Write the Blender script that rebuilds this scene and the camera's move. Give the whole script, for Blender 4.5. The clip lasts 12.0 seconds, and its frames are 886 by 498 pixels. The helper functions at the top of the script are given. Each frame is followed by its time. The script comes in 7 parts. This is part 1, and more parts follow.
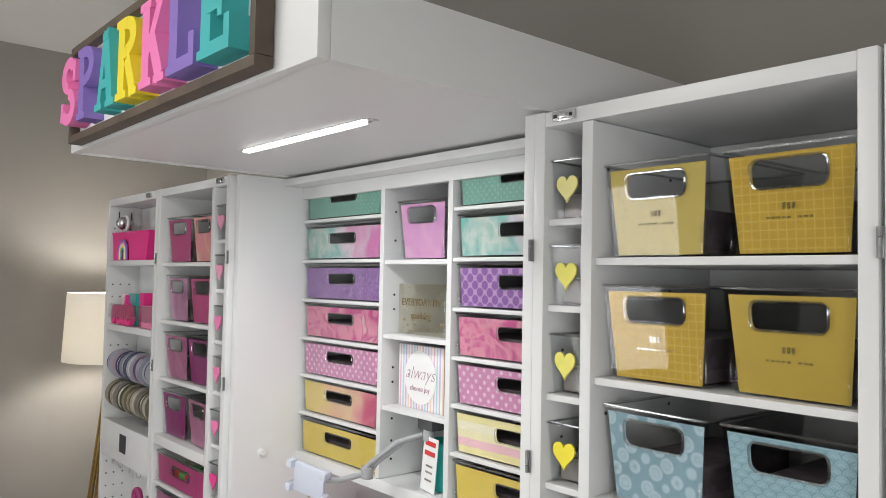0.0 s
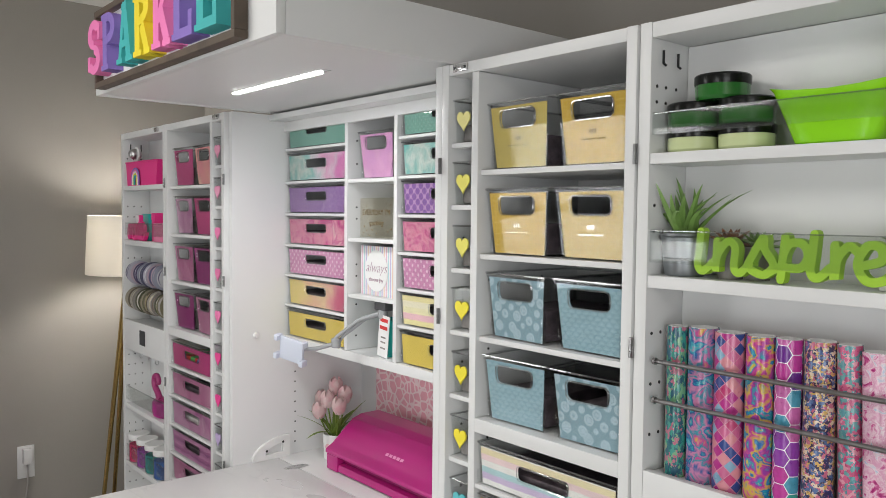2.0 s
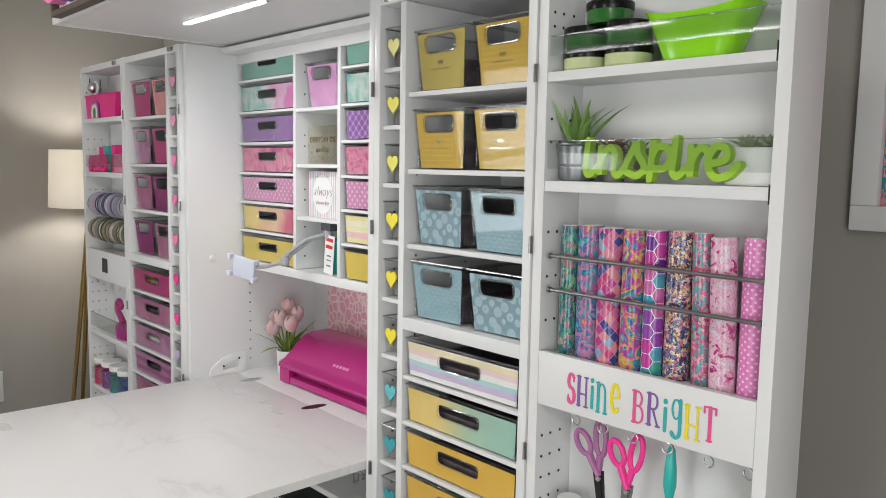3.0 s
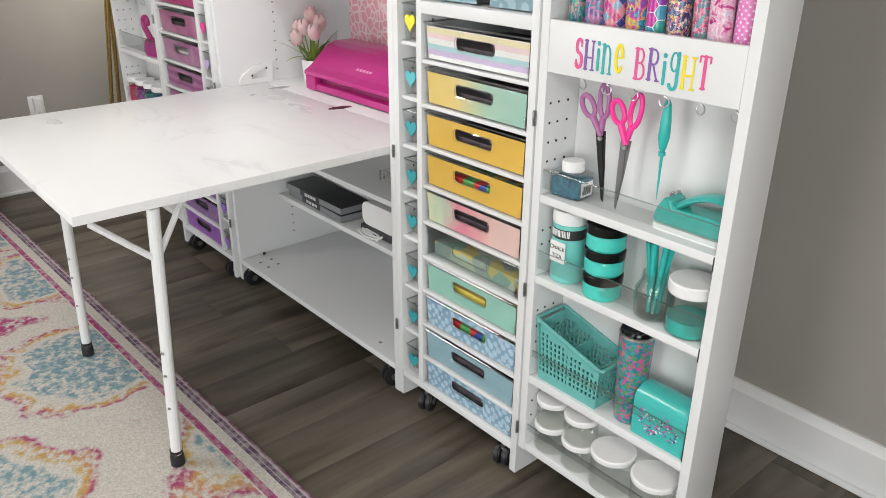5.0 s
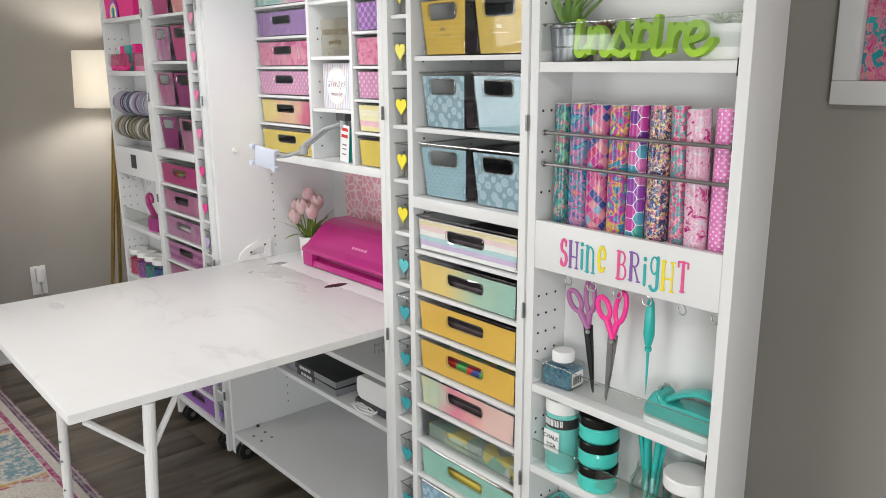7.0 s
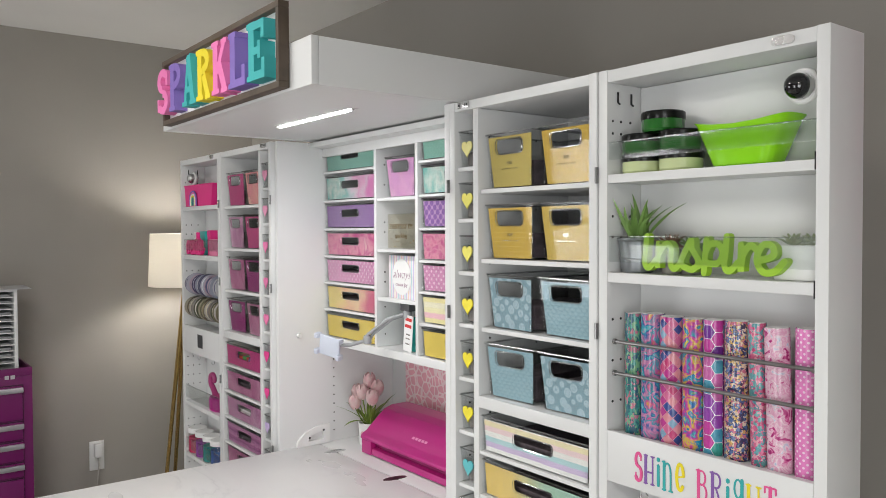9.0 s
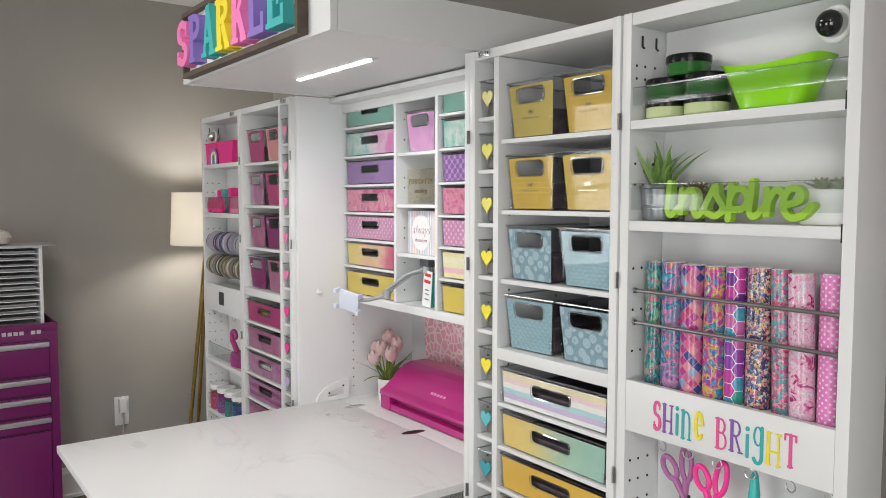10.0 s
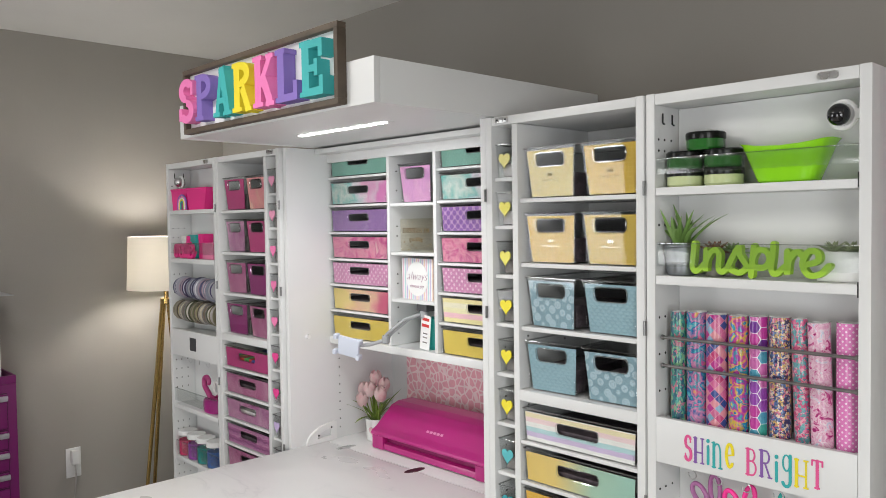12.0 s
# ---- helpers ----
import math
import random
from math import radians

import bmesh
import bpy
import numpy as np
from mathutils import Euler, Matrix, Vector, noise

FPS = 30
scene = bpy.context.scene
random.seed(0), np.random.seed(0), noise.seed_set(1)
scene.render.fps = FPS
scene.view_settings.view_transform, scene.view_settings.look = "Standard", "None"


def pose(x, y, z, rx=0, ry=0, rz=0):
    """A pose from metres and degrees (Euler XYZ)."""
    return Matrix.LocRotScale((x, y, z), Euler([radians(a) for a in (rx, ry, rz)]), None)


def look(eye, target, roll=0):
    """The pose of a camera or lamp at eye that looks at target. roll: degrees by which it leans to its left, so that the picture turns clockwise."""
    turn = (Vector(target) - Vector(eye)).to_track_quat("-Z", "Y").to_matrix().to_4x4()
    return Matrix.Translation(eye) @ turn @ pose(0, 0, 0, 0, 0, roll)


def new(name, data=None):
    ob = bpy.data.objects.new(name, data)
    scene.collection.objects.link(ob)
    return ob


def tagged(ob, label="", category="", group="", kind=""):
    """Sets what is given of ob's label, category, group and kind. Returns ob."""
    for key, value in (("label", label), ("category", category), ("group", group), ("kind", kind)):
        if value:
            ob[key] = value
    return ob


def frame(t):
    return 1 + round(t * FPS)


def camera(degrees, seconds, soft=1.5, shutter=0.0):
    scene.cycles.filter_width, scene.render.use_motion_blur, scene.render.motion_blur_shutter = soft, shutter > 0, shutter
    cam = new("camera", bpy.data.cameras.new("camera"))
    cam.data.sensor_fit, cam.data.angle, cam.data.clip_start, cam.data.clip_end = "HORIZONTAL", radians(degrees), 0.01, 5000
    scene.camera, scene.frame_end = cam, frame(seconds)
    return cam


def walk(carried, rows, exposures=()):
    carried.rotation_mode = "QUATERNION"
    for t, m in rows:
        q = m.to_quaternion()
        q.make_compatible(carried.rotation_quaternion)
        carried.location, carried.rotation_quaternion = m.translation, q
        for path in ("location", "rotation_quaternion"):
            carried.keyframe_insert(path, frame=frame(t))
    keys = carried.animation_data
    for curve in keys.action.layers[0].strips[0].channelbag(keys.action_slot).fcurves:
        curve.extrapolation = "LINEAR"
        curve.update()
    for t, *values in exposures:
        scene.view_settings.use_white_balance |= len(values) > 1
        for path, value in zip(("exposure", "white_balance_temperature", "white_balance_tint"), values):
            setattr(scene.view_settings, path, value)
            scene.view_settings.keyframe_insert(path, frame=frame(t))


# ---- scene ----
cam = camera(59.7, 12.0, soft=0.6, shutter=0.0)
U = 0.8  # metres in one unit of the plan; all plan numbers below are in this unit
PATH = [
    (0, (0.004, 0.021, 1.554), (-1.513, 1.321, 1.635), 1.1),
    (0.5, (0.13, 0.035, 1.55), (-1.506, 1.184, 1.62), 1.6),
    (1, (0.246, -0.02, 1.518), (-1.402, 1.112, 1.544), 1.7),
    (1.5, (0.346, -0.12, 1.516), (-1.233, 1.107, 1.468), 0.7),
    (2, (0.429, -0.163, 1.503), (-1.088, 1.136, 1.413), 0.6),
    (2.5, (0.527, -0.175, 1.471), (-0.954, 1.163, 1.342), 0.8),
    (3, (0.616, -0.205, 1.431), (-0.847, 1.143, 1.222), 1.0),
    (3.2, (0.637, -0.215, 1.406), (-0.826, 1.124, 1.153), 1.1),
    (4.8, (0.733, -0.278, 1.308), (-0.669, 0.928, 0.547), 0.4),
    (5, (0.738, -0.282, 1.296), (-0.647, 0.914, 0.488), 0.4),
    (5.5, (0.752, -0.274, 1.275), (-0.607, 0.899, 0.393), 0.4),
    (6, (0.759, -0.277, 1.295), (-0.615, 0.911, 0.459), 0.2),
    (6.5, (0.751, -0.282, 1.346), (-0.671, 0.952, 0.672), -0.2),
    (7, (0.745, -0.281, 1.406), (-0.72, 1.0, 0.944), -0.3),
    (7.5, (0.759, -0.281, 1.478), (-0.737, 1.016, 1.198), -0.7),
    (7.7, (0.761, -0.284, 1.498), (-0.744, 1.015, 1.284), -0.8),
    (9.3, (0.708, -0.303, 1.495), (-0.893, 0.895, 1.444), 0.0),
    (9.5, (0.705, -0.298, 1.48), (-0.904, 0.888, 1.408), 0.0),
    (10, (0.712, -0.292, 1.452), (-0.906, 0.876, 1.323), 0.1),
    (10.5, (0.706, -0.314, 1.446), (-0.908, 0.853, 1.267), 0.2),
    (11, (0.667, -0.398, 1.455), (-0.876, 0.866, 1.319), 0.5),
    (11.5, (0.617, -0.549, 1.51), (-0.858, 0.799, 1.425), -0.4),
    (12, (0.613, -0.62, 1.534), (-0.833, 0.759, 1.463), -0.8),
]
walk(cam, [(t, look(eye, target, roll)) for t, eye, target, roll in PATH],
     exposures=[(0, -0.22), (2.5, -0.26), (3.2, -0.16), (4.8, 0.15), (6.0, 0.22), (7.2, -0.08), (7.7, -0.18), (9.3, -0.14), (12, -0.14)])

# ---- world, lamps, exposure ----
world = bpy.data.worlds.new("world")
scene.world = world
world.use_nodes = True
wn, wl = world.node_tree.nodes, world.node_tree.links
sky = wn.new("ShaderNodeTexSky")
sky.sky_type, sky.sun_disc = "NISHITA", False
sky.sun_elevation, sky.sun_rotation = radians(35), radians(200)
wl.new(sky.outputs[0], wn["Background"].inputs[0])
wn["Background"].inputs[1].default_value = 0.1


def lamp(name, kind, power, color, m, size=0.5, size_y=None, spread=None):
    data = bpy.data.lights.new(name, kind)
    data.energy, data.color = power, color
    if kind == "AREA":
        data.size = size
        if size_y:
            data.shape, data.size_y = "RECTANGLE", size_y
    else:
        data.shadow_soft_size = size
    ob = new(name, data)
    ob.matrix_world = m
    return tagged(ob, kind="structure")


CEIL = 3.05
# unseen fill from above; the second is added to brighten the low cabinet shelves
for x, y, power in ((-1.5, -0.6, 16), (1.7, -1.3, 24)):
    lamp("ceiling_fill_glow", "AREA", power, (1.0, 0.97, 0.93), look(Vector((x, y, 2.93)) * U, Vector((x, y, 0)) * U), 0.5, 0.5)
lamp("side_window_daylight", "AREA", 35, (0.96, 0.98, 1.0), look(Vector((2.55, -1.6, 1.3)) * U, Vector((-0.3, 0.2, 0.9)) * U), 1.25, 1.3)
lamp("window_daylight", "AREA", 28, (0.96, 0.98, 1.0), look(Vector((-4.1, -2.75, 1.35)) * U, Vector((-2.2, 0.2, 1.15)) * U), 0.95, 1.2)
lamp("front_window_daylight", "AREA", 26, (0.97, 0.985, 1.0), look(Vector((0.3, -3.43, 1.0)) * U, Vector((0.1, 0.0, 0.8)) * U), 0.95, 1.3)
lamp("crown_strip_glow", "AREA", 2.6, (0.97, 0.98, 1.0), look(Vector((-1.525, 0.90, 2.236)) * U, Vector((-1.525, 0.90, 0)) * U), 0.4, 0.02)
lamp("floor_lamp_bulb", "POINT", 11.0, (1.0, 0.97, 0.92), pose(-3.80 * U, 1.24 * U, 1.695 * U), 0.05)

# ---- materials ----
MATS = {}


def base_nodes(name):
    m = bpy.data.materials.new(name)
    m.use_nodes = True
    n, l = m.node_tree.nodes, m.node_tree.links
    p = n["Principled BSDF"]
    return m, n, l, p


def node(n, kind, **values):
    made = n.new(kind)
    for key, value in values.items():
        made.inputs[key.replace("_", " ")].default_value = value
    return made


def coords(n, l, scale=(1, 1, 1), turn=(0, 0, 0), source="Object"):
    tc = n.new("ShaderNodeTexCoord")
    mp = n.new("ShaderNodeMapping")
    mp.inputs["Scale"].default_value = scale
    mp.inputs["Rotation"].default_value = [radians(a) for a in turn]
    l.new(tc.outputs[source], mp.inputs["Vector"])
    return mp.outputs[0]


def rgb(c):
    return (*c, 1.0)


def ramp(n, stops, constant=False):
    r = n.new("ShaderNodeValToRGB")
    cr = r.color_ramp
    cr.interpolation = "CONSTANT" if constant else "LINEAR"
    while len(cr.elements) < len(stops):
        cr.elements.new(0.5)
    for e, (p, c) in zip(cr.elements, stops):
        e.position, e.color = p, rgb(c)
    return r


def finish(n, l, p, vec, color_out, rough, bump, bscale, var, scale, rvar=0.08):
    """Wear at two scales over a colour: slow stains and fine grain, with relief."""
    slow = node(n, "ShaderNodeTexNoise", Scale=scale, Detail=4.0)
    l.new(vec, slow.inputs["Vector"])
    fine = node(n, "ShaderNodeTexNoise", Scale=bscale, Detail=3.0)
    l.new(vec, fine.inputs["Vector"])
    hsv = n.new("ShaderNodeHueSaturation")
    mr = n.new("ShaderNodeMapRange")
    mr.inputs["To Min"].default_value, mr.inputs["To Max"].default_value = 1 - var, 1 + var
    mr.inputs["From Min"].default_value, mr.inputs["From Max"].default_value = 0.3, 0.7
    l.new(slow.outputs["Fac"], mr.inputs["Value"])
    l.new(mr.outputs[0], hsv.inputs["Value"])
    l.new(color_out, hsv.inputs["Color"])
    l.new(hsv.outputs[0], p.inputs["Base Color"])
    rr = n.new("ShaderNodeMapRange")
    rr.inputs["To Min"].default_value, rr.inputs["To Max"].default_value = max(rough - rvar, 0.02), min(rough + rvar, 1)
    l.new(slow.outputs["Fac"], rr.inputs["Value"])
    l.new(rr.outputs[0], p.inputs["Roughness"])
    if bump:
        b = node(n, "ShaderNodeBump", Strength=bump, Distance=0.001)
        l.new(fine.outputs["Fac"], b.inputs["Height"])
        l.new(b.outputs[0], p.inputs["Normal"])


def mat(name, color, rough=0.5, metal=0.0, var=0.05, scale=6.0, bump=0.15, bscale=180.0, coat=0.0, spec=0.5):
    if name in MATS:
        return MATS[name]
    m, n, l, p = base_nodes(name)
    c = n.new("ShaderNodeRGB")
    c.outputs[0].default_value = rgb(color)
    p.inputs["Metallic"].default_value = metal
    p.inputs["Specular IOR Level"].default_value = spec
    p.inputs["Coat Weight"].default_value = coat
    p.inputs["Coat Roughness"].default_value = 0.06
    finish(n, l, p, coords(n, l), c.outputs[0], rough, bump, bscale, var, scale)
    MATS[name] = m
    return m


def clear(name, tint=(0.93, 0.95, 0.95), gloss=0.08, amount=1.0, least=None):
    """Thin clear plastic or glass: see-through with a Fresnel gloss."""
    if name in MATS:
        return MATS[name]
    m, n, l, p = base_nodes(name)
    tr = n.new("ShaderNodeBsdfTransparent")
    tr.inputs[0].default_value = rgb(tint)
    gl = node(n, "ShaderNodeBsdfGlossy", Roughness=gloss)
    fr = node(n, "ShaderNodeLayerWeight", Blend=0.5)
    power = n.new("ShaderNodeMath")
    power.operation = "POWER"
    power.inputs[1].default_value = 4.0
    l.new(fr.outputs["Facing"], power.inputs[0])
    mult = n.new("ShaderNodeMath")
    mult.operation = "MULTIPLY_ADD"
    mult.inputs[1].default_value, mult.inputs[2].default_value = 0.6 * amount, 0.03 * amount if least is None else least
    mx = n.new("ShaderNodeMixShader")
    l.new(power.outputs[0], mult.inputs[0])
    l.new(mult.outputs[0], mx.inputs[0])
    l.new(tr.outputs[0], mx.inputs[1])
    l.new(gl.outputs[0], mx.inputs[2])
    l.new(mx.outputs[0], n["Material Output"].inputs[0])
    MATS[name] = m
    return m


def glow(name, color, strength):
    m, n, l, p = base_nodes(name)
    p.inputs["Emission Color"].default_value = rgb(color)
    p.inputs["Emission Strength"].default_value = strength
    p.inputs["Base Color"].default_value = rgb(color)
    MATS[name] = m
    return m


def wash(name, colors, scale=9.0, rough=0.35, flat=True, coat=0.0, warp=1.2):
    """Watercolour paper: clouds of several colours that run into one another."""
    if name in MATS:
        return MATS[name]
    m, n, l, p = base_nodes(name)
    vec = coords(n, l, source="UV") if flat == "wrap" else coords(n, l, (1, 0.001 if flat else 1, 1))
    nz = node(n, "ShaderNodeTexNoise", Scale=scale, Detail=3.0, Distortion=warp)
    l.new(vec, nz.inputs["Vector"])
    k = len(colors)
    r = ramp(n, [(0.3 + 0.4 * i / max(k - 1, 1), c) for i, c in enumerate(colors)])
    l.new(nz.outputs["Fac"], r.inputs[0])
    p.inputs["Specular IOR Level"].default_value = 0.5 if coat > 0.3 else 0.2
    p.inputs["Coat Weight"].default_value = coat
    p.inputs["Coat Roughness"].default_value = 0.1
    finish(n, l, p, vec, r.outputs[0], rough, 0.1, 250.0, 0.08, 25.0)
    MATS[name] = m
    return m


def cells(name, inner, edge, scale=40.0, width=0.08, feature="DISTANCE_TO_EDGE", rand=0.0, turn=45.0, flat=True, rough=0.35, inner2=None, coat=0.0):
    """Dots, scales, shells and spots: a cell pattern of two or three colours."""
    if name in MATS:
        return MATS[name]
    m, n, l, p = base_nodes(name)
    vec = coords(n, l, (1, 1, 1), (0, 0, turn), "UV") if flat == "wrap" else coords(n, l, (1, 0.001 if flat else 1, 1), (0, turn if flat else 0, 0))
    v = node(n, "ShaderNodeTexVoronoi", Scale=scale, Randomness=rand)
    v.feature = feature
    l.new(vec, v.inputs["Vector"])
    if feature == "F1":
        r = ramp(n, ([(0.0, inner2), (0.05, inner2), (0.08, edge), (width * 0.55, edge), (width * 0.62, inner2), (width * 0.72, edge)] if inner2 else [(0.0, edge)]) + [(width, edge), (width + 0.06, inner)])
    else:
        stops = [(0.0, edge), (width, edge), (width + 0.04, inner)]
        if inner2:
            stops += [(width + 0.22, inner), (width + 0.27, inner2)]
        r = ramp(n, stops)
    l.new(v.outputs["Distance"], r.inputs[0])
    p.inputs["Specular IOR Level"].default_value = 0.5 if coat > 0.3 else 0.2
    p.inputs["Coat Weight"].default_value = coat
    p.inputs["Coat Roughness"].default_value = 0.1
    finish(n, l, p, vec, r.outputs[0], rough, 0.1, 250.0, 0.07, 25.0)
    MATS[name] = m
    return m


def stripes(name, colors, period, axis="Z", rough=0.35, wobble=0.0, coat=0.0):
    if name in MATS:
        return MATS[name]
    m, n, l, p = base_nodes(name)
    vec = coords(n, l)
    sep = n.new("ShaderNodeSeparateXYZ")
    l.new(vec, sep.inputs[0])
    nz = node(n, "ShaderNodeTexNoise", Scale=30.0)
    l.new(vec, nz.inputs["Vector"])
    add = n.new("ShaderNodeMath")
    add.operation = "MULTIPLY_ADD"
    add.inputs[1].default_value = wobble
    l.new(nz.outputs["Fac"], add.inputs[0])
    l.new(sep.outputs[axis], add.inputs[2])
    div = n.new("ShaderNodeMath")
    div.operation = "DIVIDE"
    div.inputs[1].default_value = period
    l.new(add.outputs[0], div.inputs[0])
    fr = n.new("ShaderNodeMath")
    fr.operation = "FRACT"
    l.new(div.outputs[0], fr.inputs[0])
    r = ramp(n, [(i / len(colors), c) for i, c in enumerate(colors)], True)
    l.new(fr.outputs[0], r.inputs[0])
    p.inputs["Specular IOR Level"].default_value = 0.5 if coat > 0.3 else 0.2
    p.inputs["Coat Weight"].default_value = coat
    p.inputs["Coat Roughness"].default_value = 0.1
    finish(n, l, p, vec, r.outputs[0], rough, 0.1, 250.0, 0.06, 25.0)
    MATS[name] = m
    return m


def confetti(name, colors, scale=55.0, rand=1.0, stretch=(1, 1, 1), rough=0.3, lines=None, wrap=False, ragged=0.012):
    """A busy print: many small cells, each with a colour of its own from the list."""
    if name in MATS:
        return MATS[name]
    m, n, l, p = base_nodes(name)
    vec = coords(n, l, stretch, (0, 0, 45), "UV") if wrap else coords(n, l, stretch)
    wob = node(n, "ShaderNodeTexNoise", Scale=scale * 0.8, Detail=2.0)
    l.new(vec, wob.inputs["Vector"])
    mixv = n.new("ShaderNodeMix")
    mixv.data_type = "VECTOR"
    mixv.inputs[0].default_value = ragged
    l.new(vec, mixv.inputs[4])
    l.new(wob.outputs["Color"], mixv.inputs[5])
    v = node(n, "ShaderNodeTexVoronoi", Scale=scale, Randomness=rand)
    l.new(mixv.outputs[1], v.inputs["Vector"])
    sep = n.new("ShaderNodeSeparateColor")
    l.new(v.outputs["Color"], sep.inputs[0])
    r = ramp(n, [(i / len(colors), c) for i, c in enumerate(colors)], True)
    l.new(sep.outputs[0], r.inputs[0])
    out = r.outputs[0]
    if lines:
        ve = node(n, "ShaderNodeTexVoronoi", Scale=scale, Randomness=rand)
        ve.feature = "DISTANCE_TO_EDGE"
        l.new(mixv.outputs[1], ve.inputs["Vector"])
        gate = ramp(n, [(0.0, (1, 1, 1)), (lines[1], (1, 1, 1)), (lines[1] + 0.03, (0, 0, 0))])
        l.new(ve.outputs["Distance"], gate.inputs[0])
        mixc = n.new("ShaderNodeMix")
        mixc.data_type = "RGBA"
        l.new(gate.outputs[0], mixc.inputs[0])
        l.new(out, mixc.inputs[6])
        mixc.inputs[7].default_value = rgb(lines[0])
        out = mixc.outputs[2]
    p.inputs["Coat Weight"].default_value = 0.25
    p.inputs["Coat Roughness"].default_value = 0.05
    finish(n, l, p, vec, out, rough, 0.05, 250.0, 0.1, 40.0)
    MATS[name] = m
    return m


def sweep(name, colors, width, wobble=0.1, rough=0.35):
    """Paper whose colour runs from one side to the other."""
    m, n, l, p = base_nodes(name)
    vec = coords(n, l)
    sep = n.new("ShaderNodeSeparateXYZ")
    l.new(vec, sep.inputs[0])
    nz = node(n, "ShaderNodeTexNoise", Scale=14.0, Detail=3.0)
    l.new(vec, nz.inputs["Vector"])
    mr = n.new("ShaderNodeMapRange")
    mr.inputs["From Min"].default_value, mr.inputs["From Max"].default_value = -width / 2, width / 2
    if wobble > 0.6:
        mr.inputs["To Min"].default_value, mr.inputs["To Max"].default_value = -wobble / 2, 1 - wobble / 2
    l.new(sep.outputs["X"], mr.inputs["Value"])
    add = n.new("ShaderNodeMath")
    add.operation = "MULTIPLY_ADD"
    add.inputs[1].default_value = wobble
    l.new(nz.outputs["Fac"], add.inputs[0])
    l.new(mr.outputs[0], add.inputs[2])
    r = ramp(n, [(i / (len(colors) - 1), c) for i, c in enumerate(colors)])
    l.new(add.outputs[0], r.inputs[0])
    p.inputs["Specular IOR Level"].default_value = 0.2
    finish(n, l, p, vec, r.outputs[0], rough, 0.1, 250.0, 0.06, 25.0)
    return m


def scallops(name, colors, width, rough=0.35):
    """Rows of overlapping scales, each shaded from its rim to its middle."""
    m, n, l, p = base_nodes(name)
    vec = coords(n, l, (1 / width, 1, 2 / width))
    sep = n.new("ShaderNodeSeparateXYZ")
    l.new(vec, sep.inputs[0])

    def calc(kind, a, b=None):
        made = n.new("ShaderNodeMath")
        made.operation = kind
        for i, value in enumerate((a, b)):
            if isinstance(value, (int, float)):
                made.inputs[i].default_value = value
            elif value is not None:
                l.new(value, made.inputs[i])
        return made.outputs[0]

    row = calc("FLOOR", sep.outputs["Z"])
    shift = calc("MULTIPLY", calc("MODULO", calc("ADD", row, 100.0), 2.0), 0.5)
    across = calc("ABSOLUTE", calc("SUBTRACT", calc("FRACT", calc("ADD", sep.outputs["X"], shift)), 0.5))
    rise = calc("MULTIPLY", calc("FRACT", sep.outputs["Z"]), 0.5)
    far = calc("SQRT", calc("ADD", calc("MULTIPLY", across, across), calc("MULTIPLY", rise, rise)))
    r = ramp(n, [(0.0, colors[1]), (0.2, colors[2]), (0.36, colors[1]), (0.44, colors[2]), (0.5, colors[0]), (0.6, colors[1])])
    l.new(far, r.inputs[0])
    p.inputs["Specular IOR Level"].default_value = 0.2
    finish(n, l, p, vec, r.outputs[0], rough, 0.1, 4.0, 0.06, 0.4)
    return m


def marble():
    """White tabletop laminate with faint grey veins."""
    m, n, l, p = base_nodes("white_marble_laminate")
    vec = coords(n, l, (1.0, 2.2, 1), (0, 0, 24))
    nz = node(n, "ShaderNodeTexNoise", Scale=2.1, Detail=5.0, Distortion=1.2)
    l.new(vec, nz.inputs["Vector"])
    white, vein = (0.80, 0.798, 0.796), (0.70, 0.70, 0.705)
    r = ramp(n, [(0.0, white), (0.455, white), (0.485, (0.765, 0.763, 0.762)), (0.497, vein), (0.51, (0.77, 0.768, 0.767)), (0.56, white)])
    l.new(nz.outputs["Fac"], r.inputs[0])
    patch = node(n, "ShaderNodeTexNoise", Scale=1.7, Detail=2.0)
    l.new(vec, patch.inputs["Vector"])
    gate = ramp(n, [(0.46, (0, 0, 0)), (0.6, (1, 1, 1))])
    l.new(patch.outputs["Fac"], gate.inputs[0])
    mixc = n.new("ShaderNodeMix")
    mixc.data_type = "RGBA"
    l.new(gate.outputs[0], mixc.inputs[0])
    mixc.inputs[6].default_value = rgb(white)
    l.new(r.outputs[0], mixc.inputs[7])
    finish(n, l, p, vec, mixc.outputs[2], 0.3, 0.05, 300.0, 0.015, 3.0)
    return m


WHITE = mat("white_laminate", (0.71, 0.715, 0.71), 0.38, var=0.02, scale=3, bump=0.06, bscale=300)
MARBLE = marble()
WALL = mat("greige_wall_paint", (0.335, 0.315, 0.285), 0.75, var=0.03, scale=2.5, bump=0.35, bscale=160)
CEILPAINT = mat("ceiling_paint", (0.62, 0.61, 0.59), 0.9, var=0.02, scale=3, bump=0.3, bscale=90)
TRIM = mat("white_trim_paint", (0.78, 0.78, 0.77), 0.4, var=0.03)
CHROME = mat("brushed_steel", (0.62, 0.62, 0.62), 0.28, 1.0, var=0.05, scale=30)
DARK = mat("black_plastic", (0.015, 0.015, 0.017), 0.4, var=0.1)
HOLE = mat("peg_hole_shade", (0.03, 0.03, 0.03), 0.8, var=0.1)
CLEAR = clear("clear_plastic", (0.965, 0.97, 0.97), 0.025, 0.65)
RIM = clear("thick_clear_rim", (0.86, 0.87, 0.87), 0.08, 1.2, 0.2)
GLASS = clear("clear_glass", (0.955, 0.965, 0.95), 0.04, 1.8, 0.07)
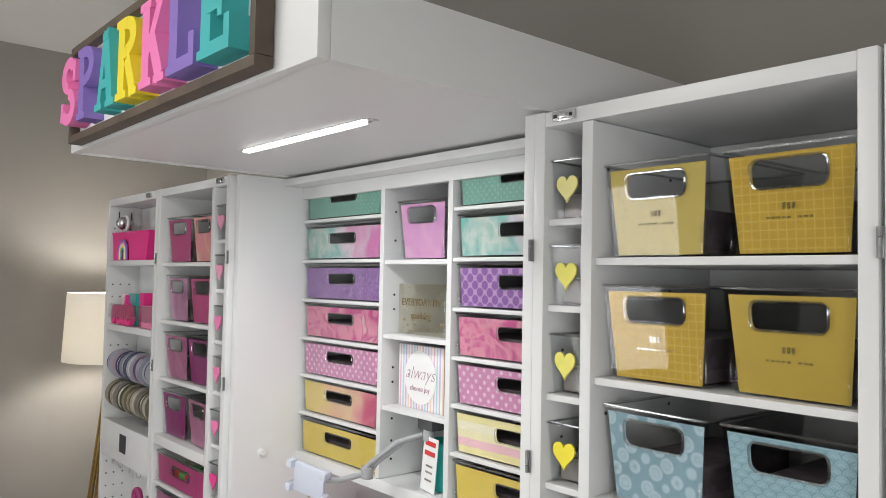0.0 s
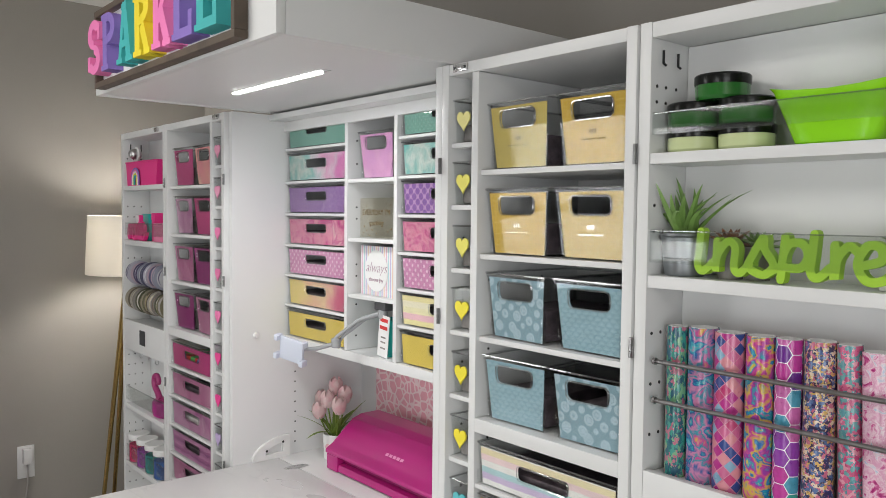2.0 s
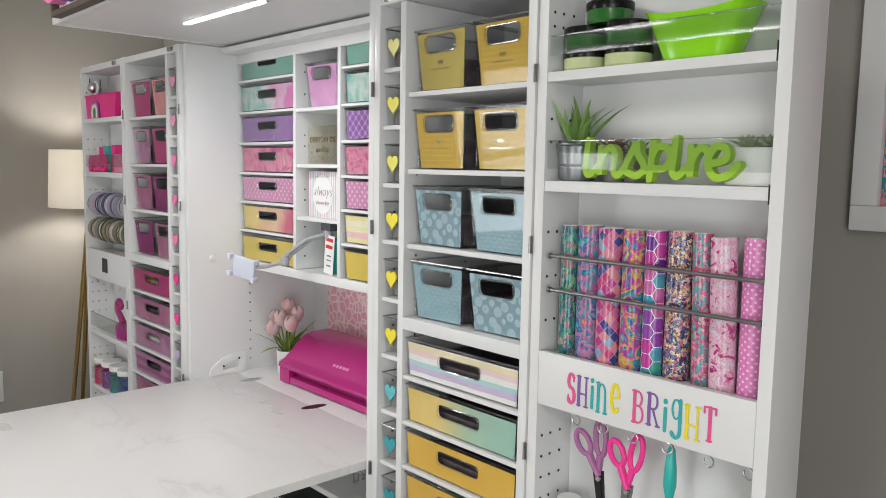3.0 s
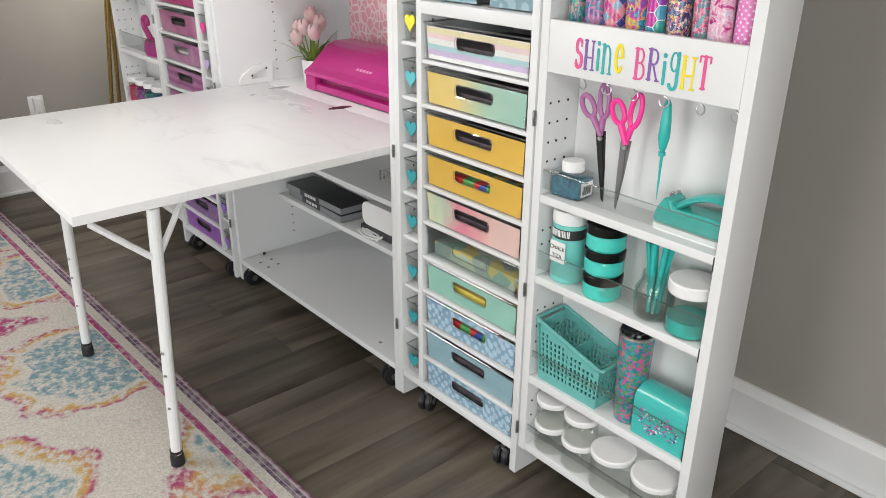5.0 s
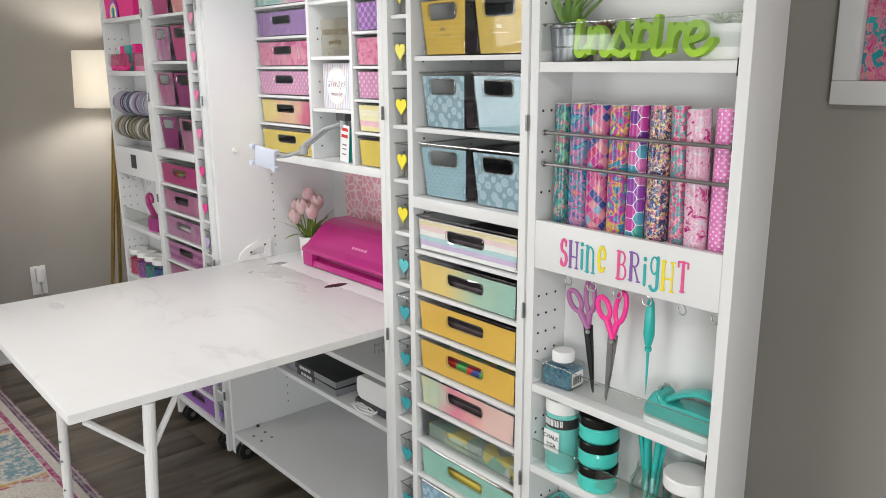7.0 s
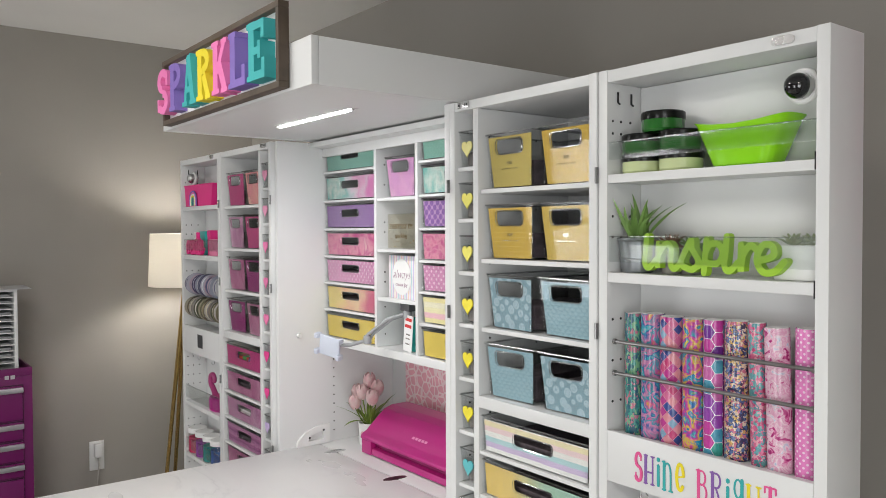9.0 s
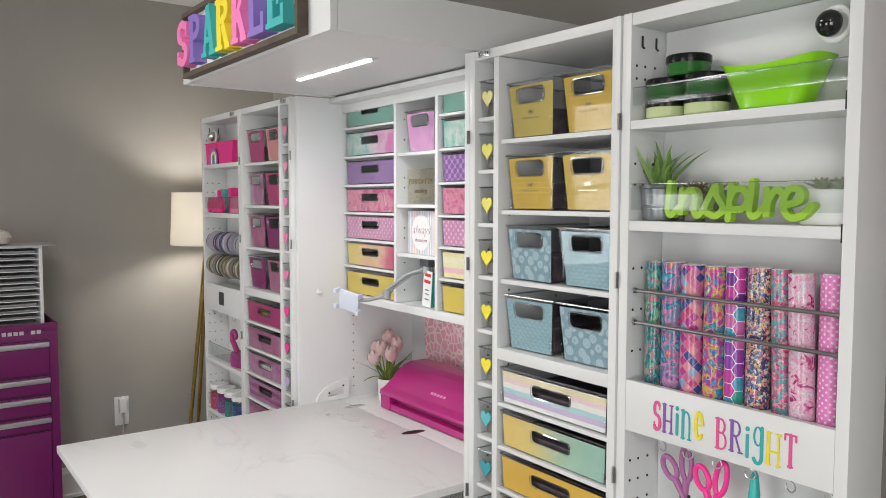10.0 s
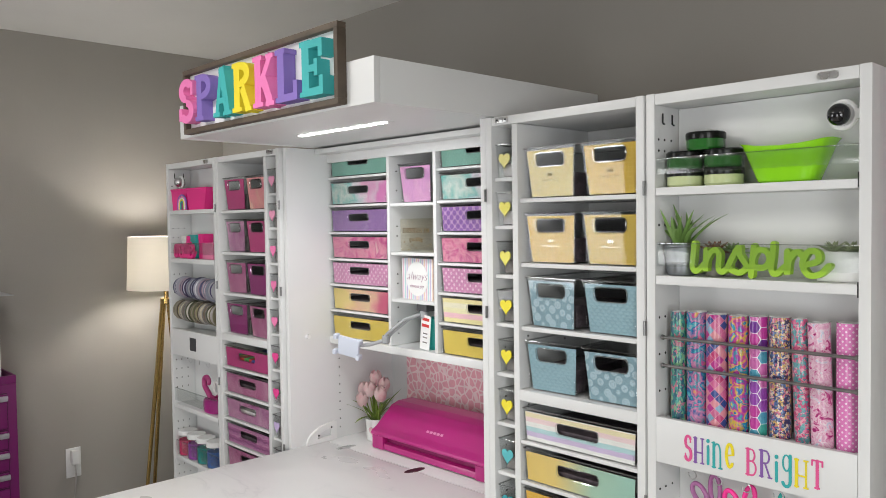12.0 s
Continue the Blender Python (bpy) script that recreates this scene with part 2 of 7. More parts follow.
INSIDE = mat("bin_contents_dark", (0.06, 0.05, 0.05), 0.7, var=0.5, scale=40)
GOLDMETAL = mat("brass_metal", (0.55, 0.38, 0.14), 0.25, 1.0, var=0.05)


def honeycomb(name, colors, width, line):
    """Rows of six-sided cells, each with a colour of its own, between pale lines."""
    m, n, l, p = base_nodes(name)
    vec = coords(n, l, (1 / width, 1 / width, 0), (0, 0, 90), "UV")

    def vmath(kind, a, b=None):
        made = n.new("ShaderNodeVectorMath")
        made.operation = kind
        for i, value in enumerate((a, b)):
            if isinstance(value, tuple):
                made.inputs[i].default_value = value
            elif value is not None:
                l.new(value, made.inputs[i])
        return made

    step, half = (1.0, 1.7320508, 1.0), (0.5, 0.8660254, 0.5)
    away = vmath("ADD", vec, (100.0, 173.20508, 0.0)).outputs[0]
    a = vmath("SUBTRACT", vmath("MODULO", away, step).outputs[0], half).outputs[0]
    b = vmath("SUBTRACT", vmath("MODULO", vmath("SUBTRACT", away, half).outputs[0], step).outputs[0], half).outputs[0]
    flat_a, flat_b = (vmath("MULTIPLY", q, (1.0, 1.0, 0.0)).outputs[0] for q in (a, b))
    less = n.new("ShaderNodeMath")
    less.operation = "LESS_THAN"
    l.new(vmath("LENGTH", flat_b).outputs["Value"], less.inputs[0])
    l.new(vmath("LENGTH", flat_a).outputs["Value"], less.inputs[1])
    pick = n.new("ShaderNodeMix")
    pick.data_type = "VECTOR"
    l.new(less.outputs[0], pick.inputs[0])
    l.new(flat_a, pick.inputs[4])
    l.new(flat_b, pick.inputs[5])
    mine = pick.outputs[1]
    place = vmath("SUBTRACT", away, mine).outputs[0]
    rounded_place = vmath("SNAP", vmath("ADD", place, (0.01, 0.01, 0.0)).outputs[0], (0.25, 0.25, 1.0)).outputs[0]
    noise = n.new("ShaderNodeTexWhiteNoise")
    l.new(rounded_place, noise.inputs["Vector"])
    r = ramp(n, [(i / len(colors), c) for i, c in enumerate(colors)], True)
    l.new(noise.outputs["Value"], r.inputs[0])
    size = vmath("ABSOLUTE", mine).outputs[0]
    slant = vmath("DOT_PRODUCT", size, (0.5, 0.8660254, 0.0)).outputs["Value"]
    sep = n.new("ShaderNodeSeparateXYZ")
    l.new(size, sep.inputs[0])
    far = n.new("ShaderNodeMath")
    far.operation = "MAXIMUM"
    l.new(slant, far.inputs[0])
    l.new(sep.outputs[0], far.inputs[1])
    gate = ramp(n, [(0.0, (0, 0, 0)), (0.5 - line, (0, 0, 0)), (0.51 - line, (1, 1, 1))])
    l.new(far.outputs[0], gate.inputs[0])
    mixc = n.new("ShaderNodeMix")
    mixc.data_type = "RGBA"
    l.new(gate.outputs[0], mixc.inputs[0])
    l.new(r.outputs[0], mixc.inputs[6])
    mixc.inputs[7].default_value = rgb((0.80, 0.76, 0.80))
    p.inputs["Coat Weight"].default_value = 0.25
    p.inputs["Coat Roughness"].default_value = 0.05
    finish(n, l, p, vec, mixc.outputs[2], 0.3, 0.05, 250.0, 0.12, 3.0)
    return m


# ---- mesh helpers ----
def box(bm, x0, x1, y0, y1, z0, z1, bevel=0.0):
    m = Matrix.Translation(((x0 + x1) / 2, (y0 + y1) / 2, (z0 + z1) / 2)) @ Matrix.Diagonal((abs(x1 - x0), abs(y1 - y0), abs(z1 - z0), 1))
    vs = bmesh.ops.create_cube(bm, size=1, matrix=m)["verts"]
    if bevel:
        es = list({e for v in vs for e in v.link_edges})
        bmesh.ops.bevel(bm, geom=es, offset=bevel, segments=2, profile=0.6, affect="EDGES")
    return bm


def lathe(bm, profile, at=(0, 0, 0), steps=28):
    """A turned shape about z from (radius, height) pairs."""
    rings = []
    uv = bm.loops.layers.uv.verify()
    around = max(r for r, z in profile) * 2 * math.pi * U
    for r, z in profile:
        r = max(r, 0.0002)
        rings.append([bm.verts.new((at[0] + r * math.cos(2 * math.pi * i / steps), at[1] + r * math.sin(2 * math.pi * i / steps), at[2] + z)) for i in range(steps)])
    for (a, b), (_, za), (_, zb) in zip(zip(rings, rings[1:]), profile, profile[1:]):
        for i in range(steps):
            j = (i + 1) % steps
            f = bm.faces.new((a[i], a[j], b[j], b[i]))
            f.smooth = True
            for loop, (k, z) in zip(f.loops, ((i, za), (i + 1, za), (i + 1, zb), (i, zb))):
                loop[uv].uv = (around * k / steps, z * U)
    if profile[0][0] > 0.0003:
        bm.faces.new(rings[0][::-1])
    if profile[-1][0] > 0.0003:
        bm.faces.new(rings[-1])
    return bm


def tube(bm, points, r, steps=10, r_end=None, closed=False):
    """A round bar along a chain of points."""
    pts = [Vector(p) for p in points]
    rings = []
    k = len(pts)
    side = None
    for i, p in enumerate(pts):
        if closed:
            d = (pts[(i + 1) % k] - pts[i - 1]).normalized()
        else:
            d = (pts[min(i + 1, k - 1)] - pts[max(i - 1, 0)]).normalized()
        if side is None:
            side = d.orthogonal().normalized()
        side = (side - d * side.dot(d)).normalized()
        up = d.cross(side)
        rr = r if r_end is None else r + (r_end - r) * i / (k - 1)
        rings.append([bm.verts.new(p + (side * math.cos(2 * math.pi * j / steps) + up * math.sin(2 * math.pi * j / steps)) * rr) for j in range(steps)])
    pairs = list(zip(rings, rings[1:])) + ([(rings[-1], rings[0])] if closed else [])
    for a, b in pairs:
        for j in range(steps):
            q = (j + 1) % steps
            bm.faces.new((a[j], a[q], b[q], b[j])).smooth = True
    if not closed:
        bm.faces.new(rings[0][::-1])
        bm.faces.new(rings[-1])
    return bm


def ribbon(bm, pts, half, y0, y1):
    """A flat stroke cut from sheet: a chain of (x, z) points, half as wide as half (one value or one a point), thick from y0 to y1, with round ends."""
    n = len(pts)
    wide = half if isinstance(half, (list, tuple)) else [half] * n
    left, right = [], []
    for i in range(n):
        d = (Vector(pts[min(i + 1, n - 1)]) - Vector(pts[max(i - 1, 0)])).normalized()
        q = Vector((-d.y, d.x)) * wide[i]
        p = Vector(pts[i])
        left.append(p + q), right.append(p - q)
        if i in (0, n - 1):
            turn = [(math.cos(radians(a)), math.sin(radians(a))) for a in (45, 90, 135)]
            e = d * wide[i] * (1 if i else -1)
            cap = [p + q * c + e * si for c, si in turn]
            if i == 0:
                first = cap
            else:
                last = cap
    for y, flip in ((y0, False), (y1, True)):
        lift = 0.00003 if flip else -0.00003   # a stroke that crosses itself lies a hair over its own start
        a = [bm.verts.new((p.x, y + lift * i, p.y)) for i, p in enumerate(left)]
        b = [bm.verts.new((p.x, y + lift * i, p.y)) for i, p in enumerate(right)]
        f = [bm.verts.new((p.x, y, p.y)) for p in first]
        g = [bm.verts.new((p.x, y + lift * n, p.y)) for p in last]
        for i in range(n - 1):
            bm.faces.new((a[i], b[i], b[i + 1], a[i + 1]))
        bm.faces.new((a[0], *f, b[0])), bm.faces.new((b[-1], *g[::-1], a[-1]))
        rim = a + g + b[::-1] + f[::-1]
        if not flip:
            front = rim
    for i in range(len(rim)):
        j = (i + 1) % len(rim)
        bm.faces.new((front[i], front[j], rim[j], rim[i])).smooth = True
    return bm


def rounded(x0, x1, z0, z1, r, k=4):
    out = []
    for cx, cz, a0 in ((x1 - r, z1 - r, 0), (x0 + r, z1 - r, 90), (x0 + r, z0 + r, 180), (x1 - r, z0 + r, 270)):
        for i in range(k + 1):
            a = radians(a0 + 90 * i / k)
            out.append((cx + r * math.cos(a), cz + r * math.sin(a)))
    return out


def plate(bm, outline, holes=(), y0=0.0, y1=0.01):
    """A flat sheet in the x-z plane with holes, thick from y0 to y1."""
    edges = []
    for loop in (outline, *holes):
        vs = [bm.verts.new((x, y0, z)) for x, z in loop]
        edges += [bm.edges.new((vs[i], vs[(i + 1) % len(vs)])) for i in range(len(vs))]
    faces = [g for g in bmesh.ops.triangle_fill(bm, use_beauty=True, edges=edges)["geom"] if isinstance(g, bmesh.types.BMFace)]
    more = bmesh.ops.extrude_face_region(bm, geom=faces)["geom"]
    bmesh.ops.translate(bm, verts=[g for g in more if isinstance(g, bmesh.types.BMVert)], vec=(0, y1 - y0, 0))
    bmesh.ops.recalc_face_normals(bm, faces=bm.faces)
    return bm


def B(*args, **kw):
    return box(bmesh.new(), *args, **kw)


def thing(name, at=(0, 0, 0), turn=0.0, label="", category="", group="", kind="", tilt=0.0):
    ob = new(name)
    ob.matrix_basis = pose(at[0] * U, at[1] * U, at[2] * U, tilt, 0, turn)
    return tagged(ob, label, category, group, kind)


def part(name, bm, material, parent=None, label="", at=(0, 0, 0), turn=(0, 0, 0)):
    """Links a bmesh in plan units as one mesh object under a thing or a part."""
    bmesh.ops.scale(bm, verts=bm.verts, vec=(U, U, U))
    me = bpy.data.meshes.new(name)
    bm.to_mesh(me)
    bm.free()
    me.set_sharp_from_angle(angle=radians(24))
    me.materials.append(material)
    ob = new(name, me)
    if parent:
        ob.parent = parent
    ob.matrix_basis = pose(at[0] * U, at[1] * U, at[2] * U, *turn)
    return tagged(ob, label)


def lone(name, bm, material, at=(0, 0, 0), turn=(0, 0, 0), label="", category="", group="", kind=""):
    return tagged(part(name, bm, material, None, "", at, turn), label, category, group, kind)


def twin(src, name, parent, at=(0, 0, 0), turn=(0, 0, 0)):
    """Another part on the same mesh."""
    ob = new(name, src.data)
    ob.parent = parent
    ob.matrix_basis = pose(at[0] * U, at[1] * U, at[2] * U, *turn)
    return ob


def text_bm(words, size, depth=0.004, fat=0.0, shear=0.0, space=1.0, align="CENTER"):
    """Letters standing in the x-z plane, front towards -y, centred, in plan units."""
    cu = bpy.data.curves.new("t", "FONT")
    cu.body, cu.size, cu.extrude, cu.offset, cu.shear, cu.space_character = words, size, depth / 2, fat, shear, space
    cu.align_x, cu.align_y, cu.resolution_u = align, "CENTER", 4
    ob = bpy.data.objects.new("t", cu)
    me = bpy.data.meshes.new_from_object(ob)
    bm = bmesh.new()
    bm.from_mesh(me)
    bpy.data.objects.remove(ob)
    bpy.data.meshes.remove(me)
    bmesh.ops.transform(bm, matrix=pose(0, 0, 0, 90), verts=bm.verts)
    return bm

# ---- room ----
XL, XR, YB, YF = -4.17, 2.6, 1.835, -3.5
T = 0.12
lone("wall_back", B(XL - T, XR + T, YB, YB + T, 0, CEIL), WALL, label="greige painted back wall behind the cabinet", category="wall", kind="structure")
wl2 = bmesh.new()
plate(wl2, [(YF, 0), (YB, 0), (YB, CEIL), (YF, CEIL)], [[(-3.4, 0.5), (-2.1, 0.5), (-2.1, 2.2), (-3.4, 2.2)]], -XL, -XL + T)
bmesh.ops.rotate(wl2, verts=wl2.verts, cent=(0, 0, 0), matrix=pose(0, 0, 0, 0, 0, 90).to_3x3())
lone("wall_left", wl2, WALL, label="greige painted side wall lit by a lamp", category="wall", kind="structure")
wr = bmesh.new()
plate(wr, [(YF, 0), (YB, 0), (YB, CEIL), (YF, CEIL)], [[(-2.4, 0.45), (-0.8, 0.45), (-0.8, 2.15), (-2.4, 2.15)]], -XR - T, -XR)
bmesh.ops.rotate(wr, verts=wr.verts, cent=(0, 0, 0), matrix=pose(0, 0, 0, 0, 0, 90).to_3x3())
lone("wall_right", wr, WALL, label="greige painted wall with a window opening", category="wall", kind="structure")
wf = bmesh.new()
plate(wf, [(XL - T, 0), (XR + T, 0), (XR + T, CEIL), (XL - T, CEIL)], [[(-0.35, 0.1), (0.95, 0.1), (0.95, 2.0), (-0.35, 2.0)]], YF - T, YF)
lone("wall_front", wf, WALL, label="greige painted wall with a window", category="wall", kind="structure")
lone("ceiling", B(XL - T, XR + T, YF - T, YB + T, CEIL, CEIL + 0.1), CEILPAINT, label="flat white painted ceiling", category="ceiling", kind="structure")
bb = [(0, 0), (0.019, 0), (0.019, 0.15), (0.012, 0.165), (0.010, 0.185), (0, 0.185)]


def baseboard(x, y, turn, length):
    bm = bmesh.new()
    a = [bm.verts.new((0, -d, z)) for d, z in bb]
    b = [bm.verts.new((length, -d, z)) for d, z in bb]
    for i in range(len(bb)):
        j = (i + 1) % len(bb)
        bm.faces.new((a[i], b[i], b[j], a[j]))
    bm.faces.new(a[::-1]), bm.faces.new(b)
    bmesh.ops.recalc_face_normals(bm, faces=bm.faces)
    box(bm, 0, length, -0.034, -0.019, 0, 0.022, 0.006)
    lone("baseboard", bm, TRIM, (x, y, 0.001), (0, 0, turn), "white painted baseboard with a rounded top", "baseboard", kind="structure")


baseboard(XL, YB, 0, XR - XL)
baseboard(XL, YF, 90, YB - YF - 0.02)


def window(name, at, turn, hw, hh):
    win = thing(name, at, turn, "white framed window that lets daylight in", "window", kind="structure")
    fr = bmesh.new()
    i = 0.065
    plate(fr, [(-hw, -hh), (hw, -hh), (hw, hh), (-hw, hh)], [[(-hw + i, -hh + i), (hw - i, -hh + i), (hw - i, -0.03), (-hw + i, -0.03)], [(-hw + i, 0.03), (hw - i, 0.03), (hw - i, hh - i), (-hw + i, hh - i)]], -0.08, -0.03)
    part("window_frame", fr, TRIM, win)
    part("window_sill", B(-hw - 0.04, hw + 0.04, -0.03, 0.04, -hh - 0.02, -hh - 0.001, bevel=0.003), TRIM, win)
    for z in (-hh / 2, hh / 2):
        pane = part("pane", B(-hw + 0.05, hw - 0.05, -0.058, -0.052, z - hh / 2 + 0.05, z + hh / 2 - 0.05), GLASS, win)
        pane.visible_shadow = False


window("window_1", (XL, -2.75, 1.35), -90, 0.65, 0.85)
window("window_2", (XR, -1.6, 1.3), 90, 0.8, 0.85)
window("window_3", (0.3, YF, 1.05), 0, 0.65, 0.95)
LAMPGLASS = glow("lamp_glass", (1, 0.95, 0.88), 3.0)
# fixtures out of view that house the ceiling fill lamps
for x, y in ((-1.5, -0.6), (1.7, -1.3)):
    dome = thing("unseen_ceiling_light", (x, y, CEIL), 0, "unseen round flush ceiling light with a white glass shade", "ceiling light", kind="structure")
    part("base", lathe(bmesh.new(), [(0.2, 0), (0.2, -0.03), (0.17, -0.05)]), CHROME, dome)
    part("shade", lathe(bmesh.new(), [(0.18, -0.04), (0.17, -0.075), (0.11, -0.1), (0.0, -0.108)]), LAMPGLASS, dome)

# ---- cabinet bodies ----
FY = 1.065
HOLES = mat("peg_hole_shade", (0.03, 0.03, 0.03))


def board(name, parent, x0, x1, y0, y1, z0, z1, material=None, bevel=0.0018, label=""):
    return part(name, B(x0, x1, y0, y1, z0, z1, bevel=bevel), material or WHITE, parent, label)


def peg_holes(parent, x, facing, ys, zs):
    """Small drilled shelf holes in a side panel's inner face: discs with their inner shade as colour."""
    bm = bmesh.new()
    for y in ys:
        for z in zs:
            m = Matrix.Translation((x, y, z)) @ pose(0, 0, 0, 0, 90, 0)
            bmesh.ops.create_cone(bm, cap_ends=True, segments=8, radius1=0.0033, radius2=0.0033, depth=0.0016, matrix=m)
    tagged(part("peg_holes", bm, HOLES, parent), kind="stuff")


def hinge(parent, x, z):
    bm = bmesh.new()
    box(bm, x - 0.005, x + 0.005, FY - 0.004, FY - 0.001, z - 0.02, z + 0.02, 0.001)
    for q in (-0.0135, 0.0, 0.0135):
        lathe(bm, [(0.0032, q - 0.006), (0.0032, q + 0.006)], (x, FY - 0.006, z), 8)
    part("hinge", bm, mat("dull_steel", (0.3, 0.3, 0.3), 0.35, 0.9), parent)


def catch(parent, x, z):
    bm = bmesh.new()
    box(bm, x - 0.026, x + 0.026, FY - 0.004, FY - 0.0005, z - 0.009, z + 0.009, 0.002)
    box(bm, x - 0.011, x + 0.011, FY - 0.008, FY - 0.003, z - 0.005, z + 0.005, 0.002)
    part("catch_plate", bm, CHROME, parent)
    pair = bmesh.new()
    for q in (-0.018, 0.018):
        box(pair, x + q - 0.003, x + q + 0.003, FY - 0.0055, FY - 0.0035, z - 0.003, z + 0.003)
    tagged(part("screws", pair, DARK, parent), kind="stuff")


def caster(x, y):
    c = thing("caster_wheel", (x, y, 0.0), random.uniform(-40, 40), "black rubber swivel caster under the cabinet", "caster wheel", "casters under the cabinet")
    for s in (-0.014, 0.014):
        bm = bmesh.new()
        m = Matrix.Translation((s, 0, 0.038)) @ pose(0, 0, 0, 0, 90, 0)
        bmesh.ops.create_cone(bm, cap_ends=True, segments=24, radius1=0.038, radius2=0.038, depth=0.02, matrix=m)
        bmesh.ops.bevel(bm, geom=[e for e in bm.edges if e.calc_length() < 0.02 and abs(e.verts[0].co.x - e.verts[1].co.x) < 1e-4], offset=0.004, segments=2, affect="EDGES")
        w = part("wheel", bm, DARK, c, "black rubber wheel")
        hub = bmesh.new()
        bmesh.ops.create_cone(hub, cap_ends=True, segments=16, radius1=0.017, radius2=0.014, depth=0.024, matrix=m)
        part("hub", hub, CHROME, w, "steel hub")
    fork = bmesh.new()
    box(fork, -0.004, 0.004, -0.012, 0.012, 0.03, 0.07, 0.001)
    lathe(fork, [(0.018, 0.062), (0.018, 0.072), (0.008, 0.074), (0.008, 0.1)], (0, 0, 0), 14)
    part("fork", fork, CHROME, c)


SHELVES_R1 = (1.986, 1.784, 1.584)
DRAWER_Z = (1.223, 1.095, 0.969, 0.845, 0.726, 0.606, 0.484, 0.36, 0.233)
HEART_Z = (2.056, 1.902, 1.744, 1.587, 1.425, 1.263, 1.101, 0.949, 0.794, 0.642, 0.464, 0.295, 0.113)


def deep_wing(x0, mirror, label):
    """A deep wing: one narrow column beside the cabinet, one wide column with shelves and drawer runners."""
    def X(a):
        return x0 + (0.583 - a if mirror else a)

    def bx(name, a, b, y0, y1, z0, z1):
        board(name, w, min(X(a), X(b)) - w.location.x / U, max(X(a), X(b)) - w.location.x / U, y0, y1, z0, z1)
    w = thing("cabinet_wing", (x0 + 0.29, 0, 0), 0, label, "storage cabinet", "wings of the craft cabinet")
    D = 1.455
    bx("side_panel", 0.0, 0.025, FY, D, 0.022, 2.25)
    bx("side_panel", 0.558, 0.583, FY, D, 0.022, 2.25)
    bx("top_panel", 0.0255, 0.5575, FY + 0.001, D, 2.222, 2.249)
    bx("bottom_panel", 0.0255, 0.5575, FY + 0.001, D, 0.098, 0.123)
    bx("back_panel", 0.0255, 0.5575, D - 0.012, D - 0.001, 0.124, 2.221)
    bx("divider", 0.109, 0.132, FY + 0.002, D - 0.013, 0.124, 2.221)
    for z in SHELVES_R1:
        bx("shelf", 0.1325, 0.5575, FY + 0.012, D - 0.013, z - 0.013, z)
    bx("shelf", 0.1325, 0.5575, FY + 0.001, D - 0.013, 1.35, 1.384)
    for z in DRAWER_Z:
        bx("shelf", 0.1325, 0.5575, FY + 0.004, D - 0.013, z - 0.011, z)
    for z in HEART_Z[:-1]:
        bx("shelf", 0.0255, 0.1085, FY + 0.012, D - 0.013, z - 0.012, z)
    c = w.location.x / U
    peg_holes(w, X(0.0258) - c, 1, (1.12, 1.3), [z + 0.075 for z in HEART_Z])
    peg_holes(w, X(0.1325) - c, 1, (1.11, 1.3), [1.72, 1.77, 1.93, 1.55, 1.52, 2.14, 1.33])
    for z in (2.0, 1.62, 1.14, 0.66, 0.2):
        hinge(w, X(0.586) - c, z)
    for z in (1.62, 2.0, 0.92, 0.3):
        hinge(w, X(-0.002) - c, z)
    catch(w, X(0.07) - c, 2.237)
    return w


deep_wing(-0.955, False, "white laminate cabinet wing with shelves of yellow and blue bins")
deep_wing(-2.758, True, "white laminate cabinet wing with shelves of pink and purple bins")
for x, y in ((-0.83, 1.095), (-0.45, 1.095), (-0.86, 1.4), (-0.45, 1.4), (-2.66, 1.095), (-2.26, 1.095), (-2.66, 1.4), (-1.04, 1.1), (-2.12, 1.1), (-1.02, 1.58), (-2.1, 1.58)):
    caster(x, y)

LIP = clear("clear_acrylic_lip", (0.94, 0.955, 0.95), 0.12, 1.0, 0.06)
LIPEDGE = clear("polished_acrylic_edge", (0.78, 0.82, 0.81), 0.1, 1.0, 0.28)


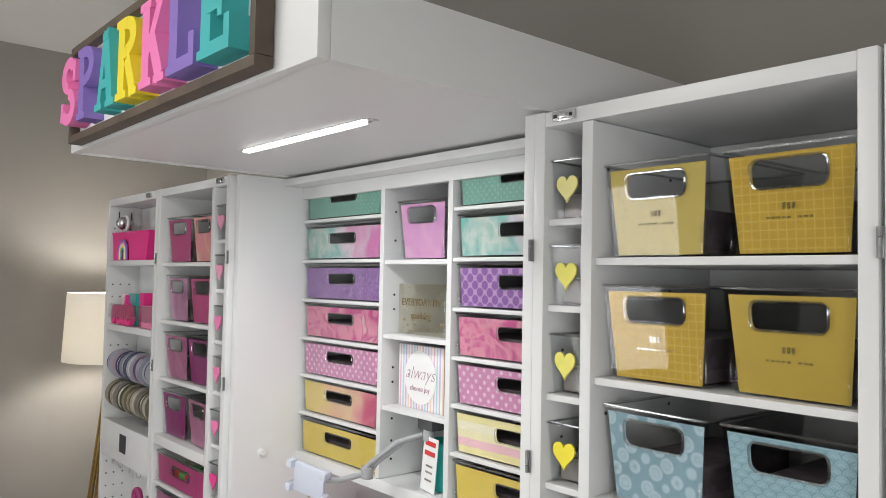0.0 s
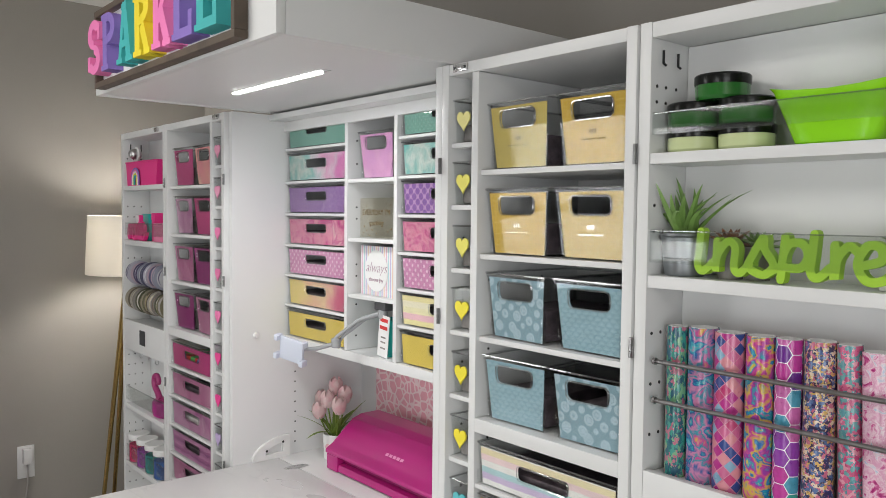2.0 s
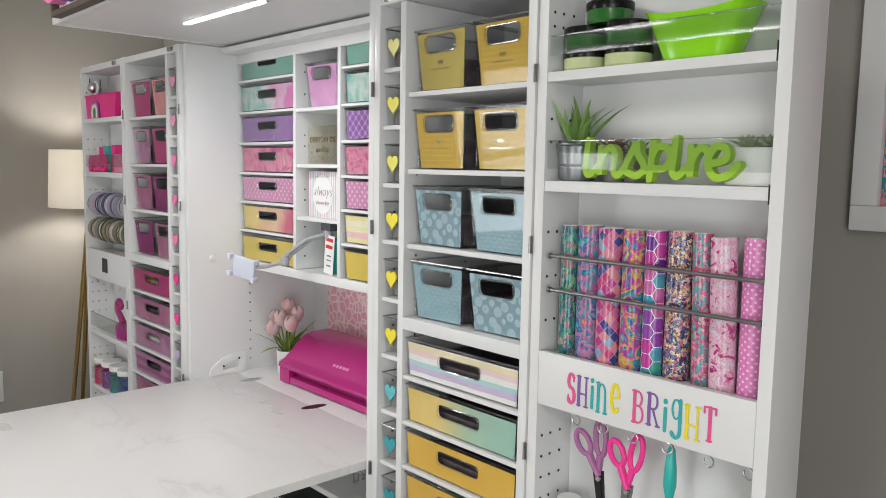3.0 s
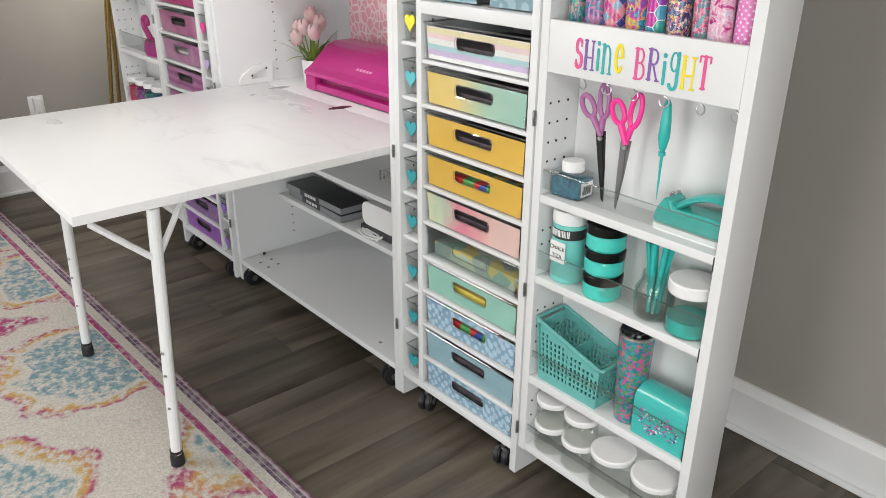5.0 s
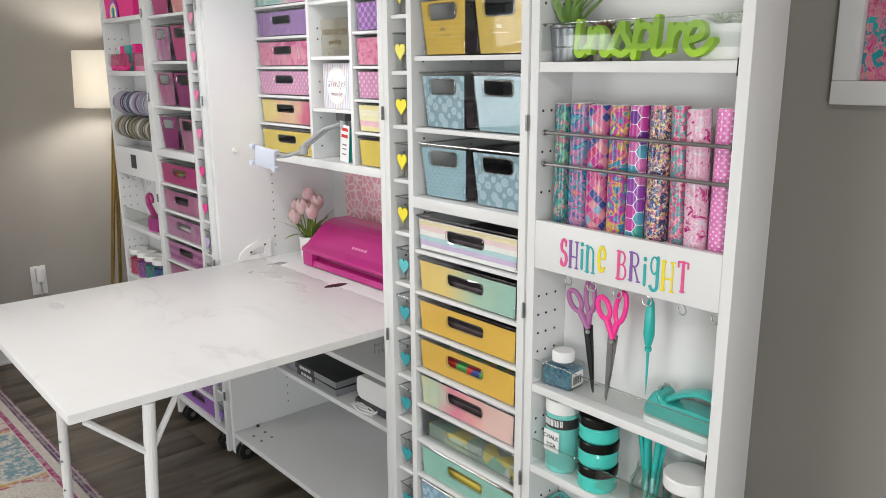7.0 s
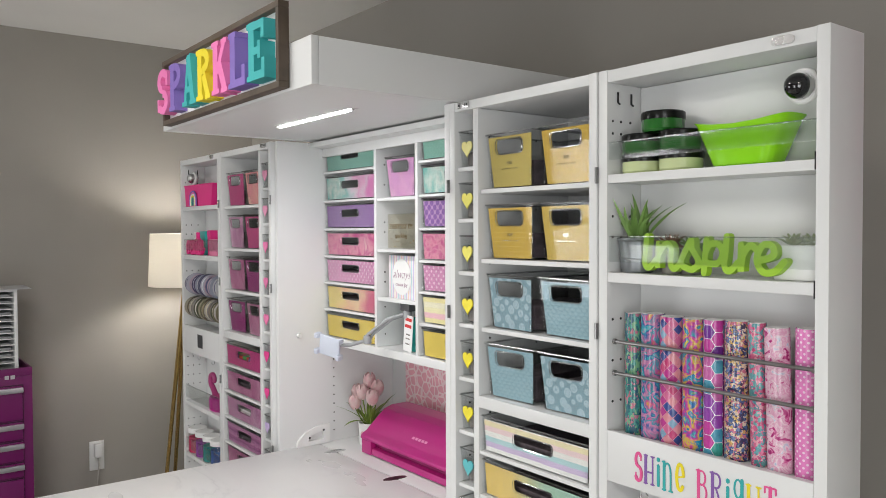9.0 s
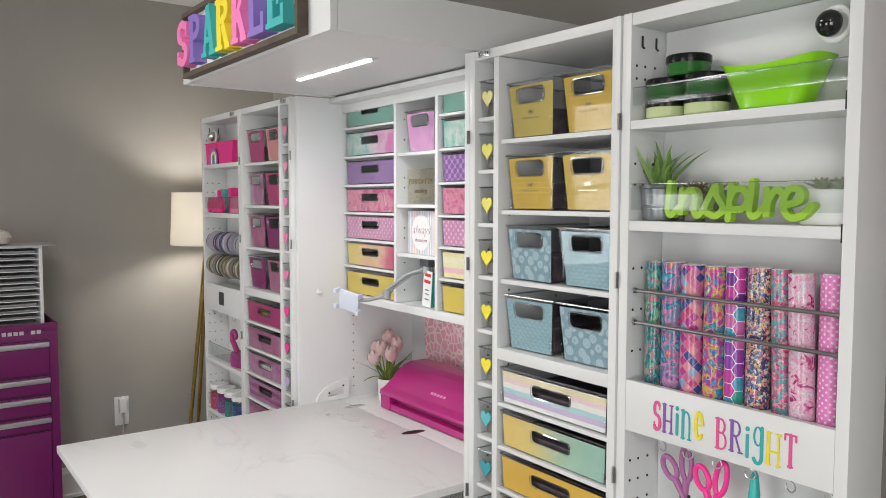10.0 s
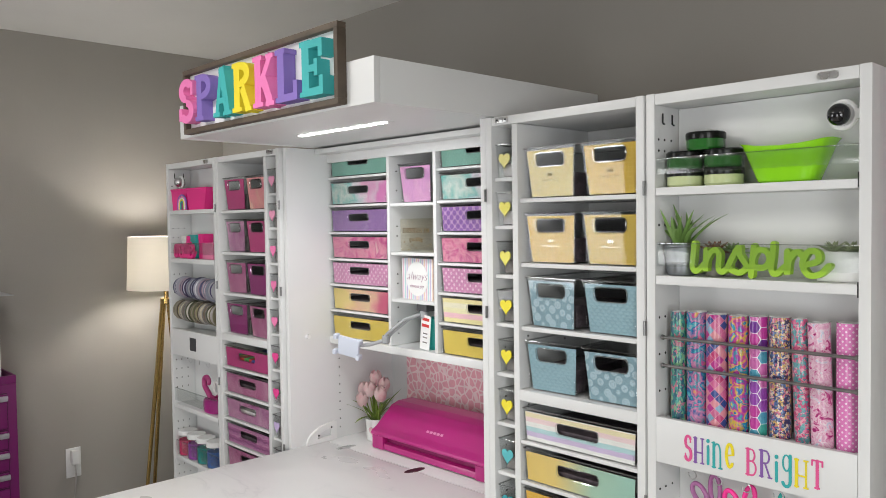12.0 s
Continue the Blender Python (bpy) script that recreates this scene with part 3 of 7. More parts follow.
def slim_wing(x0, label, shelves, panel, lips):
    """A shallow outer wing with narrow shelves, clear front lips and a lettered panel."""
    w = thing("slim_cabinet_wing", (x0 + 0.279, 0, 0), 0, label, "storage cabinet", "wings of the craft cabinet")
    D, h = 1.2, 0.279
    for s in (-1, 1):
        a, b = sorted((s * h, s * (h - 0.026)))
        board("side_panel", w, a, b, FY, D, 0.13, 2.25)
    board("top_panel", w, -h + 0.0265, h - 0.0265, FY + 0.001, D, 2.22, 2.249)
    board("bottom_panel", w, -h + 0.0265, h - 0.0265, FY + 0.001, D, 0.131, 0.155)
    board("back_panel", w, -h + 0.0265, h - 0.0265, D - 0.01, D - 0.001, 0.156, 2.219)
    for z, thick in shelves:
        board("shelf", w, -h + 0.0265, h - 0.0265, FY + 0.002, D - 0.011, z - thick, z)
    for z0, z1 in lips:
        part("clear_lip", B(-h + 0.027, h - 0.027, FY + 0.006, FY + 0.0095, z0, z1, bevel=0.0008), LIP, w, "clear acrylic lip")
        part("lip_edge", B(-h + 0.027, h - 0.027, FY + 0.0058, FY + 0.0097, z1 + 0.0002, z1 + 0.0026, bevel=0.0006), LIPEDGE, w, "polished acrylic edge")
        slot = B(h - 0.029, h - 0.0266, FY + 0.001, FY + 0.005, z0 - 0.055, z0 - 0.02)
        part("lip_slot", slot, DARK, w)
    board("lettered_panel", w, -h + 0.0265, h - 0.0265, FY + 0.0005, FY + 0.018, panel[0], panel[1])
    zs = [0.25, 0.3, 0.5, 0.55, 0.6, 0.8, 0.84, 1.03, 1.08, 1.13, 1.18, 1.45, 1.55, 1.65, 1.85, 1.9, 2.1, 2.13]
    peg_holes(w, -h + 0.0265, 1, (1.085, 1.115, 1.15), zs)
    peg_holes(w, h - 0.0265, -1, (1.085, 1.115, 1.15), zs)
    for s in (-1, 1):
        for y in (1.1, 1.15):
            bm = bmesh.new()
            tube(bm, [(s * (h - 0.03), y, 2.2), (s * (h - 0.03), y, 2.175), (s * (h - 0.036), y, 2.17)], 0.0025, 8)
            part("shelf_hook", bm, DARK, w)
    bm = bmesh.new()
    plate(bm, rounded(h - 0.115, h - 0.068, 2.226, 2.243, 0.008), (), FY - 0.005, FY)
    part("catch_plate", bm, CHROME, w)
    return w


R2X = -0.365
slim_r = slim_wing(R2X, "white shallow cabinet door with open shelves of green and teal supplies", [(2.0, 0.021), (1.765, 0.024), (1.375, 0.02), (0.945, 0.022), (0.713, 0.022), (0.395, 0.026)], (1.26, 1.383),
                   [(2.035, 2.075), (1.79, 1.85), (0.962, 1.01), (0.735, 0.785), (0.455, 0.475), (0.2, 0.22)])
slim_l = slim_wing(-3.318, "white shallow cabinet door with open shelves of pink supplies", [(1.997, 0.021), (1.74, 0.024), (1.35, 0.02), (0.945, 0.022), (0.663, 0.022), (0.395, 0.026)], (1.216, 1.358),
                   [(1.765, 1.82), (0.962, 1.03), (0.685, 0.74)])

cab = thing("craft_cabinet", (-1.565, 0, 0), 0, "tall white laminate craft cabinet with a fold-out table", "craft cabinet")
W = 0.61
BACK = 1.66
for s in (-1, 1):
    a, b = sorted((s * W, s * (W - 0.025)))
    board("side_panel", cab, a, b, FY, BACK, 0.02, 2.25)
board("top_panel", cab, -W + 0.0255, W - 0.0255, FY + 0.15, BACK, 2.228, 2.249)
board("bottom_panel", cab, -W + 0.0255, W - 0.0255, FY + 0.002, BACK, 0.1, 0.125)
board("back_panel", cab, -W + 0.0255, W - 0.0255, BACK - 0.012, BACK - 0.001, 0.126, 2.227)
board("shelf", cab, -W + 0.0255, W - 0.0255, 1.285, BACK - 0.013, 0.378, 0.4)
board("shelf", cab, -W + 0.0255, W - 0.0255, 1.285, BACK - 0.013, 0.583, 0.605)
board("fixed_worktop", cab, -W + 0.0255, W - 0.0255, 1.252, BACK - 0.013, 0.898, 0.921, MARBLE)
# upper shelf unit, set back from the front
NY = 1.28
ND = ((-2.149, -1.727), (-1.709, -1.444), (-1.425, -0.981))
NZ = (2.124, 1.999, 1.877, 1.758, 1.642, 1.525)
board("shelf_unit_bottom", cab, -W + 0.0255, W - 0.0255, NY, BACK - 0.013, 1.368, 1.4)
board("shelf_unit_rail", cab, -W + 0.0255, W - 0.0255, NY, NY + 0.02, 2.19, 2.2275)
for x in (-1.718, -1.4345):
    board("divider", cab, x + 1.565 - 0.009, x + 1.565 + 0.009, NY + 0.001, BACK - 0.013, 1.401, 2.2275)
for i in (0, 2):
    for z in NZ:
        board("shelf", cab, ND[i][0] + 1.566, ND[i][1] + 1.564, NY + 0.004, BACK - 0.013, z - 0.01, z)
for z in (1.996, 1.794, 1.6):
    board("shelf", cab, ND[1][0] + 1.566, ND[1][1] + 1.564, NY + 0.004, BACK - 0.013, z - 0.013, z)
peg_holes(cab, -W + 0.0258, 1, (1.33,), [0.97 + 0.04 * i for i in range(10)])
peg_holes(cab, -W + 0.0258, 1, (1.35,), [0.196 + 0.0405 * i for i in range(9)])
peg_holes(cab, -1.708 + 1.565, 1, (1.32,), [2.13, 2.05, 1.9, 1.86, 1.7, 1.66, 1.56, 1.5, 1.45])
bm = bmesh.new()
bmesh.ops.create_cone(bm, cap_ends=True, segments=16, radius1=0.012, radius2=0.009, depth=0.014, matrix=Matrix.Translation((-W + 0.03, 1.16, 1.41)) @ pose(0, 0, 0, 0, 90, 0))
part("bumper", bm, TRIM, cab)
leo = cells("pink_leopard_print", (0.80, 0.40, 0.46), (0.86, 0.68, 0.68), 34, 0.07, rand=1.0, rough=0.5, coat=0.0)
part("leopard_backing", B(-2.03 + 1.565, W - 0.03, BACK - 0.02, BACK - 0.0125, 0.924, 1.366), leo, cab, "pink leopard print backing")

# crown, lifted to the level, with its light strip
crown = part("crown", B(-0.5875, 0.5875, 0.0225, 1.07, 0.003, 0.02, bevel=0.0018), WHITE, cab, "white lift-up crown with a flat underside", at=(0.02, 0.59, 2.255))
board("front_panel", crown, -0.61, 0.61, 0, 0.022, 0, 0.13)
for s in (-1, 1):
    a, b = sorted((s * 0.61, s * 0.588))
    board("side_panel", crown, a, b, 0.0225, 1.07, 0.0, 0.13)
strip = thing("light_strip", (-1.535, 0.90, 2.2615), 0, "slim lit white light strip under the crown", "light strip")
part("housing", B(-0.25, 0.3, -0.015, 0.015, -0.005, -0.0036), CHROME, strip)
part("diffuser", B(-0.245, 0.27, -0.0095, 0.0095, -0.0095, -0.0052, bevel=0.0015), glow("strip_glow", (1, 0.99, 0.96), 9.0), strip, "glowing white diffuser")

# folding table leaf
table = thing("folding_table", (-1.575, 0.12, 0), 0, "white fold-down craft table on two white steel legs", "table")
board("tabletop", table, -0.579, 0.57, -0.013, 1.128, 0.894, 0.921, MARBLE, bevel=0.003)
LEGW = mat("white_powder_coat", (0.78, 0.78, 0.78), 0.35, var=0.03)
for x, foot_x in ((-0.31, -0.371), (0.56, 0.478)):
    lean_x = (foot_x - x) / 0.88
    bm = bmesh.new()
    tube(bm, [(x, 0.19, 0.893), (x + lean_x * 0.03, 0.189, 0.86), (foot_x - lean_x * 0.3, 0.18, 0.34), (foot_x, 0.175, 0.04)], 0.017, 14)
    leg = part("leg", bm, LEGW, table)
    foot = bmesh.new()
    lathe(foot, [(0.014, 0.0), (0.022, 0.004), (0.022, 0.035), (0.018, 0.045), (0.02, 0.048), (0.02, 0.058)], (foot_x, 0.175, 0.011), 16)
    part("rubber_foot", foot, DARK, leg, "black rubber foot")
    for z in (0.24, 0.36, 0.44):
        dot = bmesh.new()
        lathe(dot, [(0.006, 0), (0.004, 0.004)], (0, 0, 0), 8)
        part("button", dot, CHROME, leg, at=(foot_x - lean_x * (z - 0.04) + 0.01, 0.166, z), turn=(90, 0, 40))
    br = bmesh.new()
    tube(br, [(x + lean_x * 0.15, 0.18, 0.745), (x - 0.01, 0.03, 0.885)], 0.009, 8)
    part("brace", br, LEGW, table)
    br = bmesh.new()
    tube(br, [(x + lean_x * 0.15, 0.19, 0.745), (x - 0.06, 0.3, 0.885)], 0.009, 8)
    part("brace", br, LEGW, table)
part("apron_bar", B(-0.45, 0.48, 0.045, 0.085, 0.875, 0.8935, bevel=0.003), LEGW, table)

# ---- bins and drawers ----
def bin_front(w, h, hw, hh, hz):
    return [(-w / 2, 0), (w / 2, 0), (w / 2, h), (-w / 2, h)], rounded(-hw / 2, hw / 2, hz - hh / 2, hz + hh / 2, min(hh * 0.32, 0.02))


def taper(bm, w, k, h, lean=0.0):
    for v in bm.verts:
        t = min(max(v.co.z / h, 0), 1)
        v.co.x *= k + (1 - k) * t
        v.co.y -= lean * t


def wall_shell(w, h, depth, k, lean, t=0.0025):
    """The two sides and the back of a bin, in one bent sheet."""
    bm = bmesh.new()
    y0 = 0.0028
    plate(bm, [(-w / 2, y0), (-w / 2, depth), (w / 2, depth), (w / 2, y0), (w / 2 - t, y0), (w / 2 - t, depth - t), (-w / 2 + t, depth - t), (-w / 2 + t, y0)], (), -h, 0.0)
    bmesh.ops.rotate(bm, verts=bm.verts, cent=(0, 0, 0), matrix=pose(0, 0, 0, -90).to_3x3())
    taper(bm, w, k, h, lean)
    return bm


def tote(name, at, w, h, depth, paper, label, category, group, k=0.86, lean=0.012, turn=0.0, hw=None, fill=None, mark=False, hh=None, hz=None):
    """A clear tapered bin with a patterned paper front and a cut-out grip; fill colours what lies inside."""
    b = thing(name, at, turn, label, category, group)
    hw, hh, hz = hw or w * 0.55, hh or h * 0.22, hz or h * 0.75
    outline, hole = bin_front(w, h, hw, hh, hz)
    shell = bmesh.new()
    plate(shell, outline, [hole], 0.0, 0.0025)
    taper(shell, w, k, h, lean)
    part("front_panel", shell, CLEAR, b, "clear plastic front")
    part("wall_shell", wall_shell(w, h, depth, k, lean), CLEAR, b, "clear plastic sides")
    rim = bmesh.new()
    tube(rim, [(-w / 2, 0, h), (w / 2, 0, h), (w / 2, depth, h), (-w / 2, depth, h)], 0.0026, 6, closed=True)
    tube(rim, [(x, -0.001, z) for x, z in rounded(-hw / 2 - 0.004, hw / 2 + 0.004, hz - hh / 2 - 0.004, hz + hh / 2 + 0.004, min(hh * 0.35, 0.022))], 0.0011 if h < 0.12 else 0.0022, 6, closed=True)
    taper(rim, w, k, h, lean)
    part("rim", rim, RIM, b, "rounded clear rim and grip edge")
    card = bmesh.new()
    o2, h2 = bin_front(w - 0.012, h - 0.012, hw + 0.008, hh + 0.008, hz - 0.003)
    plate(card, o2, [h2], 0.0035, 0.0048)
    taper(card, w, k, h, lean)
    part("paper_front", card, paper, b, at=(0, 0, 0.003))
    for s in (-1, 1):
        tab = bmesh.new()
        box(tab, s * w * k / 2 - 0.006, s * w * k / 2 + 0.006, -0.005, -0.0005, 0.004, h * 0.34, 0.0012)
        part("corner_clip", tab, CLEAR, b)
    if fill:
        body = bmesh.new()
        box(body, -w * k / 2 + 0.01, w * k / 2 - 0.01, 0.02, depth - 0.02, 0.004, h * 0.48, 0.004)
        part("stored_supply", body, fill, b)
    if mark:
        mk = bmesh.new()
        for q in (-0.007, 0.0, 0.007):
            box(mk, q - 0.0022, q + 0.0022, -0.0016 - lean * 0.42, -0.0008 - lean * 0.42, h * 0.42, h * 0.48)
        for q in range(9):
            if q != 5:
                box(mk, -0.034 + q * 0.0078, -0.034 + q * 0.0078 + 0.005, -0.0014 - lean * 0.33, -0.0007 - lean * 0.33, h * 0.335, h * 0.355)
        part("embossed_mark", mk, RIM, b)
    return b


def foil(m):
    """Paper with a satin metal finish."""
    m.node_tree.nodes["Principled BSDF"].inputs["Metallic"].default_value = 0.2
    return m


gold1 = foil(cells("gold_grid_paper", (0.50, 0.325, 0.045), (0.57, 0.40, 0.085), 95, 0.05, rand=0.0, turn=0))
gold2 = foil(mat("plain_gold_paper", (0.50, 0.35, 0.06), 0.36, 0.0, var=0.06, scale=12, spec=0.3))
gold3 = foil(mat("pale_gold_paper", (0.50, 0.39, 0.10), 0.36, 0.0, var=0.06, scale=12, spec=0.3))
blue_rose = cells("blue_sand_dollar_paper", (0.25, 0.38, 0.44), (0.44, 0.57, 0.63), 42, 0.42, "F1", rand=0.4, turn=45, inner2=(0.32, 0.46, 0.52))
blue_wave = scallops("blue_scallop_paper", [(0.20, 0.34, 0.40), (0.29, 0.45, 0.51), (0.37, 0.53, 0.59)], 0.016)
blue_hex = cells("light_blue_sand_dollar_paper", (0.26, 0.42, 0.56), (0.52, 0.68, 0.78), 52, 0.42, "F1", rand=0.4, turn=45, inner2=(0.34, 0.52, 0.66))
pastel = stripes("pastel_stripe_paper", [(0.85, 0.84, 0.82), (0.62, 0.50, 0.70), (0.45, 0.66, 0.68), (0.86, 0.84, 0.80), (0.86, 0.66, 0.66), (0.84, 0.74, 0.46), (0.85, 0.82, 0.78)], 0.084, wobble=0.004)
yel_teal = sweep("yellow_to_mint_paper", [(0.78, 0.55, 0.14), (0.80, 0.60, 0.20), (0.42, 0.60, 0.46), (0.36, 0.58, 0.48)], 0.4 * U)
yellow = mat("yellow_paper", (0.78, 0.48, 0.08), 0.35, var=0.07, scale=10, spec=0.2)
yel_soft = mat("soft_yellow_paper", (0.76, 0.58, 0.12), 0.35, var=0.07, scale=10, spec=0.2)
floral = sweep("bright_watercolour_paper", [(0.40, 0.62, 0.50), (0.80, 0.74, 0.42), (0.55, 0.66, 0.50), (0.82, 0.26, 0.36), (0.84, 0.40, 0.40), (0.82, 0.56, 0.50)], 0.4 * U, 0.5)
mint = mat("mint_paper", (0.33, 0.60, 0.50), 0.35, var=0.1, scale=14, spec=0.2)
teal_dot = cells("teal_dotted_paper", (0.21, 0.43, 0.35), (0.30, 0.51, 0.43), 90, 0.2, "F1", turn=45)
aqua_pink = sweep("mint_and_pink_wash_paper", [(0.16, 0.46, 0.42), (0.60, 0.66, 0.60), (0.26, 0.52, 0.48), (0.70, 0.62, 0.66), (0.70, 0.34, 0.52), (0.66, 0.48, 0.58), (0.66, 0.22, 0.46)], 0.4 * U, 1.1)
purple = wash("purple_leather_paper", [(0.20, 0.09, 0.29), (0.31, 0.17, 0.39), (0.40, 0.27, 0.46)], 110)
purple_scale = cells("purple_scallop_paper", (0.52, 0.32, 0.54), (0.27, 0.13, 0.38), 52, 0.42, "F1", rand=0.0, turn=45)
pink_wash = wash("pink_brush_paper", [(0.50, 0.06, 0.22), (0.52, 0.09, 0.24), (0.68, 0.24, 0.35), (0.70, 0.30, 0.39), (0.55, 0.11, 0.27), (0.72, 0.42, 0.45)], 16)
pink_dot = cells("pink_dotted_paper", (0.62, 0.27, 0.45), (0.78, 0.56, 0.66), 62, 0.22, "F1", turn=45)
sunset = sweep("sunset_wash_paper", [(0.74, 0.60, 0.18), (0.78, 0.60, 0.24), (0.76, 0.44, 0.30), (0.78, 0.58, 0.34), (0.70, 0.30, 0.30), (0.60, 0.13, 0.22)], 0.4 * U, 0.9)
yel_stripe = stripes("yellow_pink_stripe_paper", [(0.87, 0.78, 0.40), (0.88, 0.55, 0.60), (0.86, 0.80, 0.50), (0.88, 0.82, 0.62)], 0.062, wobble=0.004)
lilac = wash("lilac_pink_paper", [(0.60, 0.30, 0.56), (0.70, 0.36, 0.58), (0.74, 0.46, 0.64)], 14)
magenta = mat("magenta_paper", (0.47, 0.065, 0.20), 0.35, var=0.12, scale=14, spec=0.2)
berry = mat("berry_paper", (0.26, 0.045, 0.16), 0.35, var=0.12, scale=14, spec=0.2)
rose = wash("rose_wash_paper", [(0.36, 0.09, 0.21), (0.46, 0.18, 0.30), (0.52, 0.26, 0.37)], 12)
mauve = wash("mauve_pattern_paper", [(0.38, 0.13, 0.28), (0.50, 0.24, 0.38), (0.55, 0.33, 0.45)], 18)
coral = wash("coral_rainbow_paper", [(0.76, 0.24, 0.32), (0.82, 0.36, 0.34), (0.84, 0.58, 0.46)], 14)
lil_lace = cells("purple_lace_paper", (0.36, 0.14, 0.50), (0.60, 0.44, 0.72), 70, 0.12, "F1", rand=0.3)
clear_paper = clear("bare_clear_front", (0.95, 0.97, 0.96), 0.12)
C_DARK = mat("mixed_dark_supplies", (0.09, 0.07, 0.08), 0.6, var=0.5, scale=40)
C_GREY = mat("grey_supplies", (0.24, 0.22, 0.21), 0.6, var=0.4, scale=40)
C_RAIN = confetti("bright_supplies", [(0.7, 0.06, 0.06), (0.8, 0.55, 0.05), (0.1, 0.45, 0.12), (0.06, 0.1, 0.4), (0.75, 0.7, 0.6)], 30)
C_GREEN = confetti("green_and_yellow_supplies", [(0.25, 0.42, 0.34), (0.45, 0.52, 0.40), (0.62, 0.50, 0.16), (0.30, 0.36, 0.32), (0.55, 0.58, 0.52)], 22)
C_WHITE = mat("white_supplies", (0.7, 0.68, 0.66), 0.6, var=0.2, scale=40)

GB = "clear bins with patterned paper fronts"
rnd = random.Random(4)
R1BINS = [((gold3, "pale gold"), (gold1, "gold grid")), ((gold1, "gold grid"), (gold2, "plain gold")), ((blue_rose, "blue sand dollar"), (blue_wave, "blue wave")), ((blue_wave, "blue wave"), (blue_rose, "blue sand dollar"))]
for row, (z, pair) in enumerate(zip((*SHELVES_R1, 1.384), R1BINS)):
    for (paper, word), x in zip(pair, (-0.712, -0.496)):
        tote("storage_bin", (x, FY + 0.03, z + 0.001), 0.196, 0.154, 0.3, paper, f"clear tapered bin with {word} paper front on a shelf", "storage bin", GB, turn=rnd.uniform(-2.5, 2.5), fill=C_DARK, mark=row < 2)
GD = "flat pull-out bins with patterned paper fronts"
R1D = [(pastel, "pastel striped", C_DARK), (yel_teal, "yellow to mint", C_DARK), (yellow, "yellow", C_DARK), (yellow, "yellow", C_RAIN), (floral, "bright watercolour", C_DARK), (clear_paper, "bare clear", C_GREEN), (mint, "mint green", yel_soft), (blue_hex, "blue hexagon", C_RAIN), (blue_wave, "light blue", C_DARK), (blue_hex, "blue hexagon", C_DARK)]
for i, (z, (paper, word, fill)) in enumerate(zip((*DRAWER_Z, 0.123), R1D)):
    tote("flat_pullout_bin", (-0.61, FY + 0.012, z + 0.0015), 0.412, 0.102, 0.34, paper, f"shallow clear pull-out bin with {word} paper front", "pull-out bin", GD, k=0.97, lean=0.004, hw=0.145, fill=fill, hh=0.026, hz=0.058, turn=rnd.uniform(-0.6, 0.6))
L1BINS = [((magenta, "magenta"), (coral, "coral rainbow")), ((mauve, "mauve"), (magenta, "magenta")), ((rose, "rose"), (berry, "berry")), ((berry, "berry"), (rose, "rose"))]
for z, pair in zip((*SHELVES_R1, 1.384), L1BINS):
    for (paper, word), x in zip(pair, (-2.615, -2.412)):
        tote("storage_bin", (x, FY + 0.03, z + 0.001), 0.19, 0.156, 0.3, paper, f"clear tapered bin with {word} paper front on a shelf", "storage bin", GB, turn=rnd.uniform(-3, 3), fill=C_GREY)
L1D = [(magenta, "magenta", C_RAIN), (rose, "rose", C_DARK), (mauve, "mauve patterned", C_WHITE), (stripes("plum_stripe_paper", [(0.40, 0.14, 0.30), (0.55, 0.26, 0.42), (0.46, 0.2, 0.36), (0.30, 0.10, 0.24)], 0.03, wobble=0.02), "plum striped", C_DARK), (rose, "rose", C_DARK), (berry, "berry", C_DARK), (berry, "berry", C_DARK), (purple, "purple", C_DARK), (purple, "purple", C_DARK), (lil_lace, "purple lace", C_DARK)]
for z, (paper, word, fill) in zip((*DRAWER_Z, 0.123), L1D):
    tote("flat_pullout_bin", (-2.513, FY + 0.012, z + 0.0015), 0.412, 0.102, 0.34, paper, f"shallow clear pull-out bin with {word} paper front", "pull-out bin", GD, k=0.97, lean=0.004, hw=0.145, fill=fill, hh=0.026, hz=0.058)
NL = [(teal_dot, "teal"), (aqua_pink, "mint and pink"), (purple, "purple"), (pink_wash, "pink brushed"), (pink_dot, "pink dotted"), (sunset, "sunset"), (yel_soft, "soft yellow")]
NR = [(teal_dot, "teal"), (aqua_pink, "mint and pink"), (purple_scale, "purple scallop"), (pink_wash, "pink brushed"), (pink_dot, "pink dotted"), (yel_stripe, "yellow and pink striped"), (yel_soft, "soft yellow")]
for col, x, w in ((NL, -1.938, 0.405), (NR, -1.203, 0.425)):
    for z, (paper, word) in zip((*NZ, 1.4), col):
        tote("flat_pullout_bin", (x, NY + 0.014, z + 0.0015), w, 0.104, 0.34, paper, f"shallow clear pull-out bin with {word} paper front", "pull-out bin", GD, k=0.97, lean=0.004, hw=0.135, fill=C_DARK, hh=0.024, hz=0.062, turn=rnd.uniform(-0.6, 0.6))
tote("storage_bin", (-1.572, NY + 0.03, 1.997), 0.19, 0.156, 0.28, lilac, "clear tapered bin with lilac pink paper front", "storage bin", GB, turn=2, fill=C_GREY)


def heart_outline(s):
    pts = []
    for i in range(28):
        a = 2 * math.pi * i / 28
        pts.append((s * 16 * math.sin(a) ** 3 / 17, s * (13 * math.cos(a) - 5 * math.cos(2 * a) - 2 * math.cos(3 * a) - math.cos(4 * a)) / 15))
    return pts


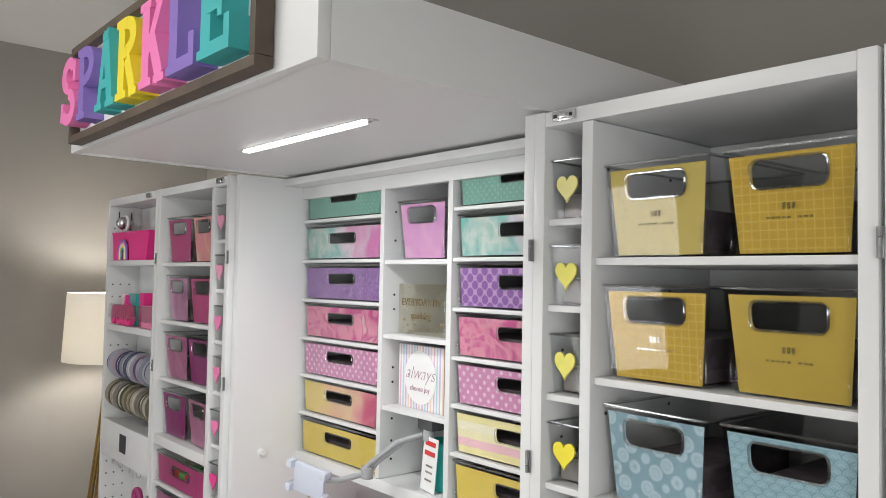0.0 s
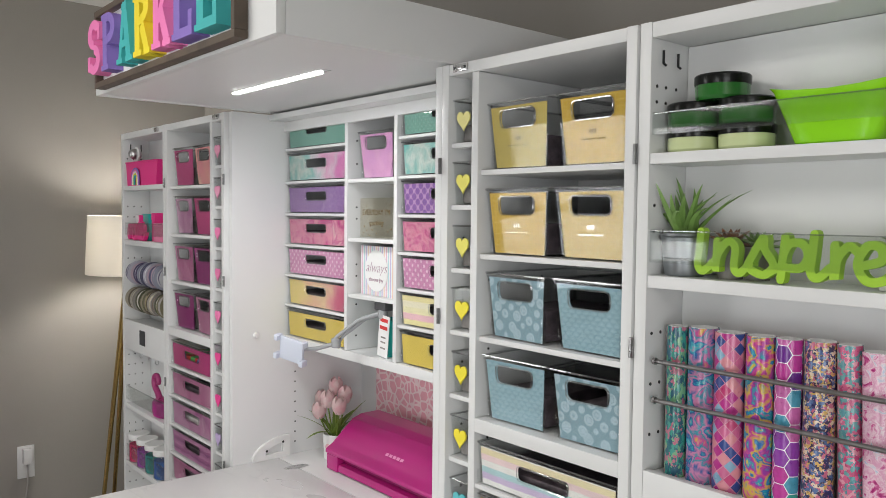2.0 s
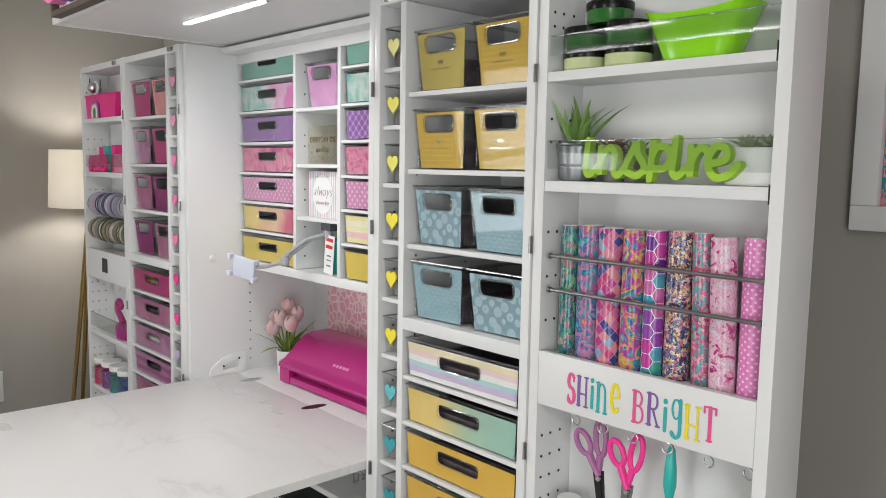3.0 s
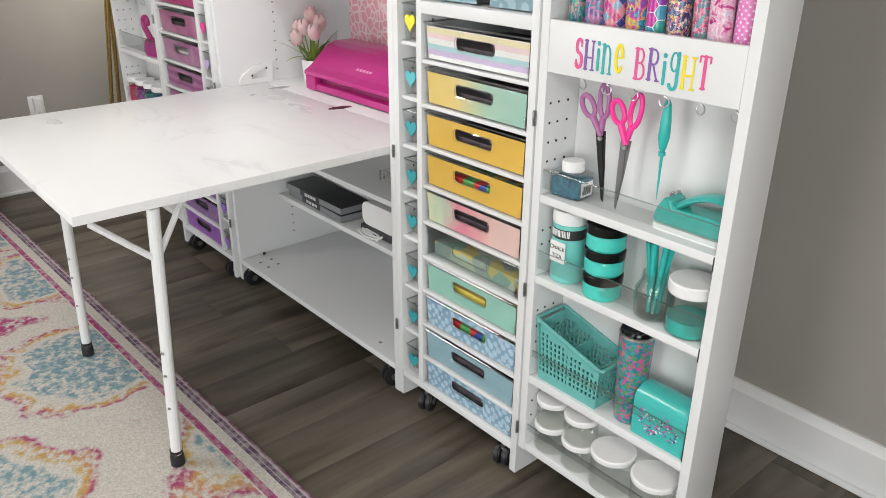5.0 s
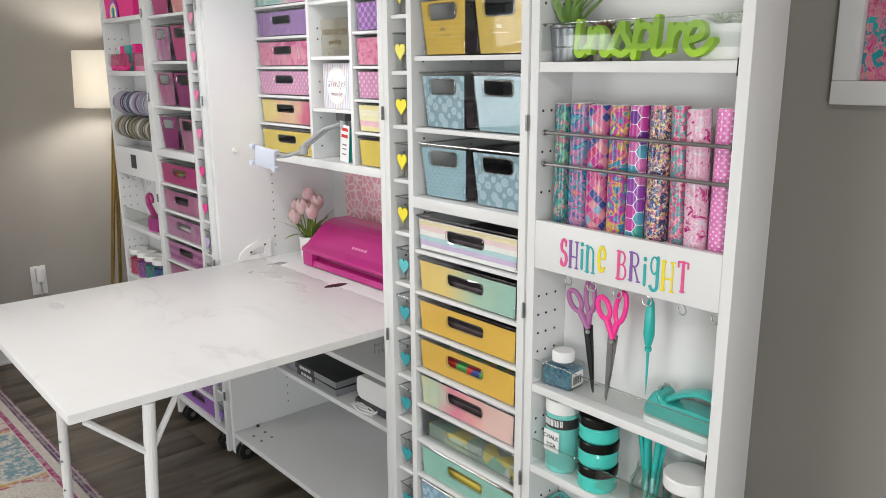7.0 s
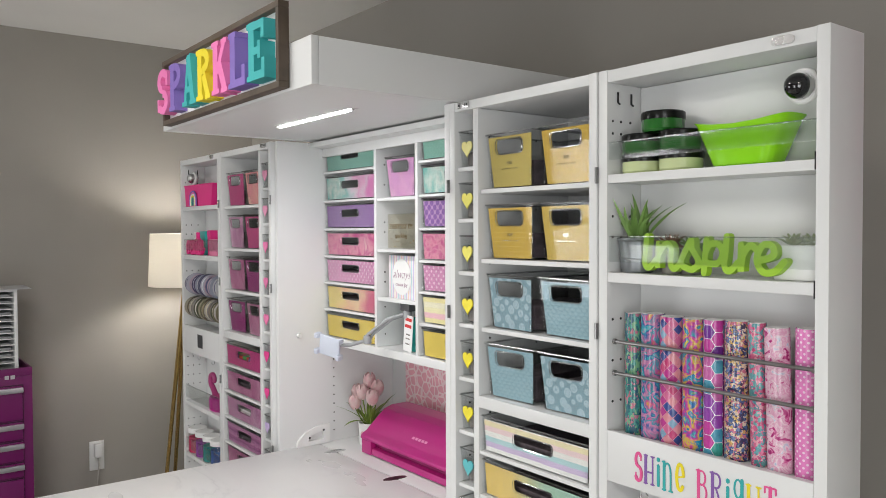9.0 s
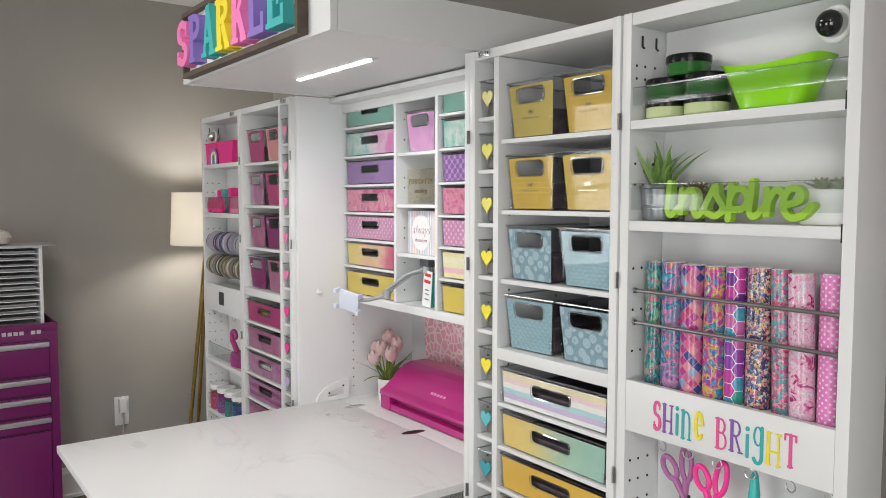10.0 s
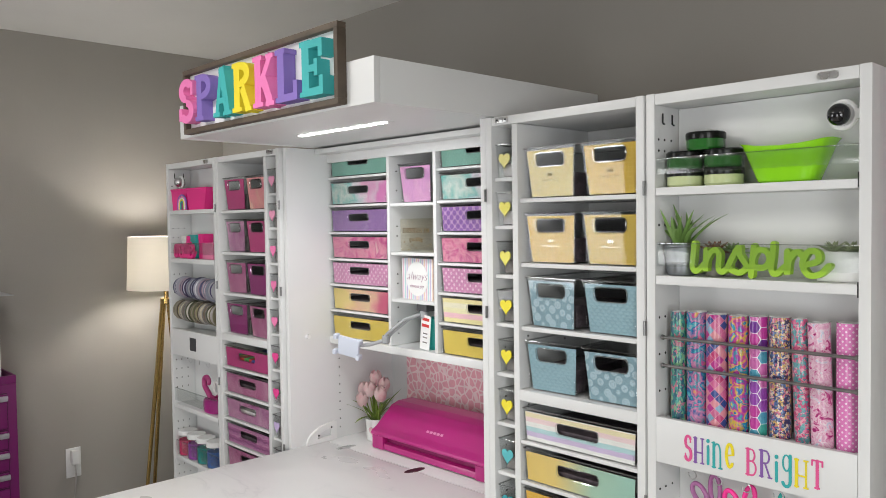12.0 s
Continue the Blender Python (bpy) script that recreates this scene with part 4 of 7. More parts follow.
def heart_box(at, color, word):
    b = thing("small_clear_bin", at, rnd.uniform(-4, 4), f"small clear bin with a {word} heart tag", "small bin", "small bins with heart tags")
    s = bmesh.new()
    w, h, d = 0.076, 0.105, 0.2
    plate(s, [(-w / 2, 0), (w / 2, 0), (w / 2, h), (-w / 2, h)], (), 0, 0.002)
    taper(s, w, 0.86, h, 0.006)
    part("front_panel", s, CLEAR, b, "clear plastic front")
    part("wall_shell", wall_shell(w, h, d, 0.86, 0.006, 0.002), CLEAR, b, "clear plastic sides")
    rim = bmesh.new()
    tube(rim, [(-w / 2, 0, h), (w / 2, 0, h), (w / 2, d, h), (-w / 2, d, h)], 0.0024, 6, closed=True)
    taper(rim, w, 0.86, h, 0.006)
    part("rim", rim, RIM, b)
    c = bmesh.new()
    plate(c, [(x, z + 0.055) for x, z in heart_outline(0.025)], (), -0.008, -0.004)
    part("heart_tag", c, color, b, f"{word} heart tag")
    f = bmesh.new()
    box(f, -0.028, 0.028, 0.02, d - 0.03, 0.003, 0.045, 0.004)
    part("stored_supply", f, C_GREY, b)


def tag(name, c):
    return mat(name, c, 0.45, var=0.04, scale=30)


H = [("pale_yellow_tag", (0.80, 0.74, 0.28), "pale yellow")] + [("yellow_green_tag", (0.80, 0.74, 0.14), "yellow")] * 2 + [("yellow_tag", (0.86, 0.74, 0.03), "bright yellow")] * 3 + [("aqua_tag", (0.10, 0.48, 0.52), "aqua")] + [("teal_tag", (0.035, 0.33, 0.37), "teal")] * 6
P = [("pale_pink_tag", (0.84, 0.35, 0.52), "pale pink")] * 2 + [("pink_tag", (0.88, 0.22, 0.46), "pink")] * 3 + [("hot_pink_tag", (0.84, 0.06, 0.30), "hot pink")] * 2 + [("lilac_tag", (0.56, 0.44, 0.70), "lilac")] * 2 + [("violet_tag", (0.32, 0.18, 0.60), "violet")] * 4
for i, z in enumerate(HEART_Z):
    z = max(z, 0.123)
    n, c, word = H[i]
    heart_box((-0.888, FY + 0.02, z + 0.001), tag(n, c), word)
    n, c, word = P[i]
    heart_box((-2.246, FY + 0.012, z + 0.001), tag(n, c), word)

# ---- name sign on the crown ----
sign = thing("name_sign", (-1.565, 0.589, 2.262), 0, "wooden framed sign with chunky pastel letters on white", "sign")
WOOD = mat("dark_stained_wood", (0.095, 0.07, 0.05), 0.6, var=0.25, scale=18, bump=0.4, bscale=120)
part("backing", B(-0.468, 0.49, -0.012, -0.002, 0.01, 0.228), mat("white_board", (0.8, 0.8, 0.8), 0.5, var=0.02), sign)
for x0, x1, z0, z1 in ((-0.485, 0.507, 0.0, 0.018), (-0.485, 0.507, 0.22, 0.238), (-0.485, -0.467, 0.0182, 0.2198), (0.489, 0.507, 0.0182, 0.2198)):
    part("frame_rail", B(x0, x1, -0.034, -0.0015, z0, z1, bevel=0.0015), WOOD, sign)
PINKL = mat("pink_letter_paint", (0.80, 0.20, 0.46), 0.55, var=0.03)
PURL = mat("purple_letter_paint", (0.23, 0.15, 0.47), 0.55, var=0.03)
TEALL = mat("teal_letter_paint", (0.05, 0.42, 0.42), 0.55, var=0.03)
YELL = mat("yellow_letter_paint", (0.80, 0.66, 0.03), 0.55, var=0.03)


def slab_letter(ch, x, w, h, color):
    """A chunky slab-serif letter built of thick strokes, cut from sheet."""
    t, s = 0.30, 0.13   # stem and serif, as shares of the width and height

    def seg(x0, z0, x1, z1, th):
        d = Vector((x1 - x0, z1 - z0))
        q = Vector((-d.y, d.x)).normalized() * th / 2
        return [(x0 - q.x, z0 - q.y), (x1 - q.x, z1 - q.y), (x1 + q.x, z1 + q.y), (x0 + q.x, z0 + q.y)]

    def bar(x0, x1, z0, z1):
        return [(x0, z0), (x1, z0), (x1, z1), (x0, z1)]

    def arc(cx, cz, rx, rz, a0, a1, th, k=12):
        out = [(cx + rx * math.cos(radians(a0 + (a1 - a0) * i / k)), cz + rz * math.sin(radians(a0 + (a1 - a0) * i / k))) for i in range(k + 1)]
        return out + [(cx + (rx - th) * math.cos(radians(a1 + (a0 - a1) * i / k)), cz + (rz - th * 0.55) * math.sin(radians(a1 + (a0 - a1) * i / k))) for i in range(k + 1)]

    stem = [bar(0.1, 0.1 + t, 0, 1), bar(0, 0.5, 0, s * 0.7), bar(0, 0.45, 1 - s * 0.7, 1)]
    shapes = {
        "S": [arc(0.5, 0.73, 0.46, 0.27, 20, 270, 0.3), arc(0.5, 0.27, 0.48, 0.27, -160, 90, 0.3), bar(0.78, 0.94, 0.62, 0.92), bar(0.04, 0.2, 0.08, 0.36)],
        "P": stem + [arc(0.45, 0.73, 0.52, 0.27, -90, 90, 0.28), bar(0.3, 0.5, 1 - 0.15, 1), bar(0.3, 0.5, 0.46, 0.46 + 0.14)],
        "A": [seg(0.2, 0.03, 0.5, 1, 0.17), seg(0.8, 0.03, 0.5, 1, 0.28), bar(0.3, 0.72, 0.26, 0.38), bar(0, 0.38, 0, 0.09), bar(0.58, 1.04, 0, 0.09), bar(0.36, 0.66, 0.9, 1.0)],
        "R": stem + [arc(0.45, 0.75, 0.48, 0.25, -90, 90, 0.28), bar(0.3, 0.5, 1 - 0.14, 1), bar(0.3, 0.5, 0.5, 0.5 + 0.13), seg(0.52, 0.5, 0.84, 0.04, 0.24), bar(0.66, 1.0, 0, 0.09)],
        "K": stem + [seg(0.36, 0.42, 0.86, 0.96, 0.17), seg(0.5, 0.56, 0.86, 0.04, 0.26), bar(0.62, 1.02, 0, 0.09), bar(0.64, 1.0, 0.91, 1.0)],
        "L": stem + [bar(0.1, 0.95, 0, 0.14), bar(0.8, 0.98, 0, 0.36)],
        "E": stem + [bar(0.1, 0.92, 0, 0.14), bar(0.8, 0.96, 0, 0.34), bar(0.1, 0.9, 0.86, 1), bar(0.78, 0.94, 0.68, 1), bar(0.3, 0.7, 0.44, 0.57), bar(0.6, 0.74, 0.36, 0.66)],
    }[ch]
    bm = bmesh.new()
    for i, shape in enumerate(shapes):
        plate(bm, [(x + px * w + 0.0003 * i, 0.034 + pz * h - 0.0005 * i) for px, pz in shape], (), -0.056 - 0.0002 * i, -0.0125 + 0.0002 * i)
    part("letter", bm, color, sign, f"chunky letter {ch}")


for i, (ch, color) in enumerate(zip("SPARKLE", (PINKL, PURL, TEALL, YELL, PINKL, PURL, TEALL))):
    slab_letter(ch, -0.478 + i * 0.137, 0.125, 0.164, color)


# ---- outer wing beside the window wall of green and teal supplies ----
def jar(name, at, r, h, body, lid, label, group="", lid_h=0.018, content=None, level=0.7, neck=0.9):
    j = thing(name, at, 0, label, "jar", group)
    part("body", lathe(bmesh.new(), [(r * 0.92, 0), (r, 0.006), (r, h - lid_h - 0.008), (r * neck, h - lid_h)]), body, j)
    if content:
        part("filling", lathe(bmesh.new(), [(r * 0.88, 0.003), (r * 0.95, 0.008), (r * 0.95, h * level)]), content, j)
    part("lid", lathe(bmesh.new(), [(r * 1.02, h - lid_h), (r * 1.04, h - lid_h + 0.003), (r * 1.04, h - 0.003), (r * 0.98, h), (0, h)]), lid, j)
    return j


BLID = mat("black_lid", (0.006, 0.007, 0.006), 0.22, var=0.1, spec=0.25)
DGREEN = mat("dark_green_jar", (0.02, 0.13, 0.02), 0.15, var=0.1, coat=0.5)
PGREEN = mat("pale_green_jar", (0.55, 0.62, 0.33), 0.2, var=0.05, coat=0.5)
WLID = mat("white_lid", (0.8, 0.8, 0.79), 0.4, var=0.02)
for x, z, m, word in ((-0.285, 2.0005, PGREEN, "pale green"), (-0.178, 2.0005, PGREEN, "pale green"), (-0.285, 2.0475, DGREEN, "dark green"), (-0.178, 2.0475, DGREEN, "dark green"), (-0.228, 2.0945, DGREEN, "dark green")):
    jar("squat_jar", (x, 1.132, z), 0.049, 0.0468, m, BLID, f"squat {word} jar with a black lid in a stack", "stacked squat jars", 0.019, neck=1.0)

LIME = mat("lime_plastic", (0.27, 0.68, 0.01), 0.22, var=0.03, coat=0.4)
tub = thing("lime_tub", (-0.012, 1.132, 2.0005), 0, "glossy lime green plastic tub with flared sides", "tub")
bm = bmesh.new()
rings = []
for k, (sx, sy, z, bow) in enumerate(((0.062, 0.036, 0, 0), (0.068, 0.04, 0.004, 0), (0.104, 0.056, 0.082, 0.011), (0.111, 0.059, 0.087, 0.013), (0.107, 0.055, 0.087, 0.013), (0.066, 0.037, 0.008, 0))):
    ring = []
    for i in range(40):
        a = 2 * math.pi * i / 40
        c, s = math.cos(a), math.sin(a)
        px, py = math.copysign(abs(c) ** 0.45, c) * sx, math.copysign(abs(s) ** 0.45, s) * sy
        ring.append(bm.verts.new((px, py, z + bow * (px / sx) ** 2)))
    rings.append(ring)
for a, b in zip(rings, rings[1:]):
    for i in range(40):
        bm.faces.new((a[i], a[(i + 1) % 40], b[(i + 1) % 40], b[i])).smooth = True
bm.faces.new(rings[0][::-1]), bm.faces.new(rings[-1])
part("body", bm, LIME, tub)


def knob_holder(at, side, lens):
    k = thing("wall_sensor", at, 0, "white round bracket holding a dark ball lens", "sensor")
    bm = bmesh.new()
    tube(bm, [(0.03 * math.cos(radians(a)), 0.0, 0.03 * math.sin(radians(a))) for a in range(0, 360, 15)], 0.006, 8, closed=True)
    box(bm, side * 0.028, side * 0.056, -0.008, 0.008, -0.012, 0.012, 0.002)
    part("bracket", bm, WLID, k)
    body = bmesh.new()
    bmesh.ops.create_uvsphere(body, u_segments=20, v_segments=12, radius=0.026)
    part("body", body, CHROME, k)
    ball = bmesh.new()
    bmesh.ops.create_uvsphere(ball, u_segments=20, v_segments=12, radius=0.0255, matrix=Matrix.Translation((-side * 0.004, -0.014, 0)))
    for f in ball.faces:
        f.smooth = True
    part("lens", ball, lens, k, "dark round lens")


knob_holder((0.118, 1.11, 2.148), 1, mat("dark_lens", (0.006, 0.006, 0.008), 0.12, coat=0.5))
knob_holder((-3.235, 1.11, 2.15), -1, CHROME)

GALV = mat("galvanised_steel", (0.27, 0.285, 0.30), 0.35, 0.9, var=0.15, scale=25)
LEAF = mat("aloe_leaf_green", (0.17, 0.30, 0.075), 0.35, var=0.25, scale=25, coat=0.2)
LEAF2 = mat("dusty_succulent_green", (0.27, 0.32, 0.18), 0.5, var=0.25, scale=40)
LEAF3 = mat("red_tipped_succulent", (0.20, 0.09, 0.05), 0.5, var=0.35, scale=30)
SOIL = mat("dark_soil", (0.03, 0.022, 0.016), 0.9, var=0.3, scale=60)


def blade(bm, at, yaw, lift, length, width, bend=0.3, thick=0.35, k=6):
    """One fleshy pointed leaf, curved outwards."""
    out = Vector((math.cos(yaw), math.sin(yaw), 0))
    side = Vector((-math.sin(yaw), math.cos(yaw), 0))
    rings = []
    for i in range(k + 1):
        t = i / k
        a = lift - bend * t
        p = Vector(at) + out * (length * t * math.cos(a)) + Vector((0, 0, length * t * math.sin(a)))
        w = width * (1 - t) ** 0.7 * (0.7 + 0.6 * t * (1 - t)) + 0.0004
        up = Vector((0, 0, 1)) * math.cos(a) - out * math.sin(a)
        rings.append([bm.verts.new(p + side * w), bm.verts.new(p + up * w * thick), bm.verts.new(p - side * w), bm.verts.new(p - up * w * thick)])
    for a, b in zip(rings, rings[1:]):
        for j in range(4):
            bm.faces.new((a[j], a[(j + 1) % 4], b[(j + 1) % 4], b[j])).smooth = True


aloe = thing("potted_aloe", (-0.293, 1.122, 1.7655), 0, "spiky green artificial aloe in a galvanised pot", "potted plant")
part("pot", lathe(bmesh.new(), [(0.036, 0), (0.038, 0.004), (0.041, 0.03), (0.043, 0.033), (0.041, 0.036), (0.046, 0.074), (0.049, 0.077), (0.048, 0.082), (0.043, 0.08), (0.041, 0.068)]), GALV, aloe, "ribbed galvanised pot")
part("soil", lathe(bmesh.new(), [(0.0405, 0.064), (0.0405, 0.07), (0, 0.072)]), SOIL, aloe)
prng = random.Random(11)
for i in range(19):
    bm = bmesh.new()
    blade(bm, (prng.uniform(-0.012, 0.012), prng.uniform(-0.012, 0.012), 0.07), i * 2.4 + prng.uniform(-0.3, 0.3), prng.uniform(0.85, 1.5), prng.uniform(0.09, 0.155), 0.0125, prng.uniform(0.1, 0.55))
    for v in bm.verts:
        v.co.y = 0.066 * math.tanh(v.co.y / 0.066) if v.co.y > 0 else 0.05 * math.tanh(v.co.y / 0.05)
    part("leaf", bm, LEAF, aloe)


def succulent(at, r, material, label, pot=None):
    s = thing("succulent", at, 0, label, "succulent", "small succulents on the shelf")
    z0 = 0.0
    if pot:
        part("planter", B(-pot[0] / 2, pot[0] / 2, -0.03, 0.03, 0, pot[1], bevel=0.003), WLID, s, "white planter")
        z0 = pot[1] - 0.002
    else:
        part("planter", lathe(bmesh.new(), [(0.022, 0), (0.028, 0.058), (0.026, 0.06)]), C_GREY, s)
        z0 = 0.058
    heads = (-0.02, 0.02) if pot else (0,)
    for hx in heads:
        for i in range(14):
            bm = bmesh.new()
            blade(bm, (hx, 0, z0), i * 2.4, 0.25 + 0.09 * i, r * (1 - 0.03 * i), r * 0.24, 0.2, 0.5, 4)
            part("leaf", bm, material, s)


succulent((-0.2, 1.128, 1.7655), 0.06, LEAF3, "dark red and green succulent in a small pot")
succulent((-0.155, 1.14, 1.7655), 0.052, LEAF, "small green succulent behind the lime word")
succulent((0.112, 1.13, 1.7655), 0.046, LEAF2, "dusty green succulent pair in a white planter", (0.095, 0.07))


def smooth_line(pts, k=5):
    out = []
    n = len(pts)
    for i in range(n - 1):
        p0, p1, p2, p3 = (Vector(pts[max(min(j, n - 1), 0)]) for j in (i - 1, i, i + 1, i + 2))
        for q in range(k):
            t = q / k
            out.append(0.5 * (2 * p1 + (p2 - p0) * t + (2 * p0 - 5 * p1 + 4 * p2 - p3) * t * t + (3 * p1 - p0 - 3 * p2 + p3) * t ** 3))
    out.append(Vector(pts[-1]))
    return out


SCRIPT = {
    "i": [[(0.03, 1.3), (0.0, 0.7), (-0.03, 0.2), (0.1, 0), (0.36, 0.35)]],
    "n": [[(0, 1), (-0.02, 0), (0.02, 0.55), (0.25, 1), (0.42, 0.8), (0.4, 0.2), (0.52, 0), (0.74, 0.3)]],
    "s": [[(0, 0.3), (0.32, 1.15), (0.36, 0.8), (0.55, 0.32), (0.36, 0), (0.08, 0.12)], [(0.36, 0), (0.7, 0.3)]],
    "p": [[(0.04, 1.2), (-0.04, -0.12)], [(-0.01, 0.6), (0.14, 1.0), (0.4, 0.98), (0.5, 0.62), (0.34, 0.27), (-0.02, 0.28)]],
    "r": [[(0, 1), (0, 0), (0.05, 0.6), (0.25, 0.98), (0.42, 0.82)]],
    "e": [[(0, 0.42), (0.4, 0.6), (0.4, 0.95), (0.16, 1.0), (0, 0.48), (0.16, 0.02), (0.46, 0.06), (0.7, 0.42)]],
    "c": [[(0.4, 0.85), (0.2, 1.0), (0, 0.5), (0.16, 0.02), (0.5, 0.2)]],
    "a": [[(0.4, 0.9), (0.16, 1), (0, 0.45), (0.16, 0.02), (0.38, 0.4), (0.42, 0.95), (0.42, 0.15), (0.6, 0.1)]],
    "t": [[(0.15, 1.7), (0.12, 0.2), (0.25, 0), (0.45, 0.25)], [(-0.05, 1.15), (0.4, 1.2)]],
}


def script_word(word, steps, scale, thick, depth, z0=0.0, tall=1.0):
    bm, k = bmesh.new(), 0
    for ch, x in zip(word, steps):
        for stroke in SCRIPT[ch]:
            line = smooth_line([(x + a, 0, b) for a, b in stroke])
            k += 1
            ribbon(bm, [(p.x * scale, p.z * scale * tall + z0) for p in line], thick, -depth + 0.0001 * k, depth)
    bmesh.ops.recalc_face_normals(bm, faces=bm.faces)
    return bm


word = thing("cut_out_word", (-0.236, 1.088, 1.7655), 0, "lime green cut-out word inspire standing on the shelf", "word sign")
part("lettering", script_word("inspire", (0, 0.42, 1.12, 1.86, 2.44, 2.86, 3.28), 0.0842, 0.0072, 0.0095, 0.0145, 0.66), mat("lime_paint", (0.32, 0.55, 0.03), 0.5, var=0.04), word, "flowing letters reading inspire")

PR = {
    "tropic": confetti("palm_print_roll", [(0.02, 0.13, 0.15), (0.04, 0.27, 0.22), (0.42, 0.14, 0.20), (0.015, 0.09, 0.14), (0.16, 0.36, 0.20)], 210, stretch=(1, 0.6, 1), wrap=True),
    "paint": wash("blue_coral_paint_roll", [(0.56, 0.36, 0.08), (0.50, 0.07, 0.26), (0.015, 0.24, 0.32), (0.54, 0.20, 0.36), (0.015, 0.10, 0.28), (0.06, 0.36, 0.42), (0.52, 0.14, 0.30)], 36, 0.2, "wrap", 0.25, 0.4),
    "scale": confetti("pink_blue_scale_roll", [(0.50, 0.04, 0.16), (0.03, 0.06, 0.24), (0.20, 0.36, 0.50), (0.62, 0.24, 0.28), (0.42, 0.02, 0.22), (0.54, 0.12, 0.26)], 70, 0.0, lines=((0.58, 0.22, 0.32), 0.03), wrap=True, ragged=0.001),
    "splash": wash("rainbow_splash_roll", [(0.56, 0.44, 0.05), (0.02, 0.30, 0.38), (0.26, 0.05, 0.32), (0.54, 0.07, 0.26), (0.56, 0.42, 0.05), (0.03, 0.13, 0.38), (0.02, 0.32, 0.36), (0.44, 0.05, 0.26)], 44, 0.2, "wrap", 0.25, 0.5),
    "hexa": honeycomb("purple_hexagon_roll", [(0.13, 0.015, 0.24), (0.04, 0.32, 0.27), (0.46, 0.035, 0.28), (0.24, 0.04, 0.34), (0.52, 0.12, 0.36), (0.06, 0.28, 0.40)], 0.024, 0.03),
    "floral": confetti("dark_floral_roll", [(0.03, 0.03, 0.12), (0.52, 0.13, 0.22), (0.66, 0.54, 0.40), (0.07, 0.13, 0.30), (0.56, 0.36, 0.10), (0.04, 0.03, 0.08)], 260, wrap=True),
    "roses": confetti("teal_rose_roll", [(0.07, 0.24, 0.28), (0.54, 0.10, 0.22), (0.62, 0.28, 0.34), (0.11, 0.31, 0.32), (0.42, 0.04, 0.14)], 210, wrap=True),
    "petal": wash("pink_petal_roll", [(0.30, 0.02, 0.13), (0.54, 0.11, 0.28), (0.70, 0.50, 0.58), (0.62, 0.30, 0.44), (0.72, 0.58, 0.62), (0.38, 0.48, 0.62)], 60, 0.2, "wrap", 0.25),
    "dots": cells("pink_polka_dot_roll", (0.68, 0.20, 0.47), (0.80, 0.62, 0.72), 118, 0.2, "F1", rand=0.0, flat="wrap", rough=0.2, coat=0.25),
}
ROLLX = ((-0.319, -0.277), (-0.275, -0.219), (-0.217, -0.161), (-0.156, -0.104), (-0.102, -0.057), (-0.055, -0.003), (0.008, 0.047), (0.05, 0.1), (0.102, 0.155))
ROLLW = ("palm print", "blue and coral painted", "pink and blue scale print", "rainbow splash", "purple hexagon print", "dark floral", "teal rose print", "pink petal", "pink polka dot")
for i, ((a, b), key, words) in enumerate(zip(ROLLX, PR, ROLLW)):
    r = (b - a) / 2
    roll = thing("vinyl_roll", ((a + b) / 2, 1.118 + rnd.uniform(-0.004, 0.006), 1.3755), 0, f"upright glossy {words} vinyl roll", "vinyl roll", "upright vinyl rolls behind steel bars")
    if key in ("roses", "petal"):
        roll.rotation_euler[1] = radians(-2.0)
    h = 0.293 + rnd.uniform(-0.003, 0.004)
    part("sheet", lathe(bmesh.new(), [(r * 0.72, 0.001), (r, 0), (r, h), (r * 0.9, h), (r * 0.86, h - 0.05), (r * 0.72, 0.02)]), PR[key], roll)
    part("paper_core", lathe(bmesh.new(), [(r * 0.84, h - 0.06), (r * 0.88, h + 0.0008), (r * 0.78, h + 0.0008), (r * 0.75, h - 0.06)]), WLID, roll, "white paper backing")
BARSTEEL = mat("satin_bar_steel", (0.30, 0.29, 0.29), 0.34, 1.0, var=0.08, scale=30)
for z in (1.599, 1.523):
    rail = thing("retaining_bar", (-0.086, 1.074, z), 0, "thin brushed steel bar across the vinyl rolls", "rail", "steel bars across the rolls")
    bm = bmesh.new()
    tube(bm, [(-0.236, 0, 0), (0.25, 0, 0)], 0.0045, 10)
    part("bar", bm, BARSTEEL, rail)
    for s in (-0.236, 0.248):
        part("end_cap", lathe(bmesh.new(), [(0.007, -0.003), (0.007, 0.003)], (0, 0, 0), 12), BARSTEEL, rail, at=(s, 0, 0), turn=(0, 90, 0))

VP, VU, VT, VY = mat("pink_vinyl", (0.72, 0.09, 0.28), 0.4), mat("purple_vinyl", (0.22, 0.10, 0.36), 0.4), mat("teal_vinyl", (0.03, 0.38, 0.38), 0.4), mat("yellow_vinyl", (0.80, 0.66, 0.02), 0.4)
lett = thing("vinyl_lettering", (-0.086, FY, 1.317), 0, "coloured vinyl letters reading shine bright on white panel", "lettering")


def bow(cx, cz, rx, rz, a0, a1, k=14):
    return [(cx + rx * math.cos(radians(a0 + (a1 - a0) * i / k)), cz + rz * math.sin(radians(a0 + (a1 - a0) * i / k))) for i in range(k + 1)]


